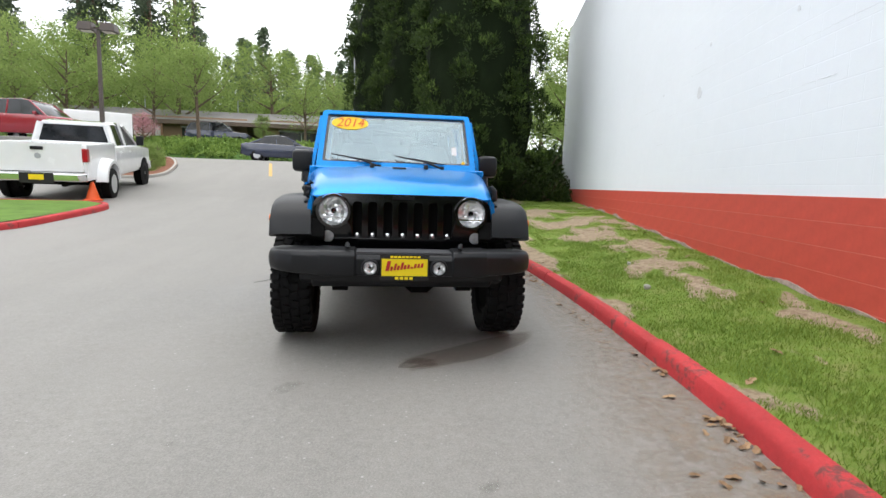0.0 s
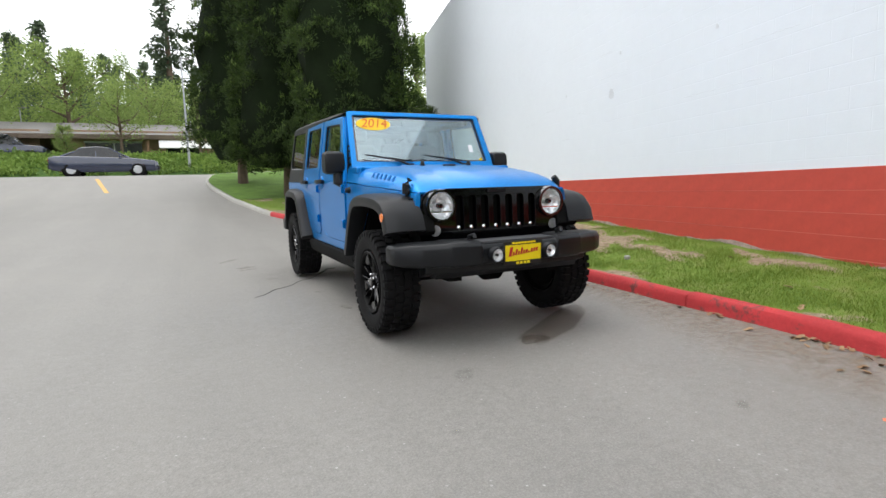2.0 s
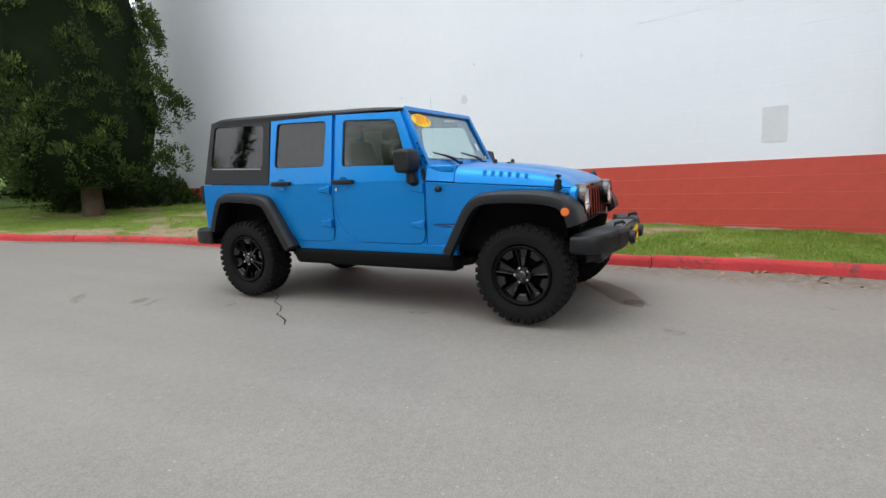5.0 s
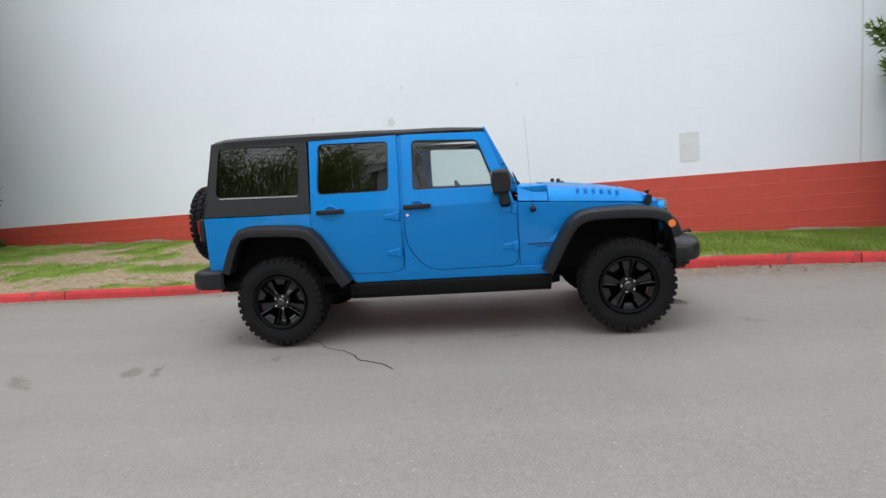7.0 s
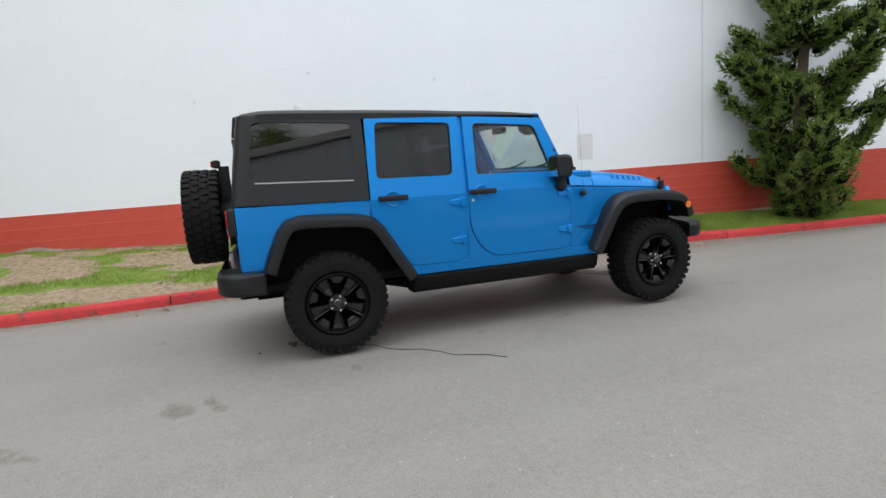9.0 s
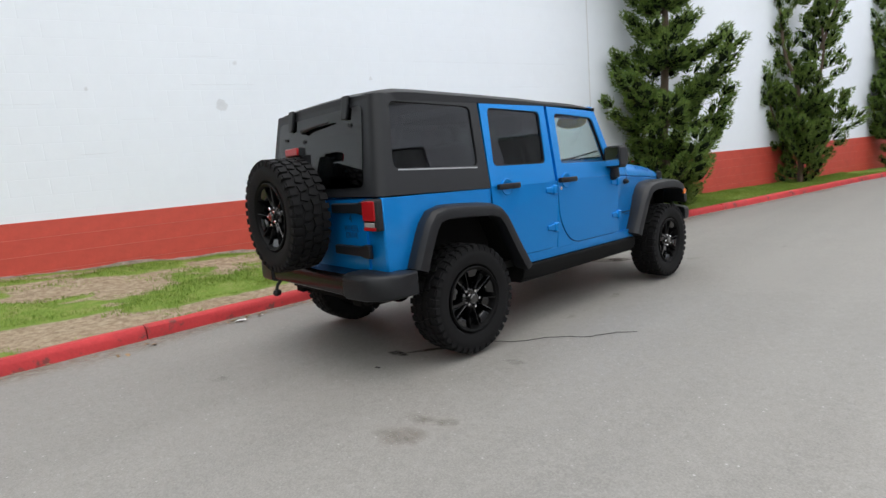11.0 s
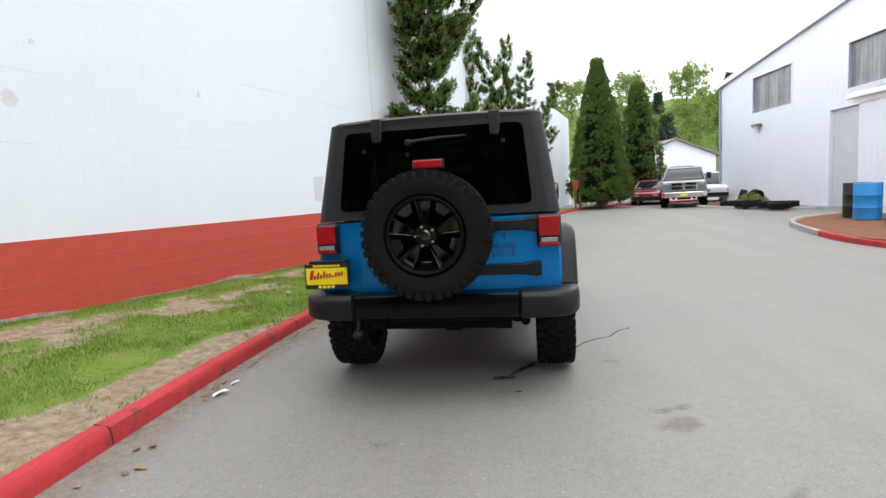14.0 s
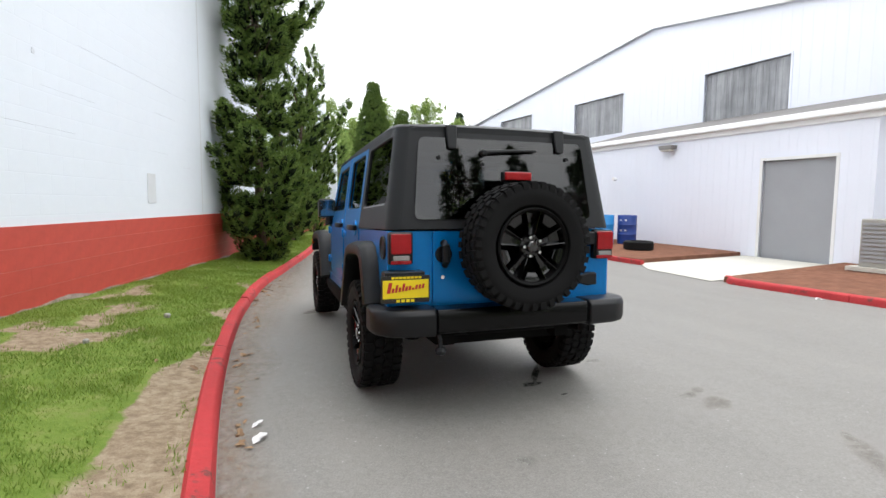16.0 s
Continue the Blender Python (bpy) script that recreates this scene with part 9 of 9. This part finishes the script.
# cooling unit at the annex's corner
ac = thing("cooling_unit", "grey louvred cooling unit on a pale pad by the annex", "cooling unit", facade_frame(-10.2, -2.0) @ pose(0, 0, 0.1, 0, 0, 0))
part("cabinet", box(((-0.9, -0.45, 0.06), (-0.05, 0.4, 1.0))), CONCRETE, ac, "grey cabinet", bevel=0.02)
for z in np.arange(0.16, 0.92, 0.08):
    part("louvre", box(((-0.86, -0.47, z), (-0.09, -0.452, z + 0.045))), GREYDOOR, ac)
part("pad", box(((-1.05, -0.6, -0.02), (0.1, 0.5, 0.06))), APRON, ac, "pale concrete pad", smooth=False)

# far white building and fence at the bend
fb_ = thing("far_building", "small white gabled building beyond the bend", "building", pose(-13.5, -42, 0.1, 0, 0, 10))
part("wall", panel([(-3.5, 0), (3.5, 0), (3.5, 3.2), (0, 4.6), (-3.5, 3.2)], [[(-1.6, 0.02), (0.4, 0.02), (0.4, 2.4), (-1.6, 2.4)]], lambda u, v, d: (u, -d, v), 8.0), METALWALL, fb_, "white metal wall", smooth=False)
part("door", box(((-1.6, -0.3, 0), (0.4, -0.2, 2.4))), GREYDOOR, fb_, "grey door", smooth=False)
for s in (1, -1):
    part("roof", loft([[(0, y, 4.62), (s * 3.9, y, 3.06), (s * 3.9, y, 3.18), (0, y, 4.76)] for y in (0.3, -8.3)]), ROOFGREY, fb_, "grey roof", smooth=False)

# litter
lit = bmesh.new()
for cx, cy in ((1.49, 2.1), (1.62, -2.35), (-6.2, -0.2)):
    for _ in range(3):
        x, y = cx + rng.normal(0, 0.03), cy + rng.normal(0, 0.05)
        dead_leaf(lit, (x, y, land(x, y) + 0.012), rng.uniform(0.03, 0.055), rng)
tagged(part("litter", lit, PAPER, smooth=False), "scraps of pale litter by the kerb", "litter", kind="stuff")
for x, y, s_ in ((2.35, -0.75, 0.032), (2.75, 0.4, 0.022)):
    t = min(1, max(0, (x - 1.85) / max(0.1, wall_x(y) - 1.85)))
    z = (land(x, y) + 0.118) * (1 - t) + wall_foot(y) * t
    st_ = core_mesh([(-0.02, s_ * 0.8), (s_ * 0.3, s_), (s_ * 0.7, s_ * 0.75), (s_ * 0.85, s_ * 0.2)], 0.4, x * 7, 10)
    ob = tagged(part("stone", st_, CONCRETE), "small grey stone lying in the grass", "stone", "stones in the verge")
    ob.location = (x, y, z)
